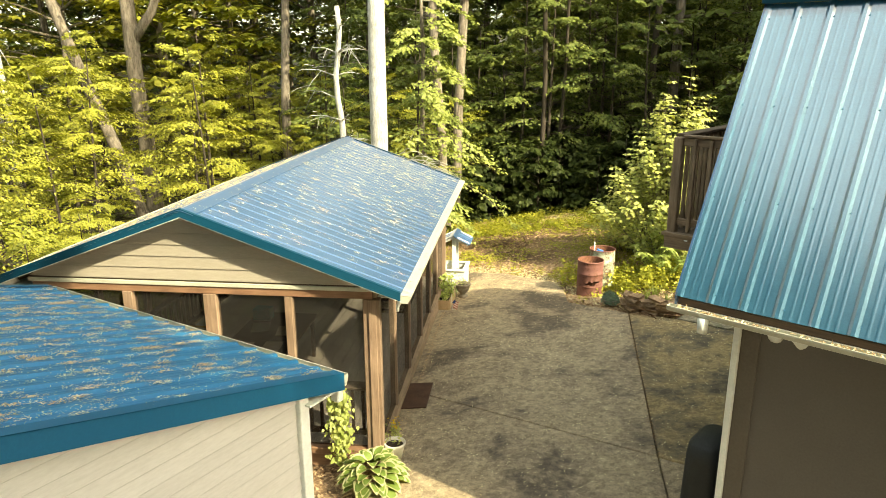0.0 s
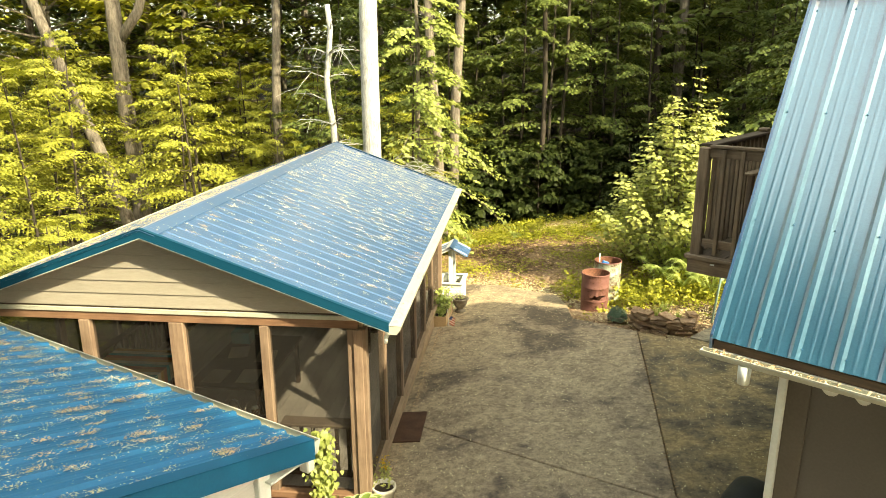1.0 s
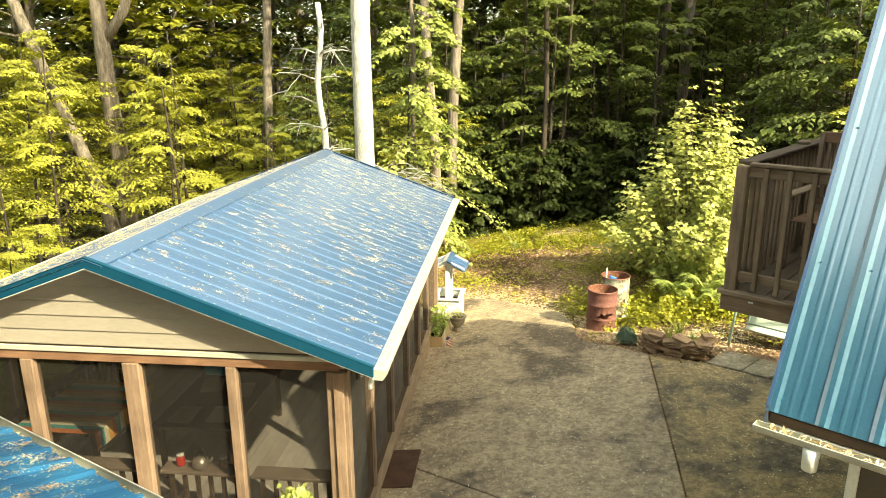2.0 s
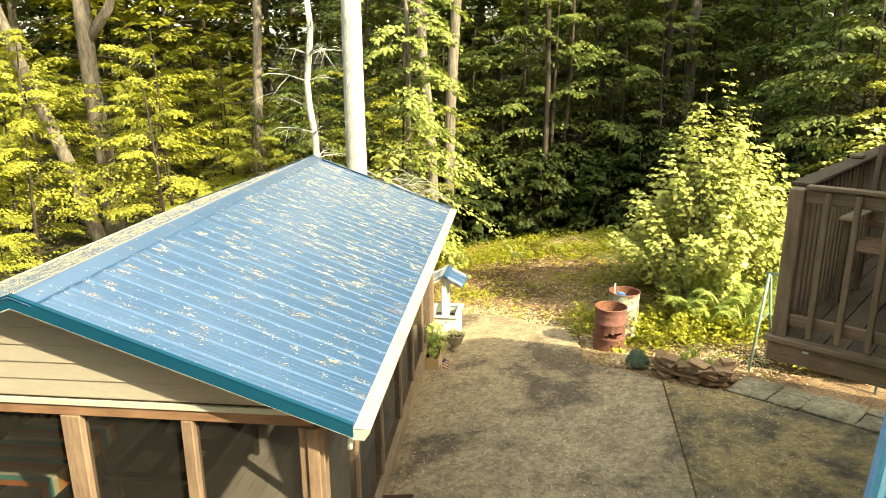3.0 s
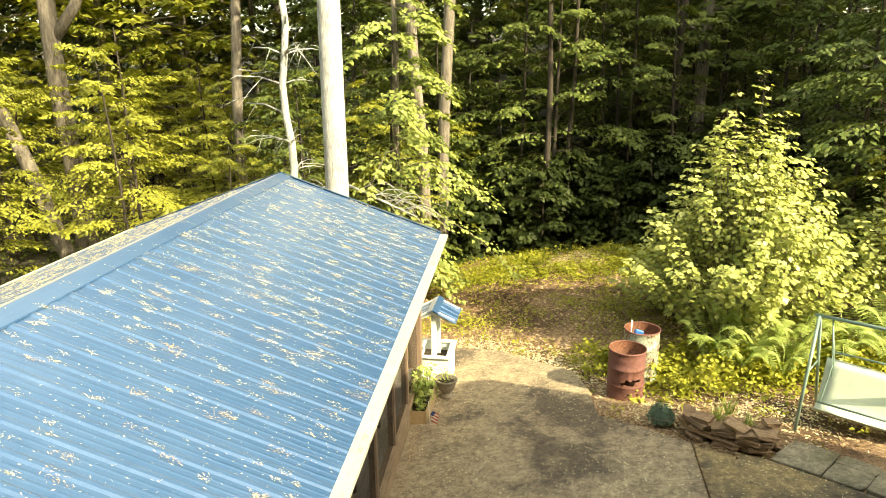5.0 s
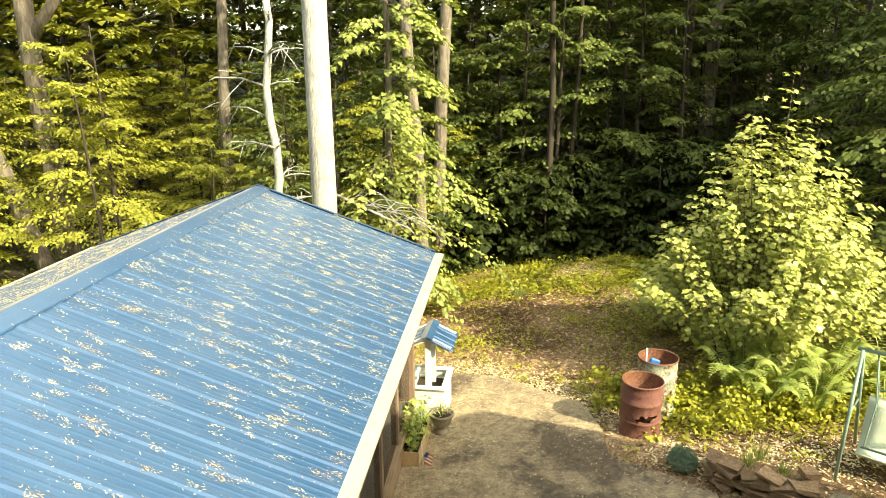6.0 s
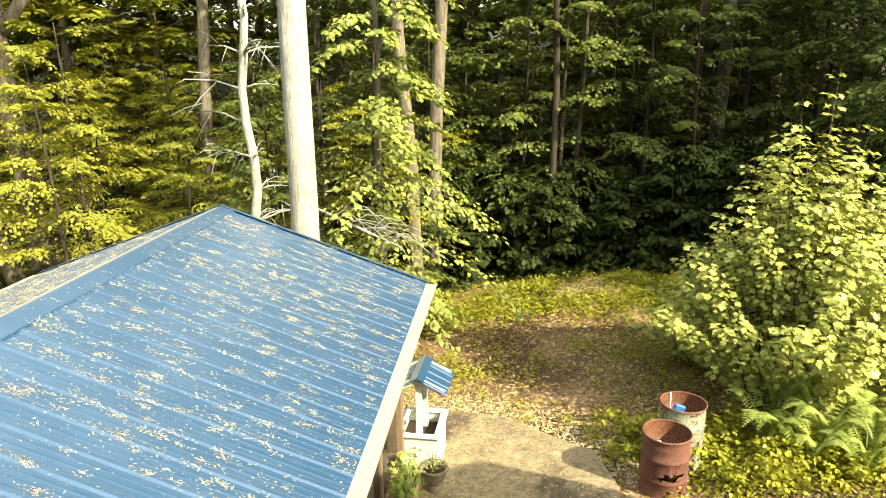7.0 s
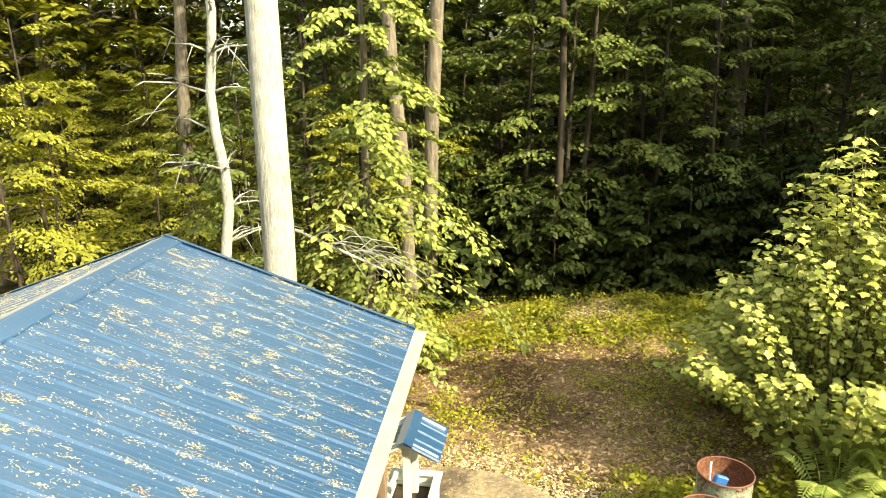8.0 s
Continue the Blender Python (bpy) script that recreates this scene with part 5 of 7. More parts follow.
# ---------------------------------------------------------------- maple bush, ferns and sumac beside the drums
def maple_bush(x, y, H, R, n, label):
    """Upright shoots fanning from one foot, each set with lobed leaves all the way up."""
    b = empty("maple_bush", Matrix.Translation((x, y, float(land(x, y)))), label, "bush")
    bm = bmesh.new()
    P, N, D = [], [], []
    for k in range(n):
        a = k * 2.4 + rng.normal(0, 0.3)
        q = math.sqrt(rng.random())
        top = H * (1 - 0.66 * q ** 1.3) * (0.76 + 0.3 * rng.random())
        d = np.array([math.cos(a), math.sin(a), 0.0])
        if d[0] < -0.2 and q > 0.55 and k % 5 > 1:
            continue
        foot = d * R * q * 0.35
        tip = d * R * q * (0.9 + 0.25 * rng.random()) + np.array([0, 0, top])
        ctrl = d * R * q * 0.55 + np.array([0, 0, top * 0.55])
        pts = [Vector((1 - t) ** 2 * foot + 2 * t * (1 - t) * ctrl + t * t * tip) for t in (0, 0.35, 0.7, 1)]
        add_tube(bm, pts, [0.01, 0.007, 0.004, 0.0015], 4, False)
        levels = 10 + int(4 * rng.random())
        m = levels * 6
        step = np.repeat((np.arange(levels) + 0.6 * rng.random(levels)) / levels, 6)
        t = (0.12 + 0.9 * step ** 0.75)[:, None]
        c = (1 - t) ** 2 * foot + 2 * t * (1 - t) * ctrl + t * t * tip
        aa = np.tile(np.arange(6) * 1.05, levels) + np.repeat(rng.random(levels) * 6.28, 6) + rng.normal(0, 0.25, m)
        o = np.stack([np.cos(aa), np.sin(aa), 0.12 + 0 * aa], 1)
        reach = (0.04 + 0.24 * rng.random(m) * (1.2 - t[:, 0]))[:, None]
        P.append(c + o * reach + rng.normal(0, 0.012, (m, 3)))
        N.append(np.array([0.12, -0.12, 1]) + 0.32 * o + 0.22 * d + rng.normal(0, 0.22, (m, 3)))
        D.append(o - np.array([0, 0, 0.2]))
    part("stem", bm, BARK, b, "", True)
    P, N, D = np.concatenate(P), np.concatenate(N), np.concatenate(D)
    v, f = leaf_arrays(P, N, 0.05 + 0.065 * rng.random(len(P)), MAPLE, MAPLE_F, rng, D)
    mesh_part("foliage", fast_mesh("foliage", v, f), LEAF_MAPLE, b)
    return b


maple_bush(2.98, 16.5, 4.75, 2.0, 330, "tall maple bush with bright lobed leaves beside the drums")
maple_bush(6.0, 16.7, 3.9, 1.5, 130, "lower maple bush with bright lobed leaves")
maple_bush(2.4, 18.2, 2.4, 1.3, 80, "shaded maple bush with lobed leaves")


def frond_plant(x, y, n, L, H, label, dz=0.0):
    f0 = empty("fern", Matrix.Translation((x, y, float(land(x, y)) + dz)), label, "fern", "feathery fronds")
    for k in range(n):
        a = 6.28 * k / n + rng.normal(0, 0.3)
        ln = L * (0.75 + 0.5 * rng.random())
        d = np.array([math.cos(a), math.sin(a), 0])
        side = np.array([-d[1], d[0], 0])
        V, F, pts = [], [], []
        for i in range(27):
            u = i / 26
            c = d * ln * u + np.array([0, 0, H * (1 - (1 - u) ** 2) - 0.55 * ln * u ** 2.4])
            pts.append(Vector(c))
            if i > 2:
                w = 0.26 * ln * math.sin(math.pi * min(1, 0.18 + 0.82 * u)) + 0.015
                for s in (-1, 1):
                    b0 = len(V)
                    tip = c + s * side * w + d * w * 0.3 - np.array([0, 0, 0.25 * w])
                    midp = (c + tip) / 2
                    V += [c, midp + d * 0.019, tip, midp - d * 0.017]
                    F.append((b0, b0 + 1, b0 + 2, b0 + 3) if s > 0 else (b0, b0 + 3, b0 + 2, b0 + 1))
        for i in range(26):
            b0 = len(V)
            a0, a1 = np.array(pts[i]), np.array(pts[i + 1])
            V += [a0 - side * 0.006, a0 + side * 0.006, a1 + side * 0.005, a1 - side * 0.005]
            F.append((b0, b0 + 1, b0 + 2, b0 + 3))
        me = fast_mesh("frond", V, F)
        mesh_part("frond", me, LEAF_FERN, f0)
    return f0


for x, y, n, L, H in ((2.3, 15.3, 8, 0.6, 1.0), (2.95, 15.1, 10, 0.6, 1.1), (3.5, 15.0, 10, 0.65, 1.15), (2.6, 14.8, 8, 0.5, 0.8), (3.2, 14.6, 8, 0.5, 0.75), (4.2, 15.0, 9, 0.8, 0.95), (4.9, 14.8, 9, 0.8, 1.0), (5.2, 15.4, 9, 0.9, 1.2), (4.5, 15.4, 9, 0.8, 1.1), (2.55, 15.6, 8, 0.6, 1.3)):
    frond_plant(x, y, n, L, H, "feathery pale green fronds arching over the bank")


# ---------------------------------------------------------------- ground cover, grass and litter
def cover(name, label, pts, rmax, per, leaf, leaf_mat, height, shape=(OVAL, OVAL_F)):
    pts = np.array(pts)
    C = np.stack([pts[:, 0], pts[:, 1], land(pts[:, 0], pts[:, 1]) + height * rng.random(len(pts)) * (0.2 + 0.9 * patchy(pts[:, 0] * 1.7 + 0.4, pts[:, 1] * 2.1))], 1)
    P, N, d = sprays(C, rmax, per, rng, 0.2, 0.45, 0.3)
    P[:, 2] = np.maximum(P[:, 2], land(P[:, 0], P[:, 1]) + 0.015)
    v, f = leaf_arrays(P, N, leaf * (0.6 + 0.8 * rng.random(len(P))), *shape, rng, d)
    ob = mesh_part(name, fast_mesh(name, v, f), leaf_mat, None)
    return tagged(ob, label, "ground cover", kind="stuff")


def scatter(n, x0, x1, y0, y1, dens):
    x, y = x0 + (x1 - x0) * rng.random(n), y0 + (y1 - y0) * rng.random(n)
    k = rng.random(n) < dens(x, y)
    k &= ~inside([(a + 0.0, b) for a, b in SLAB], x, y)
    return list(zip(x[k], y[k]))


def gauss(x, y, cx, cy, sx, sy):
    return np.exp(-((x - cx) / sx) ** 2 - ((y - cy) / sy) ** 2)


def patchy(x, y):
    return 0.5 + 0.5 * np.sin(2.3 * x + 1.1 * np.sin(1.9 * y)) * np.cos(1.7 * y + 0.8 * np.sin(2.6 * x))


cover("weeds", "sunny yellow-green weeds along the bank and round the drums",
      scatter(15000, -3.4, 7, 12.4, 24.4, lambda x, y: 0.6 * np.clip((y - 20.3 - 0.25 * np.clip(x, 0, 9)) / 0.9, 0, 1) * (x < 3.5) * (0.12 + 0.88 * patchy(x * 1.3, y * 1.2) ** 1.4) * (1 - 0.97 * gauss(x, y, 0.8, 22.3, 1.1, 0.7)) + 0.85 * gauss(x, y, 1.8, 15.0, 1.0, 0.7) + 0.45 * gauss(x, y, 0.5, 16.1, 0.6, 0.4) + 0.4 * gauss(x, y, -2.4, 18.2, 0.9, 0.6) + 0.5 * gauss(x, y, 3.6, 15.0, 1.4, 0.6) + 0.06 * patchy(x, y)),
      0.12, 12, 0.058, LEAF_WEED, 0.2, (DIAMOND, DIAMOND_F))
cover("low_weeds", "small green weeds sprouting through the leaf litter",
      scatter(15000, -3.2, 5, 15.6, 23.5, lambda x, y: 0.26 * patchy(x * 1.6 + 0.7, y * 1.5) ** 2 * np.clip((y - 16.8) / 1.2, 0.1, 1) + 0.5 * gauss(x, y, 1.8, 19.0, 1.1, 2.4)), 0.1, 7, 0.044, LEAF_WEED, 0.06, (DIAMOND, DIAMOND_F))
cover("tall_weeds", "knee-high bright weeds growing thickly beside the drums",
      scatter(5200, 0.2, 6, 13.2, 17, lambda x, y: 0.7 * gauss(x, y, 1.8, 15.0, 0.6, 0.6) + 0.65 * gauss(x, y, 3.2, 14.9, 1.1, 0.5) + 0.5 * gauss(x, y, 0.7, 15.6, 0.5, 0.4) + 0.5 * gauss(x, y, 4.8, 14.9, 0.9, 0.6)),
      0.13, 17, 0.06, LEAF_WEED, 0.6, (HEART, HEART_F))
cover("bank_weeds", "bright leafy weeds in a thick row along the bank",
      scatter(7000, -3.4, 4, 20.2, 24, lambda x, y: 0.65 * gauss(x, y, -1.9, 21.6, 1.3, 0.6) * patchy(x * 1.5, y * 2) + 0.5 * gauss(x, y, -0.6, 22.6, 0.6, 0.5) + 0.6 * gauss(x, y, 2.4, 22.0, 0.8, 1.2) + 0.35 * gauss(x, y, 0.6, 21.4, 1.4, 0.35)),
      0.13, 14, 0.055, LEAF_WEED, 0.28, (HEART, HEART_F))
# Floor plants: shade painted into the dark leaves, lighter leaves on the sunny side.
cover("forest_floor_plants", "low woodland floor plants with shade put into their dark leaves",
      scatter(2600, -12, 14, 23.5, 40, lambda x, y: 0.8 + 0 * x), 0.35, 14, 0.13, LEAF_SHADED, 0.35, (DIAMOND, DIAMOND_F))
cover("forest_floor_plants", "low woodland floor plants in the lighter leaf tone of the sunny side",
      scatter(1800, -26, -7.6, 6, 30, lambda x, y: 0.8 + 0 * x), 0.35, 14, 0.13, LEAF_GREEN, 0.35, (DIAMOND, DIAMOND_F))


def litter(name, label, xy, z, size, material, lift=0.006, tilt=0.5, normal=(0, 0, 1)):
    P = np.stack([xy[:, 0], xy[:, 1], z + lift], 1)
    N = np.array(normal)[None] + rng.normal(0, tilt, (len(P), 3)) * 0.6
    v, f = leaf_arrays(P, N, size * (0.5 + rng.random(len(P))), FLAKE, DIAMOND_F, rng)
    ob = mesh_part(name, fast_mesh(name, v, f), material, None)
    return tagged(ob, label, "litter", kind="stuff")


xy = np.array(scatter(44000, -3.6, 6, 12.5, 24.0, lambda x, y: 0.25 + 0.45 * patchy(x * 0.7, y * 0.8 + 1) + 0.5 * gauss(x, y, -0.6, 16.9, 1.6, 0.7)))
litter("fallen_leaves", "dry brown fallen leaves over the yard", xy, land(xy[:, 0], xy[:, 1]), 0.085, LITTER_LEAF)
xy = np.array(scatter(42000, -3.2, 4.8, 12.0, 18.4, lambda x, y: np.minimum(1.0, 1.2 * np.exp(-((y - 16.75 + 0.75 * np.clip(x + 1.6, 0, 2.2)) / 0.55) ** 2)) * (x < 0.9) + 0.6 * gauss(x, y, 1.2, 13.9, 0.5, 0.6) + 0.95 * gauss(x, y, 2.6, 13.5, 1.4, 0.55)))
xy = np.concatenate([xy, np.array(scatter(9000, -0.8, 2.6, 21.2, 23.6, lambda x, y: gauss(x, y, 0.8, 22.3, 0.9, 0.6)))])
litter("pale_litter", "pale dry blossom and chaff drifted over the yard edge", xy, land(xy[:, 0], xy[:, 1]), 0.05, LITTER_PALE)
x, y = -2.5 + 5.4 * rng.random(16000), 3.5 + 13 * rng.random(16000)
k = inside(SLAB, x, y) & (rng.random(16000) < 0.15 + 0.6 * patchy(x * 1.3, y * 0.9) * np.clip((y - 5) / 6, 0.1, 1))
xy = np.stack([x[k], y[k]], 1)
litter("petals", "pale fallen petals scattered over the concrete", xy, plane(xy[:, 0], xy[:, 1]), 0.026, LITTER_PALE, 0.004, 0.3)
x = 0.25 + 1.6 * rng.random(900)
y = 13.72 - 0.82 * (x - 0.22) + rng.normal(0, 0.05, 900)
litter("fallen_leaves", "dry leaves gathered along the slab edge", np.stack([x, y], 1), plane(x, y), 0.045, LITTER_LEAF)


u = rng.random(900)
litter("crack_litter", "crumbs and dry petals caught in the slab joint", np.stack([0.88 + 0.49 * u + rng.normal(0, 0.02, 900), 7.1 + 5.67 * u], 1), plane(0.88 + 0.49 * u, 7.1 + 5.67 * u), 0.02, LITTER_LEAF, 0.004)
u = rng.random(900)
litter("sill_litter", "dry petals gathered along the porch sill", np.stack([-2.5 + np.abs(rng.normal(0, 0.06, 900)), 7.4 + 6 * u], 1), plane(-2.5, 7.4 + 6 * u), 0.024, LITTER_LEAF, 0.004)


def far_woods():
    """Dense distant woods closing the view."""
    n = 5200
    a = np.radians(-75 + 150 * rng.random(n))
    r = 52 + 38 * rng.random(n)
    x, y = r * np.sin(a), 8 + r * np.cos(a)
    C = np.stack([x, y, land(x, y) + 22 * rng.random(n) ** 1.1], 1)
    P, N, d = sprays(C, 2.2, 26, rng, 0.4, 0.35, 0.12)
    v, f = leaf_arrays(P, N, 0.6 * (0.6 + 0.8 * rng.random(len(P))), DIAMOND, DIAMOND_F, rng, d)
    ob = mesh_part("far_woods", fast_mesh("far_woods", v, f), LEAF_GREEN, None)
    return tagged(ob, "dense green woods in the distance", "woods", kind="stuff")


far_woods()


# ---------------------------------------------------------------- drums
def drum(x, y, z, turn, paint, label, hole):
    d = empty("oil_drum", pose(x, y, z, 0, 0, turn), label, "drum", "old oil drums")
    R, H = 0.287, 0.86
    prof = []
    for h, dr in sorted(((0.0, 0.004), (0.012, 0.012), (0.03, 0.002), (0.16, 0), (0.27, 0), (0.285, 0.012), (0.3, 0), (0.43, 0), (0.555, 0), (0.57, 0.012), (0.585, 0), (0.7, 0), (0.74, 0.003), (0.755, 0), (0.835, 0.0), (0.85, 0.01), (H, 0.006)) + tuple((0.31 + 0.015 * i, 0.0) for i in range(9) if i != 8)):
        prof.append((R + dr, h))
    n = 84
    bm = lathe(prof, n)
    if hole:
        # ragged rust hole low on the front
        kill = []
        for f in bm.faces:
            c = f.calc_center_median()
            if c.y < 0 and ((c.x - 0.02) / 0.165) ** 2 + ((c.z - 0.375 - 0.25 * (c.x - 0.02) * (c.x > 0.05)) / 0.055) ** 2 + 0.9 * noise.noise(c * 19.0) < 0.8:
                kill.append(f)
        bmesh.ops.delete(bm, geom=kill, context="FACES")
        for v in bm.verts:
            if any(e.is_boundary for e in v.link_edges) and 0.2 < v.co.z < 0.5:
                k = noise.noise(v.co * 23.0)
                v.co.z += 0.012 * k
                v.co.y += 0.02 * k
    for v in bm.verts:
        k = noise.noise(Vector((v.co.x * 4 + x, v.co.y * 4, v.co.z * 3)))
        v.co.x *= 1 + 0.02 * k
        v.co.y *= 1 + 0.02 * k
    body = part("body", bm, paint, d, "", True)
    inner = lathe([(R - 0.006, H - 0.002), (R - 0.008, 0.52), (R - 0.075, 0.5), (R - 0.075, 0.1), (0.1, 0.08), (0.001, 0.08)], n)
    part("lining", inner, RUST_IN, body, "rusty drum inside", True)
    part("rim", lathe([(R - 0.006, H - 0.004), (R + 0.002, H + 0.006), (R + 0.012, H + 0.002), (R + 0.012, H - 0.012)], n), RUST, body, "rolled rusty rim", True)
    return d


DRUM1, DRUM2 = (0.753, 14.485, -0.155), (1.072, 15.05, -0.04)
drum(*DRUM1, 0, RUST, "rusty red oil drum with a ragged hole", True)
drum(*DRUM2, 40, RUST_GREEN, "rusty oil drum with flaking green paint", False)
rub = part("rubbish", board(-0.1, -0.07, 0, 0.1, 0.07, 0.05, pose(0, 0, 0, 8, 12, 30), 0.02), WHITE, None)
rub.location = (0.66, 14.55, 0.45)
tagged(rub, "crumpled white rubbish inside the red drum", "rubbish")
tool = empty("paint_roller", pose(0.89, 14.93, 0.55, 0, 0, 0), "blue paint tool standing in the green drum", "tool")
BLUE_PLASTIC = plain("blue_plastic", (0.02, 0.12, 0.4), (0.04, 0.18, 0.5), 0.4, 0, 8, 60, 0.05)
part("handle", tube([(0, 0, 0), (-0.02, -0.01, 0.3), (-0.02, -0.01, 0.46)], 0.012, 8), WHITE, tool, "thin white rod", True)
part("head", board(-0.05, -0.03, 0.2, 0.1, 0.03, 0.3, pose(0, 0, 0, 0, 20, 10), 0.012), BLUE_PLASTIC, tool, "blue plastic head")


# ---------------------------------------------------------------- wishing well planter
def well():
    w = empty("wishing_well", pose(-2.4, 15.28, plane(-2.4, 15.28), 0, 0, -3), "white wooden wishing-well planter with small blue metal roof", "planter")
    X, Y, H = 0.27, 0.36, 0.56
    for k in range(5):
        z = 0.01 + k * 0.108
        for s in (-1, 1):
            part("side_board", board(-X, s * Y - 0.012, z, X, s * Y + 0.012, z + 0.1, None, 0.004), WHITE, w)
            part("side_board", board(s * X - 0.012, -Y + 0.012, z, s * X + 0.012, Y - 0.012, z + 0.1, None, 0.004), WHITE, w)
    for sx in (-1, 1):
        part("rim_board", board(sx * X - 0.05, -Y - 0.05, H - 0.005, sx * X + 0.05, Y + 0.05, H + 0.022, None, 0.005), WHITE, w)
        part("rim_board", board(-X + 0.05, sx * Y - 0.05, H - 0.005, X - 0.05, sx * Y + 0.05, H + 0.022, None, 0.005), WHITE, w)
        part("post", board(-0.045, sx * 0.22 - 0.035, 0.1, 0.045, sx * 0.22 + 0.035, 1.3, None, 0.006), WHITE, w, "white post")
    part("soil", board(-X + 0.02, -Y + 0.02, 0.3, X - 0.02, Y - 0.02, 0.4, None, 0.01), EARTH, w, "dark potting soil")
    for s in (-1, 1):
        x = Vector((0, 1 if s > 0 else -1, 0))
        o = Vector((s * 0.4, -0.36 if s > 0 else 0.36, 1.2))
        ribbed_panel(0.72, 0.44, BLUE_FADED, w, frame3(o, x, (-s * 0.4, 0, 0.2)), "roof_panel", 0.18, 0.012)
        part("gable_board", beam((s * 0.36, -0.3, 1.2), (0, -0.3, 1.37), 0.02, 0.09), WHITE, w)
        part("gable_board", beam((s * 0.36, 0.3, 1.2), (0, 0.3, 1.37), 0.02, 0.09), WHITE, w)
    bm = bmesh.new()
    rows = [[bm.verts.new((a, y, 1.415 + b)) for a, b in ((-0.1, -0.04), (0, 0.012), (0.1, -0.04))] for y in (-0.38, 0.38)]
    for i in range(2):
        bm.faces.new((rows[0][i], rows[0][i + 1], rows[1][i + 1], rows[1][i]))
    thicken(bm, 0.004)
    part("ridge_cap", bm, BLUE_FADED, w, "blue ridge cap")
    return w


well()


# ---------------------------------------------------------------- plants in pots
def tuft(name, label, m, n, length, wide, leaf_mat, shape=(OVAL, OVAL_F), up=0.6, spread_by=1.0, cat="plant", pot=None):
    t = empty(name, m, label, cat)
    if pot:
        pot(t)
    P = np.zeros((n, 3))
    a = rng.random(n) * 6.28
    q = np.sqrt(rng.random(n))
    out = np.stack([np.cos(a), np.sin(a), np.zeros(n)], 1)
    P[:] = out * (q * wide)[:, None]
    P[:, 2] = up * np.sqrt(1.05 - q * q) * (0.45 + 0.55 * rng.random(n))
    N = out * 0.6 * spread_by + np.array([0, 0, 1]) + rng.normal(0, 0.3, (n, 3))
    v, f = leaf_arrays(P, N, length * (0.6 + 0.7 * rng.random(n)), *shape, rng, out + np.array([0, 0, 0.3]))
    mesh_part("foliage", fast_mesh("foliage", v, f), leaf_mat, t)
    return t


def planter_box():
    b = empty("planter_box", pose(-2.5, 14.05, plane(-2.5, 14.05) + 0.0, 0, 0, -3), "long tan wooden planter box with fern and small shrubs", "planter")
    TAN = wood("tan_planks", (0.3, 0.2, 0.1), (0.5, 0.38, 0.22), 0.7, "y")
    for s in (-1, 1):
        part("side_panel", board(s * 0.15 - 0.012, -0.5, 0, s * 0.15 + 0.012, 0.5, 0.24, None, 0.005), TAN, b)
        part("end_panel", board(-0.138, s * 0.5 - 0.012, 0, 0.138, s * 0.5 + 0.012, 0.24, None, 0.005), TAN, b)
    part("soil", board(-0.137, -0.487, 0.02, 0.137, 0.487, 0.19, None, 0.01), EARTH, b)
    n = 420
    P = np.stack([rng.normal(0, 0.08, n), -0.42 + 0.86 * rng.random(n), 0.2 + 0.42 * rng.random(n) ** 1.4], 1)
    N = rng.normal(0, 0.6, (n, 3)) + np.array([0.2, 0, 1])
    v, f = leaf_arrays(P, N, 0.09 * (0.6 + 0.8 * rng.random(n)), DIAMOND, DIAMOND_F, rng)
    mesh_part("foliage", fast_mesh("foliage", v, f), LEAF_FERN, b, "feathery green foliage")
    bm = bmesh.new()
    for k in range(14):
        x, y = rng.normal(0, 0.06), -0.4 + 0.8 * rng.random()
        add_tube(bm, [(x, y, 0.18), (x * 1.4, y, 0.4), (x * 2, y + 0.03, 0.6)], [0.006, 0.005, 0.002], 5)
    part("stems", bm, BARK, b, "thin brown stems")
    return b


planter_box()


def small_flag():
    """Small cloth flag on a stick at the end of the planter."""
    f = empty("small_flag", Matrix.LocRotScale((-2.3, 13.5, plane(-2.3, 13.5)), Euler((0, 0, 0.2)), (0.75, 0.75, 0.75)), "small faded striped cloth flag leaning on the planter", "flag")
    part("stick", tube([(0.0, 0, 0), (-0.03, 0.04, 0.52)], 0.006, 6), WHITE, f, "thin pale stick", True)
    red = plain("faded_red_cloth", (0.4, 0.1, 0.08), (0.5, 0.16, 0.12), 0.8, 0, 9, 80, 0.1)
    pale = plain("cream_cloth", (0.6, 0.55, 0.45), (0.72, 0.68, 0.58), 0.8, 0, 9, 80, 0.1)
    navy = plain("navy_cloth", (0.02, 0.05, 0.16), (0.04, 0.08, 0.22), 0.8, 0, 9, 80, 0.1)
    for k in range(7):
        bm = bmesh.new()
        box(bm, 0, -0.002, -0.016, 0.16 - 0.01 * (k % 2), 0.003, 0.016, Matrix.Translation((0.02 + 0.005 * k, 0.01, 0.1 + k * 0.033)) @ pose(0, 0, 0, 0, 35, 0))
        part("stripe", bm, red if k % 2 == 0 else pale, f)
    bm = bmesh.new()
    box(bm, 0, -0.006, -0.05, 0.07, -0.003, 0.05, Matrix.Translation((0.03, 0.01, 0.27)) @ pose(0, 0, 0, 0, 35, 0))
    part("corner_field", bm, navy, f)


small_flag()


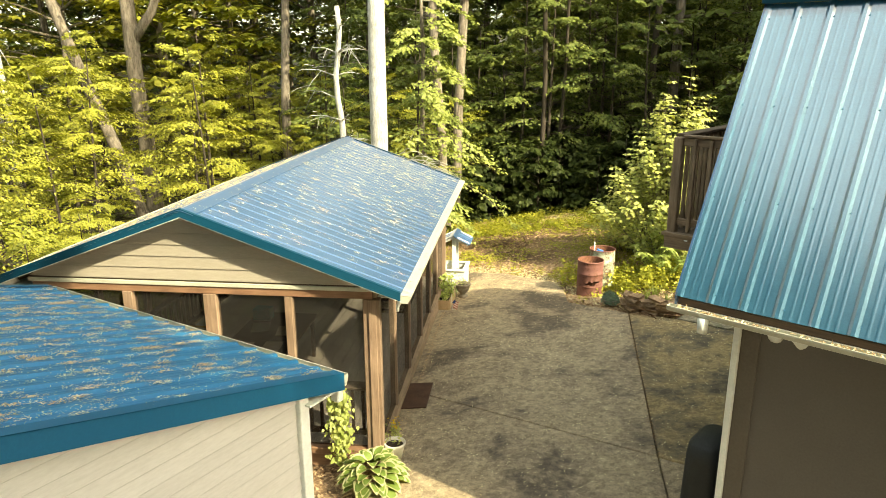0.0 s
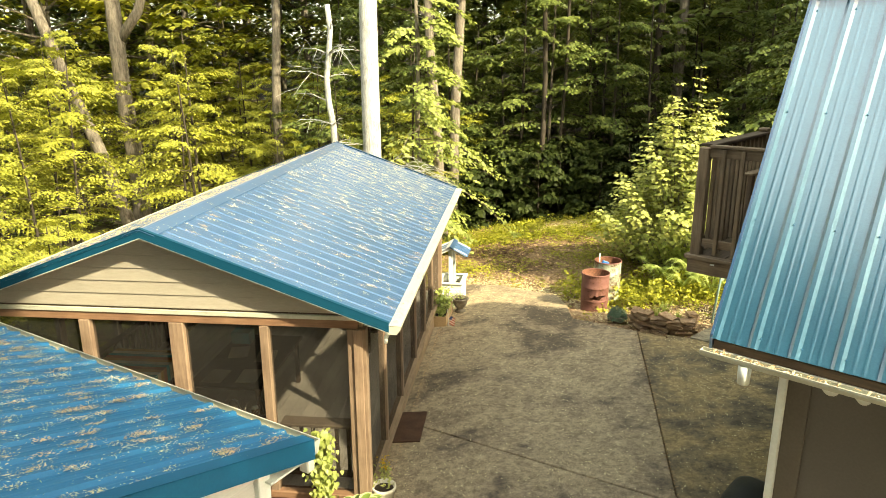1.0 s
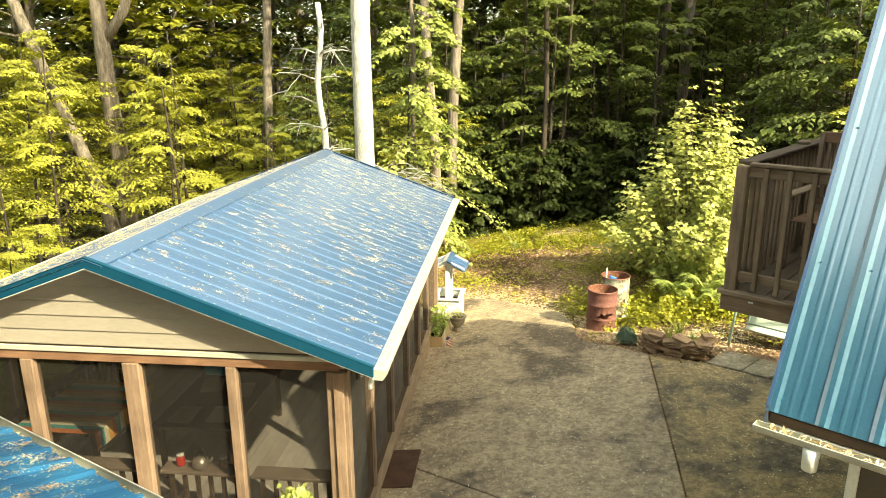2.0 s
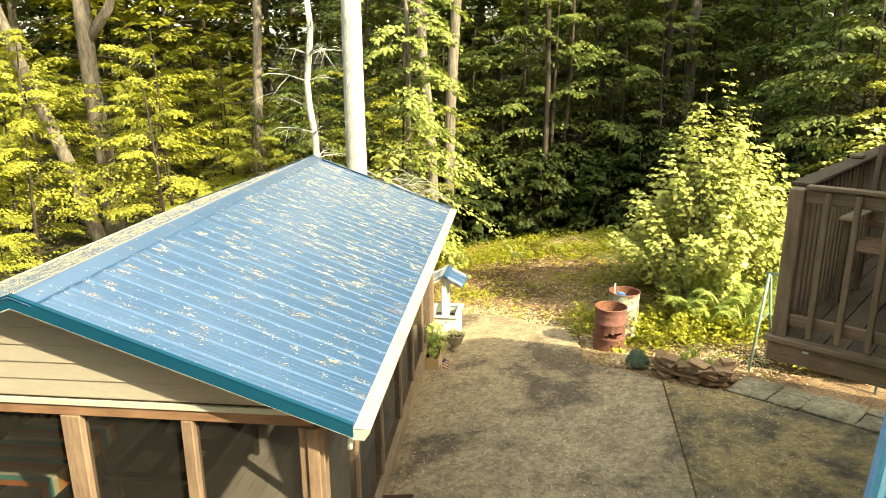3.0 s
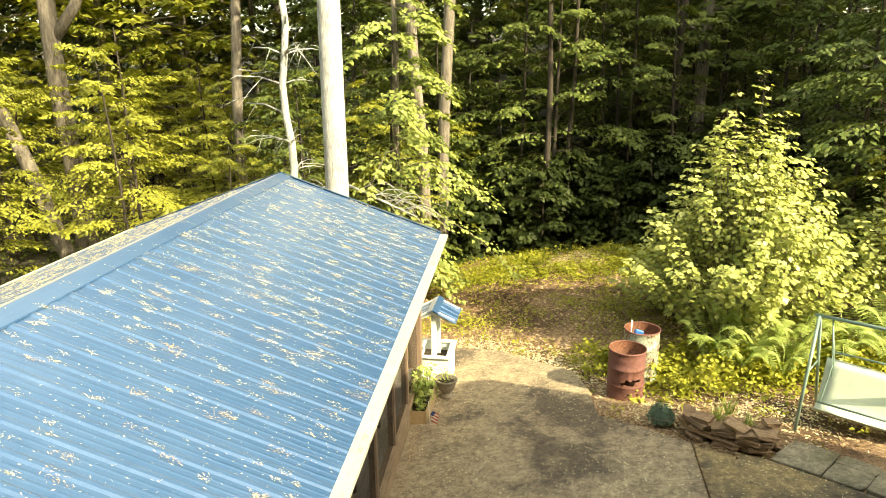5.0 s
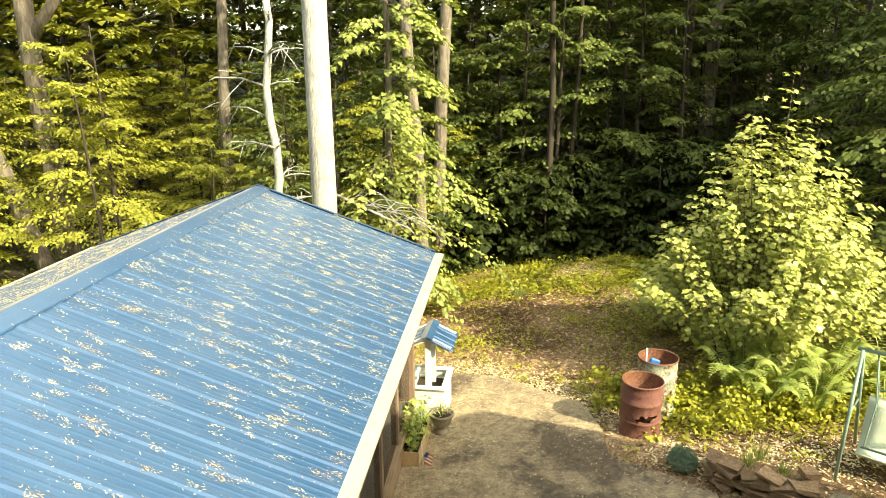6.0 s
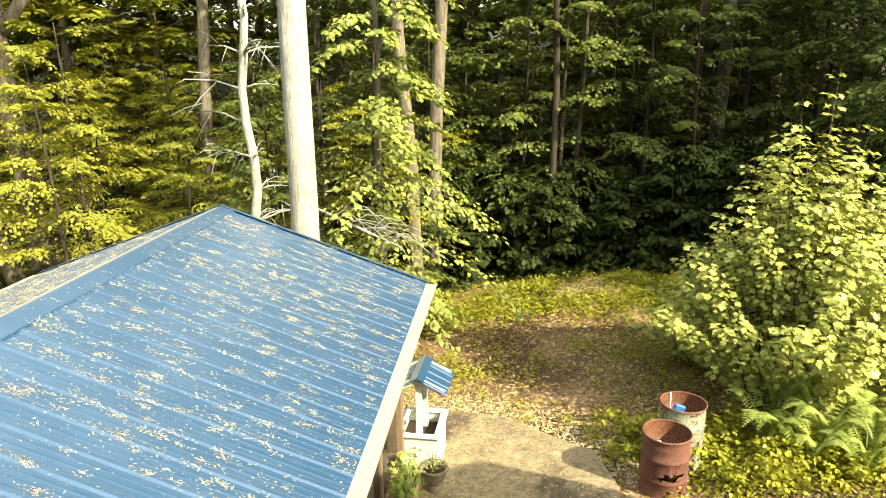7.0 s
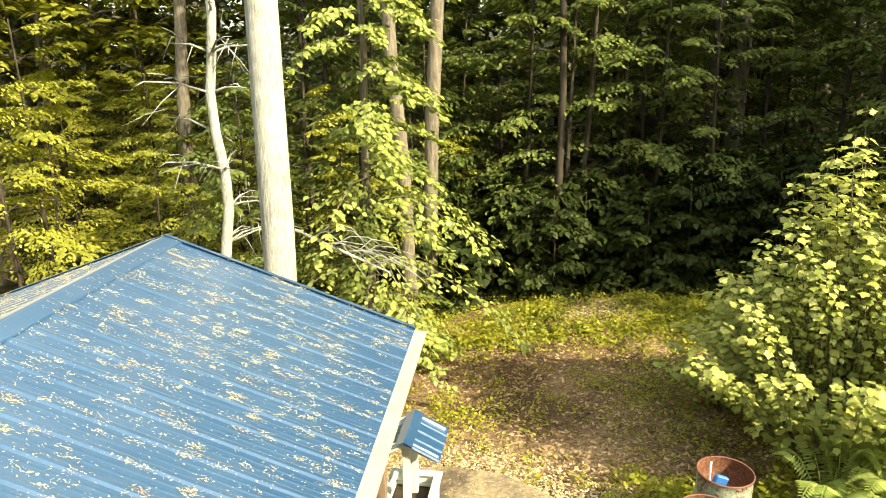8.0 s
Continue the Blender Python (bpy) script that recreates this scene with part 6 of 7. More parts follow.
def urn():
    u = empty("garden_urn", pose(-2.15, 14.5, plane(-2.15, 14.5)), "weathered grey garden urn with trailing twigs", "urn")
    part("body", lathe([(0.0, 0.0), (0.11, 0.0), (0.12, 0.03), (0.075, 0.06), (0.07, 0.09), (0.13, 0.15), (0.16, 0.23), (0.165, 0.28), (0.195, 0.3), (0.195, 0.325), (0.16, 0.325), (0.145, 0.27), (0.0, 0.26)], 24), URN, u, "", True)
    part("soil", lathe([(0.0, 0.285), (0.1, 0.283), (0.146, 0.27)], 18), EARTH, u)
    bm = bmesh.new()
    for k in range(9):
        a = rng.random() * 6.28
        add_tube(bm, [(0.05 * math.cos(a), 0.05 * math.sin(a), 0.27), (0.12 * math.cos(a), 0.12 * math.sin(a), 0.4), (0.2 * math.cos(a), 0.2 * math.sin(a), 0.44)], [0.005, 0.004, 0.002], 5)
    part("stems", bm, BARK, u)
    n = 60
    P = np.stack([rng.normal(0, 0.08, n), rng.normal(0, 0.08, n), 0.3 + 0.12 * rng.random(n)], 1)
    v, f = leaf_arrays(P, rng.normal(0, 0.5, (n, 3)) + np.array([0, 0, 1]), 0.05 + 0 * P[:, 0], OVAL, OVAL_F, rng)
    mesh_part("foliage", fast_mesh("foliage", v, f), LEAF_FERN, u)


urn()


# ---------------------------------------------------------------- hosta, white pot, vine and door mat by the porch corner
def hosta(x, y):
    h = empty("hosta", Matrix.Translation((x, y, float(land(x, y)))), "large hosta with cream-edged green leaves", "hosta")
    green = leafy("hosta_green", (0.11, 0.18, 0.04), (0.2, 0.28, 0.07), 0.2)
    cream = leafy("hosta_cream", (0.4, 0.42, 0.2), (0.56, 0.56, 0.32), 0.2)
    count = 74
    for k in range(count):
        ring = math.sqrt(k / count)
        a = k * 2.4 + rng.normal(0, 0.12)
        L = 0.17 + 0.05 * ring + rng.normal(0, 0.015)
        pitch = 1.0 - 0.75 * ring + rng.normal(0, 0.08)
        d = np.array([math.cos(a), math.sin(a), 0])
        side = np.array([-d[1], d[0], 0])
        base = d * (0.02 + 0.27 * ring) + np.array([0, 0, 0.36 - 0.24 * ring ** 1.6 + rng.normal(0, 0.012)])
        m, rows = 7, []
        for i in range(m):
            u = i / (m - 1)
            c = base + d * L * u * math.cos(pitch * (1 - 0.6 * u)) + np.array([0, 0, L * u * math.sin(pitch) - 0.55 * L * u * u])
            w = 0.36 * L * math.sin(math.pi * (0.1 + 0.9 * u) ** 0.72) + (0.004 if i < m - 1 else 0.0)
            rows.append([c - side * w + np.array([0, 0, 0.22 * w]), c - side * w * 0.68 + np.array([0, 0, 0.06 * w]), c, c + side * w * 0.68 + np.array([0, 0, 0.06 * w]), c + side * w + np.array([0, 0, 0.22 * w])])
        bm = bmesh.new()
        g = [[bm.verts.new(p) for p in r] for r in rows]
        for i in range(m - 1):
            for j in range(4):
                f = bm.faces.new((g[i][j], g[i][j + 1], g[i + 1][j + 1], g[i + 1][j]))
                f.material_index = 1 if j in (0, 3) or i == m - 2 else 0
        part("leaf", bm, [green, cream], h, "", True)
    return h


hosta(-2.62, 6.62)


def white_pot():
    p = empty("flower_pot", pose(-2.45, 7.22, plane(-2.45, 7.22)), "round white flower pot with a straggly plant", "pot")
    part("pot", lathe([(0.0, 0.0), (0.09, 0.0), (0.13, 0.18), (0.145, 0.2), (0.145, 0.23), (0.125, 0.23), (0.115, 0.19), (0.0, 0.18)], 24), POT_WHITE, p, "", True)
    part("soil", lathe([(0.0, 0.2), (0.08, 0.198), (0.116, 0.19)], 16), EARTH, p)
    n = 40
    P = np.stack([rng.normal(0, 0.07, n), rng.normal(0, 0.07, n), 0.21 + 0.14 * rng.random(n)], 1)
    v, f = leaf_arrays(P, rng.normal(0, 0.6, (n, 3)) + np.array([0, 0, 1]), 0.05 + 0 * P[:, 0], OVAL, OVAL_F, rng)
    mesh_part("foliage", fast_mesh("foliage", v, f), LEAF_MAPLE, p)


white_pot()


def vine():
    v0 = empty("climbing_vine", Matrix.Translation((-3.12, 6.98, float(land(-3.12, 6.98)))), "leafy green vine climbing the porch screen", "vine")
    bm = bmesh.new()
    for k in range(5):
        x = rng.normal(0, 0.07)
        add_tube(bm, [(x, 0, 0), (x + 0.03, 0.02, 0.4), (x - 0.04, 0.04, 0.8), (x + rng.normal(0, 0.08), 0.05, 1.15)], [0.008, 0.007, 0.006, 0.003], 5)
    part("stem", bm, BARK, v0)
    n = 620
    P = np.stack([rng.normal(0.02, 0.075, n), rng.normal(-0.03, 0.05, n), 0.12 + 1.02 * rng.random(n) ** 0.8], 1)
    N = rng.normal(0, 0.4, (n, 3)) + np.array([0.2, -0.7, 0.7])
    v, f = leaf_arrays(P, N, 0.055 * (0.6 + 0.7 * rng.random(n)), HEART, HEART_F, rng, np.tile([0.2, -0.3, -0.8], (n, 1)))
    mesh_part("foliage", fast_mesh("foliage", v, f), LEAF_REDBUD, v0)


vine()
YELLOW = leafy("yellow_petal", (0.6, 0.36, 0.01), (0.75, 0.5, 0.02), 0.2)
fl = empty("yellow_flowers", Matrix.Translation((-2.52, 7.62, plane(-2.52, 7.62))), "small yellow flowers beside the porch sill", "flower")
n = 40
P = np.stack([rng.normal(0, 0.05, n), rng.normal(0, 0.07, n), 0.26 + 0.1 * rng.random(n)], 1)
v, f = leaf_arrays(P, rng.normal(0, 0.6, (n, 3)) + np.array([0, 0, 1]), 0.035 + 0 * P[:, 0], OVAL, OVAL_F, rng)
tagged(mesh_part("petals", fast_mesh("petals", v, f), YELLOW, fl), kind="stuff")
P[:, 2] *= 0.6
v, f = leaf_arrays(P, rng.normal(0, 0.6, (n, 3)) + np.array([0, 0, 1]), 0.06 + 0 * P[:, 0], OVAL, OVAL_F, rng)
mesh_part("foliage", fast_mesh("foliage", v, f), LEAF_MAPLE, fl)
bm = bmesh.new()
for k in range(6):
    add_tube(bm, [(0.02 * k - 0.05, 0, 0), (0.02 * k - 0.05, 0.02, 0.3)], [0.005, 0.003], 5)
part("stem", bm, LEAF_MAPLE, fl)


def door_mat():
    m = pose(-2.43, 9.1, plane(-2.43, 9.1) + 0.004, -2.6, -5.1, 1)
    bm = board(-0.2, -0.46, 0, 0.2, 0.46, 0.018, m, 0.006)
    return tagged(part("door_mat", bm, MAT_BROWN, None), "worn dark brown door mat on the concrete", "mat")


door_mat()
edge = part("garden_stone", lathe([(0.0, 0.0), (0.07, 0.0), (0.085, 0.04), (0.06, 0.09), (0.0, 0.1)], 9), URN, None)
edge.location = (-3.02, 6.72, float(land(-3.02, 6.72)) - 0.01)
tagged(edge, "rounded grey garden stone in the mulch bed", "stone")
xy = np.stack([-4.6 + 1.95 * rng.random(900), 6.2 + 0.85 * rng.random(900)], 1)
litter("mulch", "brown bark mulch in the bed before the porch", xy, land(xy[:, 0], xy[:, 1]), 0.07, LITTER_LEAF)


# ---------------------------------------------------------------- covered grill by the house wall
def grill():
    g = empty("covered_grill", MG @ pose(0.1, 1.0, float(plane(1.1, 5.85)), 0, 0, 0), "barbecue grill under a black fabric cover", "grill")
    bm = bmesh.new()
    n = 28
    rings = []
    for z, k in ((0.0, 1.0), (0.3, 0.97), (0.62, 0.93), (0.9, 0.9), (1.03, 0.84), (1.07, 0.62), (1.085, 0.15)):
        row = []
        for i in range(n):
            a = 2 * math.pi * i / n
            q = 1 / max(abs(math.cos(a)) ** 4 + abs(math.sin(a)) ** 4, 1e-6) ** 0.25
            w = 1 + (0.05 * math.sin(7 * a + 1.3) + 0.03 * math.sin(13 * a)) * (1 - z / 1.2)
            row.append(bm.verts.new((0.2 * k * q * w * math.cos(a), 0.36 * k * q * w * math.sin(a), z * 0.94)))
        rings.append(row)
    for a, b in zip(rings, rings[1:]):
        for i in range(n):
            bm.faces.new((a[i], a[(i + 1) % n], b[(i + 1) % n], b[i]))
    bm.faces.new(rings[-1])
    part("cover", bm, BLACK_COVER, g, "", True)


grill()


# ---------------------------------------------------------------- stone planter wall, paving and small shrub
STONES = []
for k in range(5):
    bm = bmesh.new()
    bmesh.ops.create_cube(bm, size=1.0)
    bmesh.ops.subdivide_edges(bm, edges=bm.edges[:], cuts=1)
    for v in bm.verts:
        q = noise.noise_vector(v.co * 2.3 + Vector((k * 7.1, 0, 0)))
        v.co += Vector((q.x * 0.22, q.y * 0.22, q.z * 0.12))
    me = bpy.data.meshes.new("stone")
    bm.to_mesh(me)
    bm.free()
    me.materials.append(STONE)
    STONES.append(me)


def stone_wall():
    w = empty("stone_planter", Matrix(), "low dry-stacked planter wall of brown flat stones", "planter wall")
    line = [(1.36, 13.12), (1.42, 12.88), (1.6, 12.74), (1.75, 12.62), (2.05, 12.42), (2.22, 12.42), (2.36, 12.62)]
    k = 0
    for layer in range(5):
        for (xa, ya), (xb, yb) in zip(line, line[1:]):
            L = math.hypot(xb - xa, yb - ya)
            m = max(1, round(L / 0.2))
            for i in range(m):
                if layer == 4 and rng.random() < 0.45:
                    continue
                u = (i + 0.5 + rng.normal(0, 0.12)) / m
                x, y = xa + (xb - xa) * u, ya + (yb - ya) * u
                st = new("stone", STONES[k % 5])
                st.parent = w
                ang = math.atan2(yb - ya, xb - xa) + rng.normal(0, 0.25)
                sc = (0.17 + 0.16 * rng.random(), 0.15 + 0.08 * rng.random(), 0.045 + 0.035 * rng.random())
                st.matrix_local = Matrix.LocRotScale((x + rng.normal(0, 0.02), y + 0.02 + rng.normal(0, 0.02), plane(x, y) + 0.03 + layer * 0.068 + rng.normal(0, 0.01)), Euler((rng.normal(0, 0.1), rng.normal(0, 0.1), ang + rng.normal(0, 0.3))), sc)
                k += 1
    bm = bmesh.new()
    vs = [bm.verts.new((x, y, plane(x, y) + 0.2)) for x, y in ((1.36, 13.2), (1.45, 13.05), (1.6, 12.88), (2.05, 12.55), (2.28, 12.66), (2.3, 12.85), (1.6, 13.25))]
    f = bm.faces.new(vs)
    r = bmesh.ops.extrude_face_region(bm, geom=[f])
    bmesh.ops.translate(bm, verts=[e for e in r["geom"] if isinstance(e, bmesh.types.BMVert)], vec=(0, 0, -0.4))
    bmesh.ops.recalc_face_normals(bm, faces=bm.faces[:])
    part("soil", bm, SOIL, w, "dry soil behind the stones")
    return w


stone_wall()


def paving():
    p = empty("garden_path", Matrix(), "strip of worn grey paving stones beside the slab", "paving", kind="structure")
    e, v = Vector((0.715, -0.699)), Vector((0.699, 0.715))
    o = Vector((2.2, 12.25))
    s = 0.0
    for L in (0.62, 0.48, 0.7, 0.4, 0.66, 0.55):
        cut = 0.3 + 0.1 * rng.random()
        rows = ((0.0, 0.64),) if L > 0.6 else ((0.0, cut), (cut + 0.016, 0.6))
        for w0, w1 in rows:
            poly = []
            for a, b in ((s, w0), (s + L * 0.5, w0 - 0.01), (s + L - 0.02, w0), (s + L - 0.01, (w0 + w1) / 2), (s + L - 0.03, w1), (s + L * 0.45, w1 + 0.02), (s + 0.02, w1), (s - 0.005, (w0 + w1) / 2)):
                q = o + e * (a + rng.normal(0, 0.012)) + v * (b + rng.normal(0, 0.012))
                poly.append((q.x, q.y))
            bm = bmesh.new()
            up = 0.012 + 0.02 * rng.random()
            top = [bm.verts.new((x, y, plane(x, y) + up)) for x, y in poly]
            f = bm.faces.new(top)
            r = bmesh.ops.extrude_face_region(bm, geom=[f])
            bmesh.ops.translate(bm, verts=[g for g in r["geom"] if isinstance(g, bmesh.types.BMVert)], vec=(0, 0, -0.12))
            bmesh.ops.recalc_face_normals(bm, faces=bm.faces[:])
            bmesh.ops.bevel(bm, geom=bm.edges[:], offset=0.01, segments=1, affect="EDGES")
            part("paving_stone", bm, OLD_PAVING, p)
        s += L


paving()
NEEDLE = leafy("blue_green_needle", (0.05, 0.1, 0.065), (0.14, 0.22, 0.14), 0.15)


def shrublet(t):
    part("bowl", lathe([(0.0, 0.0), (0.12, 0.0), (0.17, 0.09), (0.185, 0.11), (0.165, 0.11), (0.0, 0.09)], 20), URN, t, "shallow grey bowl", True)


tuft("dwarf_shrub", "dwarf blue-green shrub in a shallow grey bowl", pose(1.07, 13.3, plane(1.07, 13.3) + 0.03), 2400, 0.03, 0.18, NEEDLE, (DIAMOND, DIAMOND_F), 0.3, 1.0, "shrub", shrublet)
for x, y, n, h in ((1.75, 13.0, 60, 0.42), (2.1, 12.8, 40, 0.35), (1.95, 13.15, 50, 0.5)):
    h = h * 0.7
    P = np.stack([rng.normal(0, 0.04, n), rng.normal(0, 0.04, n), np.zeros(n)], 1)
    g0 = empty("grass_tuft", Matrix.Translation((x, y, plane(x, y) + 0.19)), "tuft of green grass in the stone planter", "grass")
    v, f = leaf_arrays(P, np.array([0, 0, 1]) + rng.normal(0, 0.25, (n, 3)), h * (0.6 + 0.7 * rng.random(n)), GRASS, GRASS_F, rng)
    tagged(mesh_part("foliage", fast_mesh("foliage", v, f), LEAF_FERN, g0), kind="stuff")


# ---------------------------------------------------------------- garden swing with a sling seat
def swing():
    s = empty("garden_swing", pose(3.07, 13.37, 0, 0, 0, -36), "pale green metal garden swing with a mesh sling seat", "swing")
    TOP, L = 1.75, 1.75
    g = float(plane(3.4, 13.2))
    for x in (0.0, L):
        part("leg", tube([(x, -0.5, g - 0.05), (x, -0.02, TOP)], 0.022, 10), GREEN_METAL, s, "", True)
        part("leg", tube([(x, 0.55, g - 0.05), (x, 0.02, TOP)], 0.022, 10), GREEN_METAL, s, "", True)
        part("brace", tube([(x, -0.22, TOP - 0.75), (x, 0.22, TOP - 0.75)], 0.013, 8), GREEN_METAL, s, "", True)
    part("top_bar", tube([(-0.06, 0, TOP), (L + 0.06, 0, TOP)], 0.024, 10), GREEN_METAL, s, "pale green top bar", True)
    for x in (0.16, L - 0.16):
        part("hanger", tube([(x, 0, TOP), (x + 0.04, 0.2, TOP - 0.75), (x + 0.04, -0.25, TOP - 1.12)], 0.01, 6), GREEN_METAL, s, "", True)
        part("hanger", tube([(x, 0, TOP), (x + 0.04, 0.28, TOP - 0.7), (x + 0.04, 0.2, TOP - 1.15)], 0.01, 6), GREEN_METAL, s, "", True)
    bm = bmesh.new()
    rows = []
    for u in np.linspace(0, 1, 12):
        y = -0.28 + 0.62 * u
        z = TOP - 1.22 - 0.1 * math.sin(math.pi * min(1, u * 1.5)) + max(0, u - 0.6) * 1.3
        rows.append([bm.verts.new((0.1 + (L - 0.2) * k / 8, y, z - 0.02 * math.sin(math.pi * k / 8))) for k in range(9)])
    for a, b in zip(rows, rows[1:]):
        for k in range(8):
            bm.faces.new((a[k], a[k + 1], b[k + 1], b[k]))
    thicken(bm, 0.008)
    seat = part("sling_seat", bm, MESH_CLOTH, s, "pale green mesh sling seat", True)
    for y, z in ((-0.28, TOP - 1.12), (0.34, TOP - 0.6)):
        part("seat_bar", tube([(0.17, y, z), (L - 0.17, y, z)], 0.014, 8), GREEN_METAL, seat, "", True)


swing()


# ---------------------------------------------------------------- inside the porch
def table(x0, y0, x1, y1, cloth):
    t = empty("dining_table", Matrix.Translation((x0, y0, FLOOR - 0.01)), "dark wooden table inside the screened porch", "table")
    part("tabletop", board(0, 0, 0.71, x1 - x0, y1 - y0, 0.75, None, 0.01), DARK_WOOD, t)
    for a in (0.06, x1 - x0 - 0.12):
        for b in (0.06, y1 - y0 - 0.12):
            part("leg", board(a, b, 0, a + 0.06, b + 0.06, 0.71, None, 0.005), DARK_WOOD, t)
    if cloth:
        c = empty("tablecloth", Matrix.Translation((x0, y0, FLOOR + 0.745)), "woven tablecloth in orange, teal and cream stripes", "tablecloth")
        cols = [((0.36, 0.1, 0.03), (0.45, 0.15, 0.05)), ((0.03, 0.2, 0.2), (0.05, 0.28, 0.26)), ((0.45, 0.4, 0.28), (0.55, 0.5, 0.36)), ((0.4, 0.22, 0.04), (0.5, 0.28, 0.06))]
        ms = [plain("cloth_stripe", a, b, 0.85, 0, 5, 120, 0.2) for a, b in cols]
        n = 16
        w = (y1 - y0 + 0.1) / n
        for i in range(n):
            bm = bmesh.new()
            box(bm, -0.03, -0.05 + i * w, 0, x1 - x0 + 0.03, -0.05 + (i + 1) * w, 0.006)
            box(bm, x1 - x0 + 0.03, -0.05 + i * w, -0.22, x1 - x0 + 0.036, -0.05 + (i + 1) * w, 0.006)
            part("stripe", bm, ms[i % 4], c)
    return t


table(-5.3, 8.2, -4.25, 10.0, False)
table(-6.85, 8.0, -5.85, 9.2, True)
MATS = plain("woven_placemat", (0.3, 0.25, 0.18), (0.42, 0.36, 0.27), 0.85, 0, 6, 120, 0.3)
for k, (x, y) in enumerate(((-5.0, 8.5), (-4.55, 8.55), (-4.55, 9.2), (-5.0, 9.3))):
    ob = part("placemat", board(-0.2, -0.14, 0, 0.2, 0.14, 0.006, None, 0.002), MATS, None)
    ob.matrix_world = pose(x, y, FLOOR + 0.742, 0, 0, 90 + 5 * k)
    tagged(ob, "pale woven placemat on the porch table", "placemat", "placemats on the table")


def jar(x, y, mat_, label):
    j = empty("jar", pose(x, y, 1.0), label, "jar", "jars on the ledge")
    part("glass", lathe([(0.0, 0.0), (0.04, 0.0), (0.045, 0.01), (0.045, 0.09), (0.036, 0.105), (0.036, 0.11), (0.0, 0.11)], 16), mat_, j, "", True)
    part("lid", lathe([(0.0, 0.13), (0.036, 0.13), (0.038, 0.112), (0.0, 0.112)], 16), GUTTER, j, "pale jar lid", True)


RED_GLASS = plain("red_glass", (0.3, 0.02, 0.015), (0.42, 0.04, 0.03), 0.15, 0, 4, 40, 0)
AMBER = plain("amber_glass", (0.14, 0.07, 0.025), (0.22, 0.12, 0.05), 0.15, 0, 4, 40, 0)
jar(-4.46, 7.33, RED_GLASS, "small red glass jar on the porch ledge")
jar(-3.99, 7.33, AMBER, "small amber glass jar on the porch ledge")


def kettle():
    k = empty("kettle", pose(-4.24, 7.32, 1.0, 0, 0, 0), "dull metal kettle on the porch ledge", "kettle")
    STEEL = plain("dull_steel", (0.25, 0.22, 0.18), (0.4, 0.36, 0.3), 0.35, 0.7, 6, 60, 0.1)
    part("body", lathe([(0.0, 0.0), (0.075, 0.0), (0.088, 0.03), (0.08, 0.08), (0.05, 0.115), (0.0, 0.125)], 20), STEEL, k, "", True)
    part("spout", tube([(0.07, 0, 0.05), (0.12, 0, 0.08), (0.14, 0, 0.12)], [0.018, 0.014, 0.01], 8), STEEL, k, "", True)
    part("handle", tube([(-0.06, 0, 0.1), (-0.05, 0, 0.19), (0, 0, 0.22), (0.05, 0, 0.19), (0.06, 0, 0.1)], 0.007, 6), BLACK_COVER, k, "dark arched handle", True)


kettle()


def porch_bench():
    b = empty("porch_bench", pose(-3.2, 11.9, FLOOR - 0.01, 0, 0, -90), "dark cushioned bench inside the screened porch", "bench")
    for x in (-0.75, 0.75):
        part("leg", board(x - 0.03, -0.3, 0, x + 0.03, -0.24, 0.6, None, 0.004), DARK_WOOD, b)
        part("leg", board(x - 0.03, 0.24, 0, x + 0.03, 0.3, 0.95, None, 0.004), DARK_WOOD, b)
        part("armrest", board(x - 0.05, -0.32, 0.6, x + 0.05, 0.3, 0.63, None, 0.006), DARK_WOOD, b)
    part("seat", board(-0.74, -0.3, 0.36, 0.74, 0.28, 0.42, None, 0.01), DARK_WOOD, b)
    part("cushion", board(-0.7, -0.28, 0.42, 0.7, 0.22, 0.52, None, 0.03), MATS, b, "pale tan seat cushion")
    part("backrest", board(-0.74, 0.26, 0.5, 0.74, 0.3, 0.95, None, 0.01), DARK_WOOD, b)


porch_bench()
crate = part("storage_box", board(-0.18, -0.14, 0, 0.18, 0.14, 0.34, None, 0.012), plain("teal_plastic", (0.02, 0.2, 0.24), (0.04, 0.3, 0.34), 0.4, 0, 6, 60, 0.05), None)
crate.scale = (0.8, 0.8, 0.55)
crate.location = (-5.1, 9.7, FLOOR + 0.742)
tagged(crate, "teal plastic box on the porch table", "box")


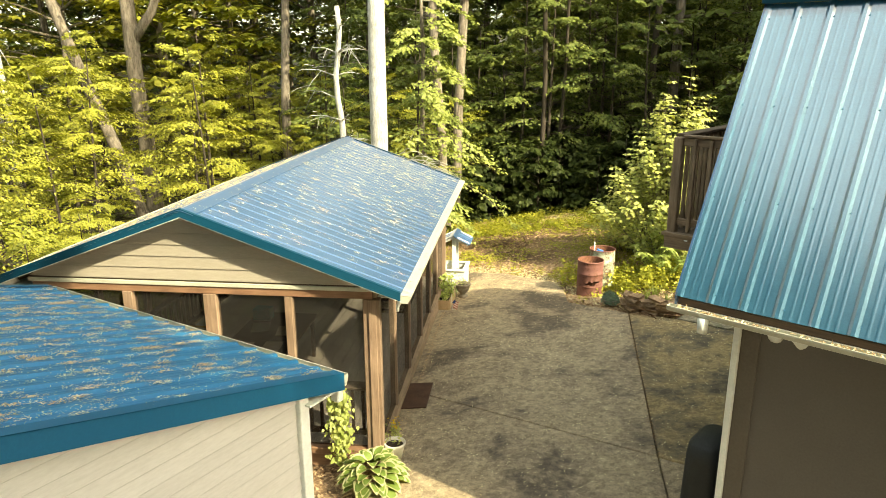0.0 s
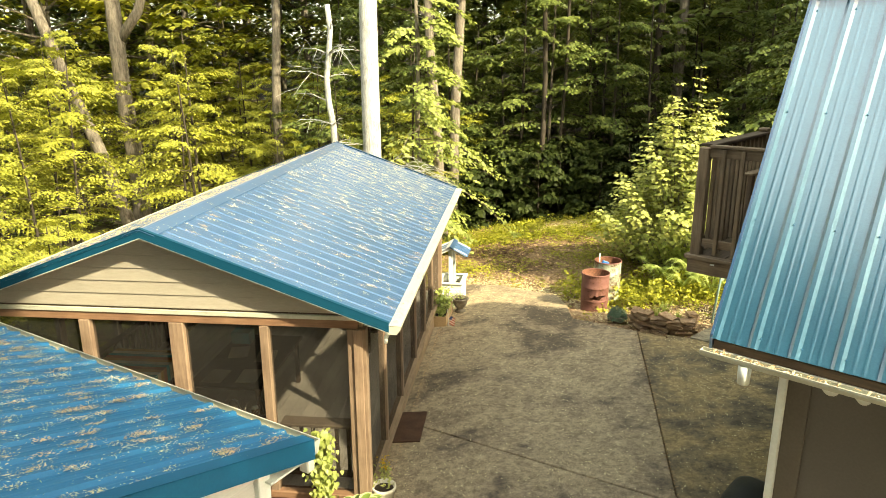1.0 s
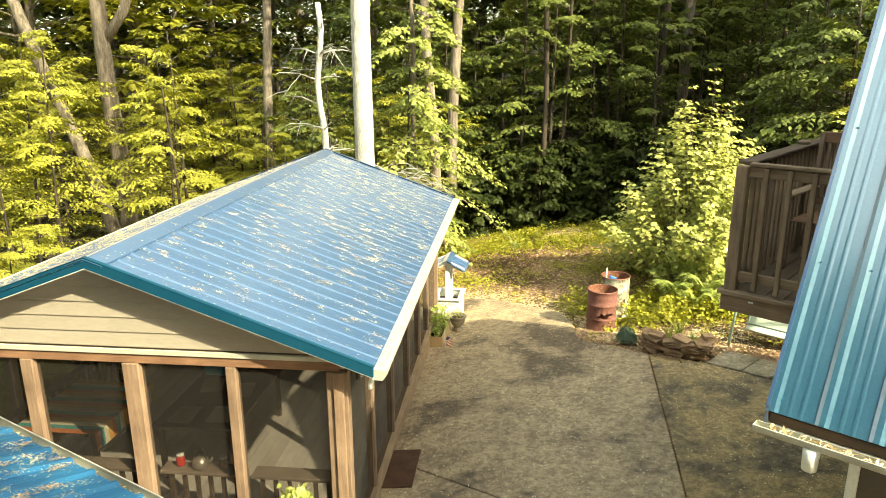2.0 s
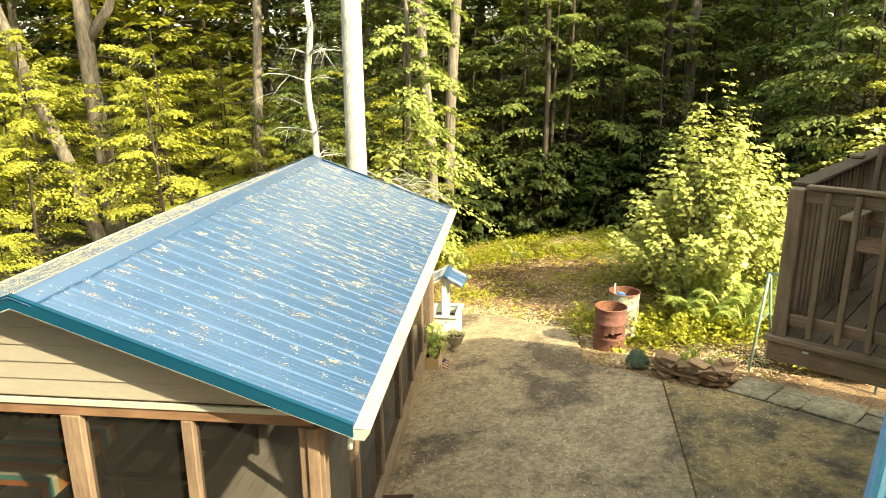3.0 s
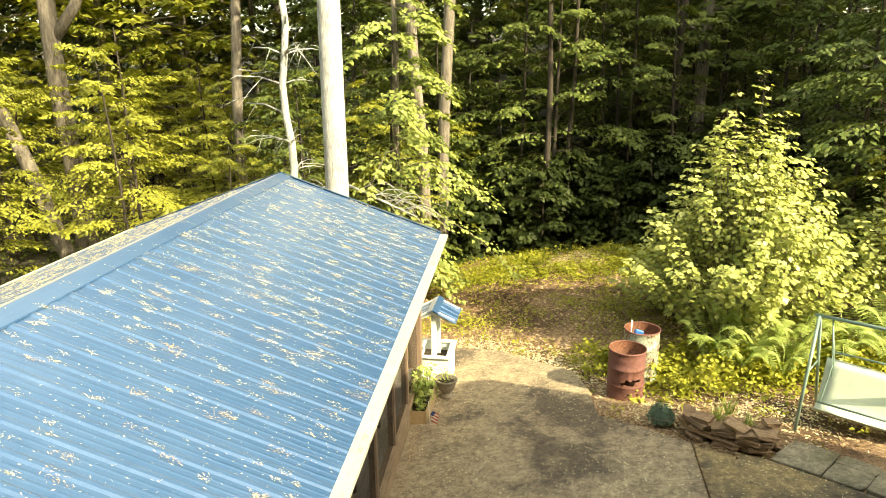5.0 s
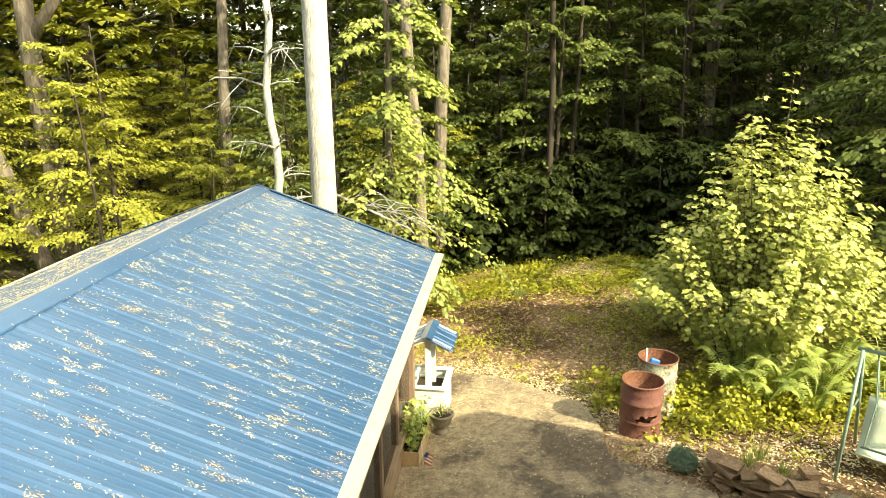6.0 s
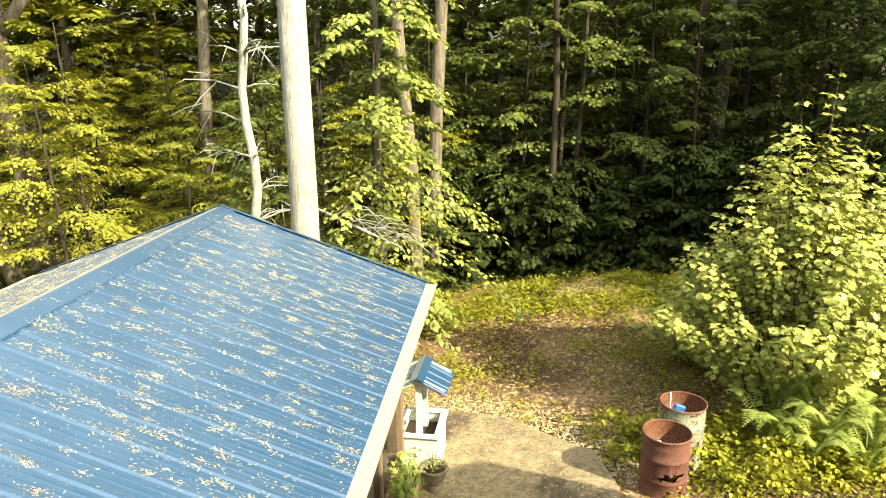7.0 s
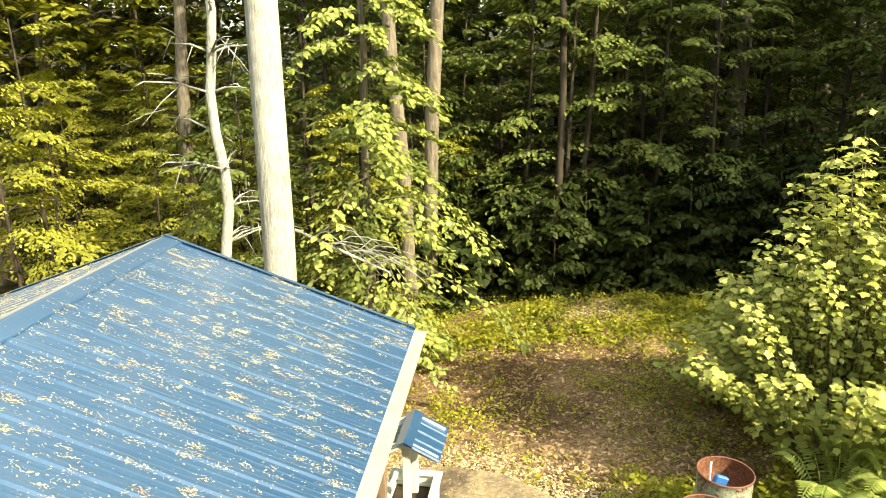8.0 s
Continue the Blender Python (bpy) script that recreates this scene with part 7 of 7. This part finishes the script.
# ---------------------------------------------------------------- blossom litter on the roofs and in the gutters
def roof_litter(name, label, o, x, y, lx, ly, clumps, per, size, material, m=None, loose=0, flat=0.3, clump_r=0.06, dens=None):
    """Fallen blossom lying on a roof plane, in clumps and singly, drawn out along the ribs."""
    x, y, o = Vector(x).normalized(), Vector(y).normalized(), Vector(o)
    if m:
        o, x, y = m @ o, m.to_3x3() @ x, m.to_3x3() @ y
    z = np.array(x.cross(y))
    x, y, o = np.array(x), np.array(y), np.array(o)
    cx, cy = lx * rng.random(clumps), ly * rng.random(clumps)
    if dens is not None:
        k = rng.random(clumps) < dens(cx, cy)
        cx, cy = cx[k], cy[k]
    n = rng.poisson(per, len(cx)) + 2
    A = np.repeat(cx, n) + rng.normal(0, clump_r * 0.45, n.sum())
    B = np.repeat(cy, n) + rng.normal(0, clump_r * 1.1, n.sum())
    A, B = np.append(A, lx * rng.random(loose)), np.append(B, ly * rng.random(loose))
    k = (A > 0.02) & (A < lx - 0.02) & (B > 0.02) & (B < ly - 0.02)
    A, B = A[k], B[k]
    h = 0.008 + 0.016 * rng.random(len(A))
    P = o + A[:, None] * x + B[:, None] * y + h[:, None] * z
    N = z[None] + rng.normal(0, flat, (len(P), 3))
    v, f = leaf_arrays(P, N, size * (0.5 + rng.random(len(P))), FLAKE * np.array([1.3, 0.75, 1.0]), DIAMOND_F, rng, np.tile(y, (len(P), 1)))
    ob = mesh_part(name, fast_mesh(name, v, f), material, None)
    return tagged(ob, label, "litter", kind="stuff")


RUN, RISE = EAVE_X - RIDGE_X, RIDGE_Z - EAVE_Z
PSL = math.hypot(RUN, RISE)
roof_litter("blossom_litter", "tan fallen blossom in clumps on the shed roof", (0, 0, 2.743), (0, 1, 0), (-1, 0, 0.278), 4.05, 2.6, 230, 95, 0.0125, LITTER, MS, 300, 0.6, 0.036)
roof_litter("blossom_litter", "pale fallen blossom on the shed roof", (0, 0, 2.743), (0, 1, 0), (-1, 0, 0.278), 4.05, 2.6, 520, 30, 0.011, LITTER_PALE, MS, 2000, 0.5, 0.03)
roof_litter("blossom_litter", "pale fallen blossom in drifts on the porch roof", (EAVE_X, Y0, EAVE_Z), (0, 1, 0), (-RUN, 0, RISE), Y1 - Y0, PSL, 620, 22, 0.0135, LITTER_PALE, None, 2600, 0.5, 0.028, lambda a, b: 0.2 + 0.8 * np.clip(a / 6, 0, 1))
roof_litter("blossom_litter", "tan fallen blossom on the porch roof", (EAVE_X, Y0, EAVE_Z), (0, 1, 0), (-RUN, 0, RISE), Y1 - Y0, PSL, 110, 44, 0.013, LITTER, None, 300, 0.5, 0.04)
roof_litter("blossom_litter", "pale fallen blossom on the far porch slope", (LEFT_X, Y1, EAVE_Z), (0, -1, 0), (RUN, 0, RISE), Y1 - Y0, PSL, 700, 16, 0.015, LITTER_PALE, None, 1500, 0.5, 0.035)
roof_litter("blossom_litter", "fine pale chaff dusted over the far porch roof", (EAVE_X, Y0 + 3.2, EAVE_Z), (0, 1, 0), (-RUN, 0, RISE), Y1 - Y0 - 3.2, PSL, 260, 14, 0.0125, LITTER_PALE, None, 2200, 0.4, 0.04)
roof_litter("gutter_litter", "dry leaves and blossom lying in the house gutter", (0, -0.07, G_Z0 - 0.098), (1, 0, 0), (0, 1, 0), 6.0, 0.075, 220, 9, 0.035, LITTER, MG, 200, 0.6, 0.06)
roof_litter("gutter_litter", "pale blossom lying in the porch gutter", (EAVE_X - 0.01, Y1, EAVE_Z - 0.014), (0, -1, 0), (1, 0, 0), Y1 - Y0, 0.13, 150, 7, 0.02, LITTER_PALE, None, 200, 0.5, 0.06)
roof_litter("gutter_litter", "pale blossom lying in the shed gutter", (-0.01, 4.05, 2.69), (0, -1, 0), (1, 0, 0), 4.05, 0.1, 50, 6, 0.03, LITTER_PALE, MS, 80, 0.5, 0.06)
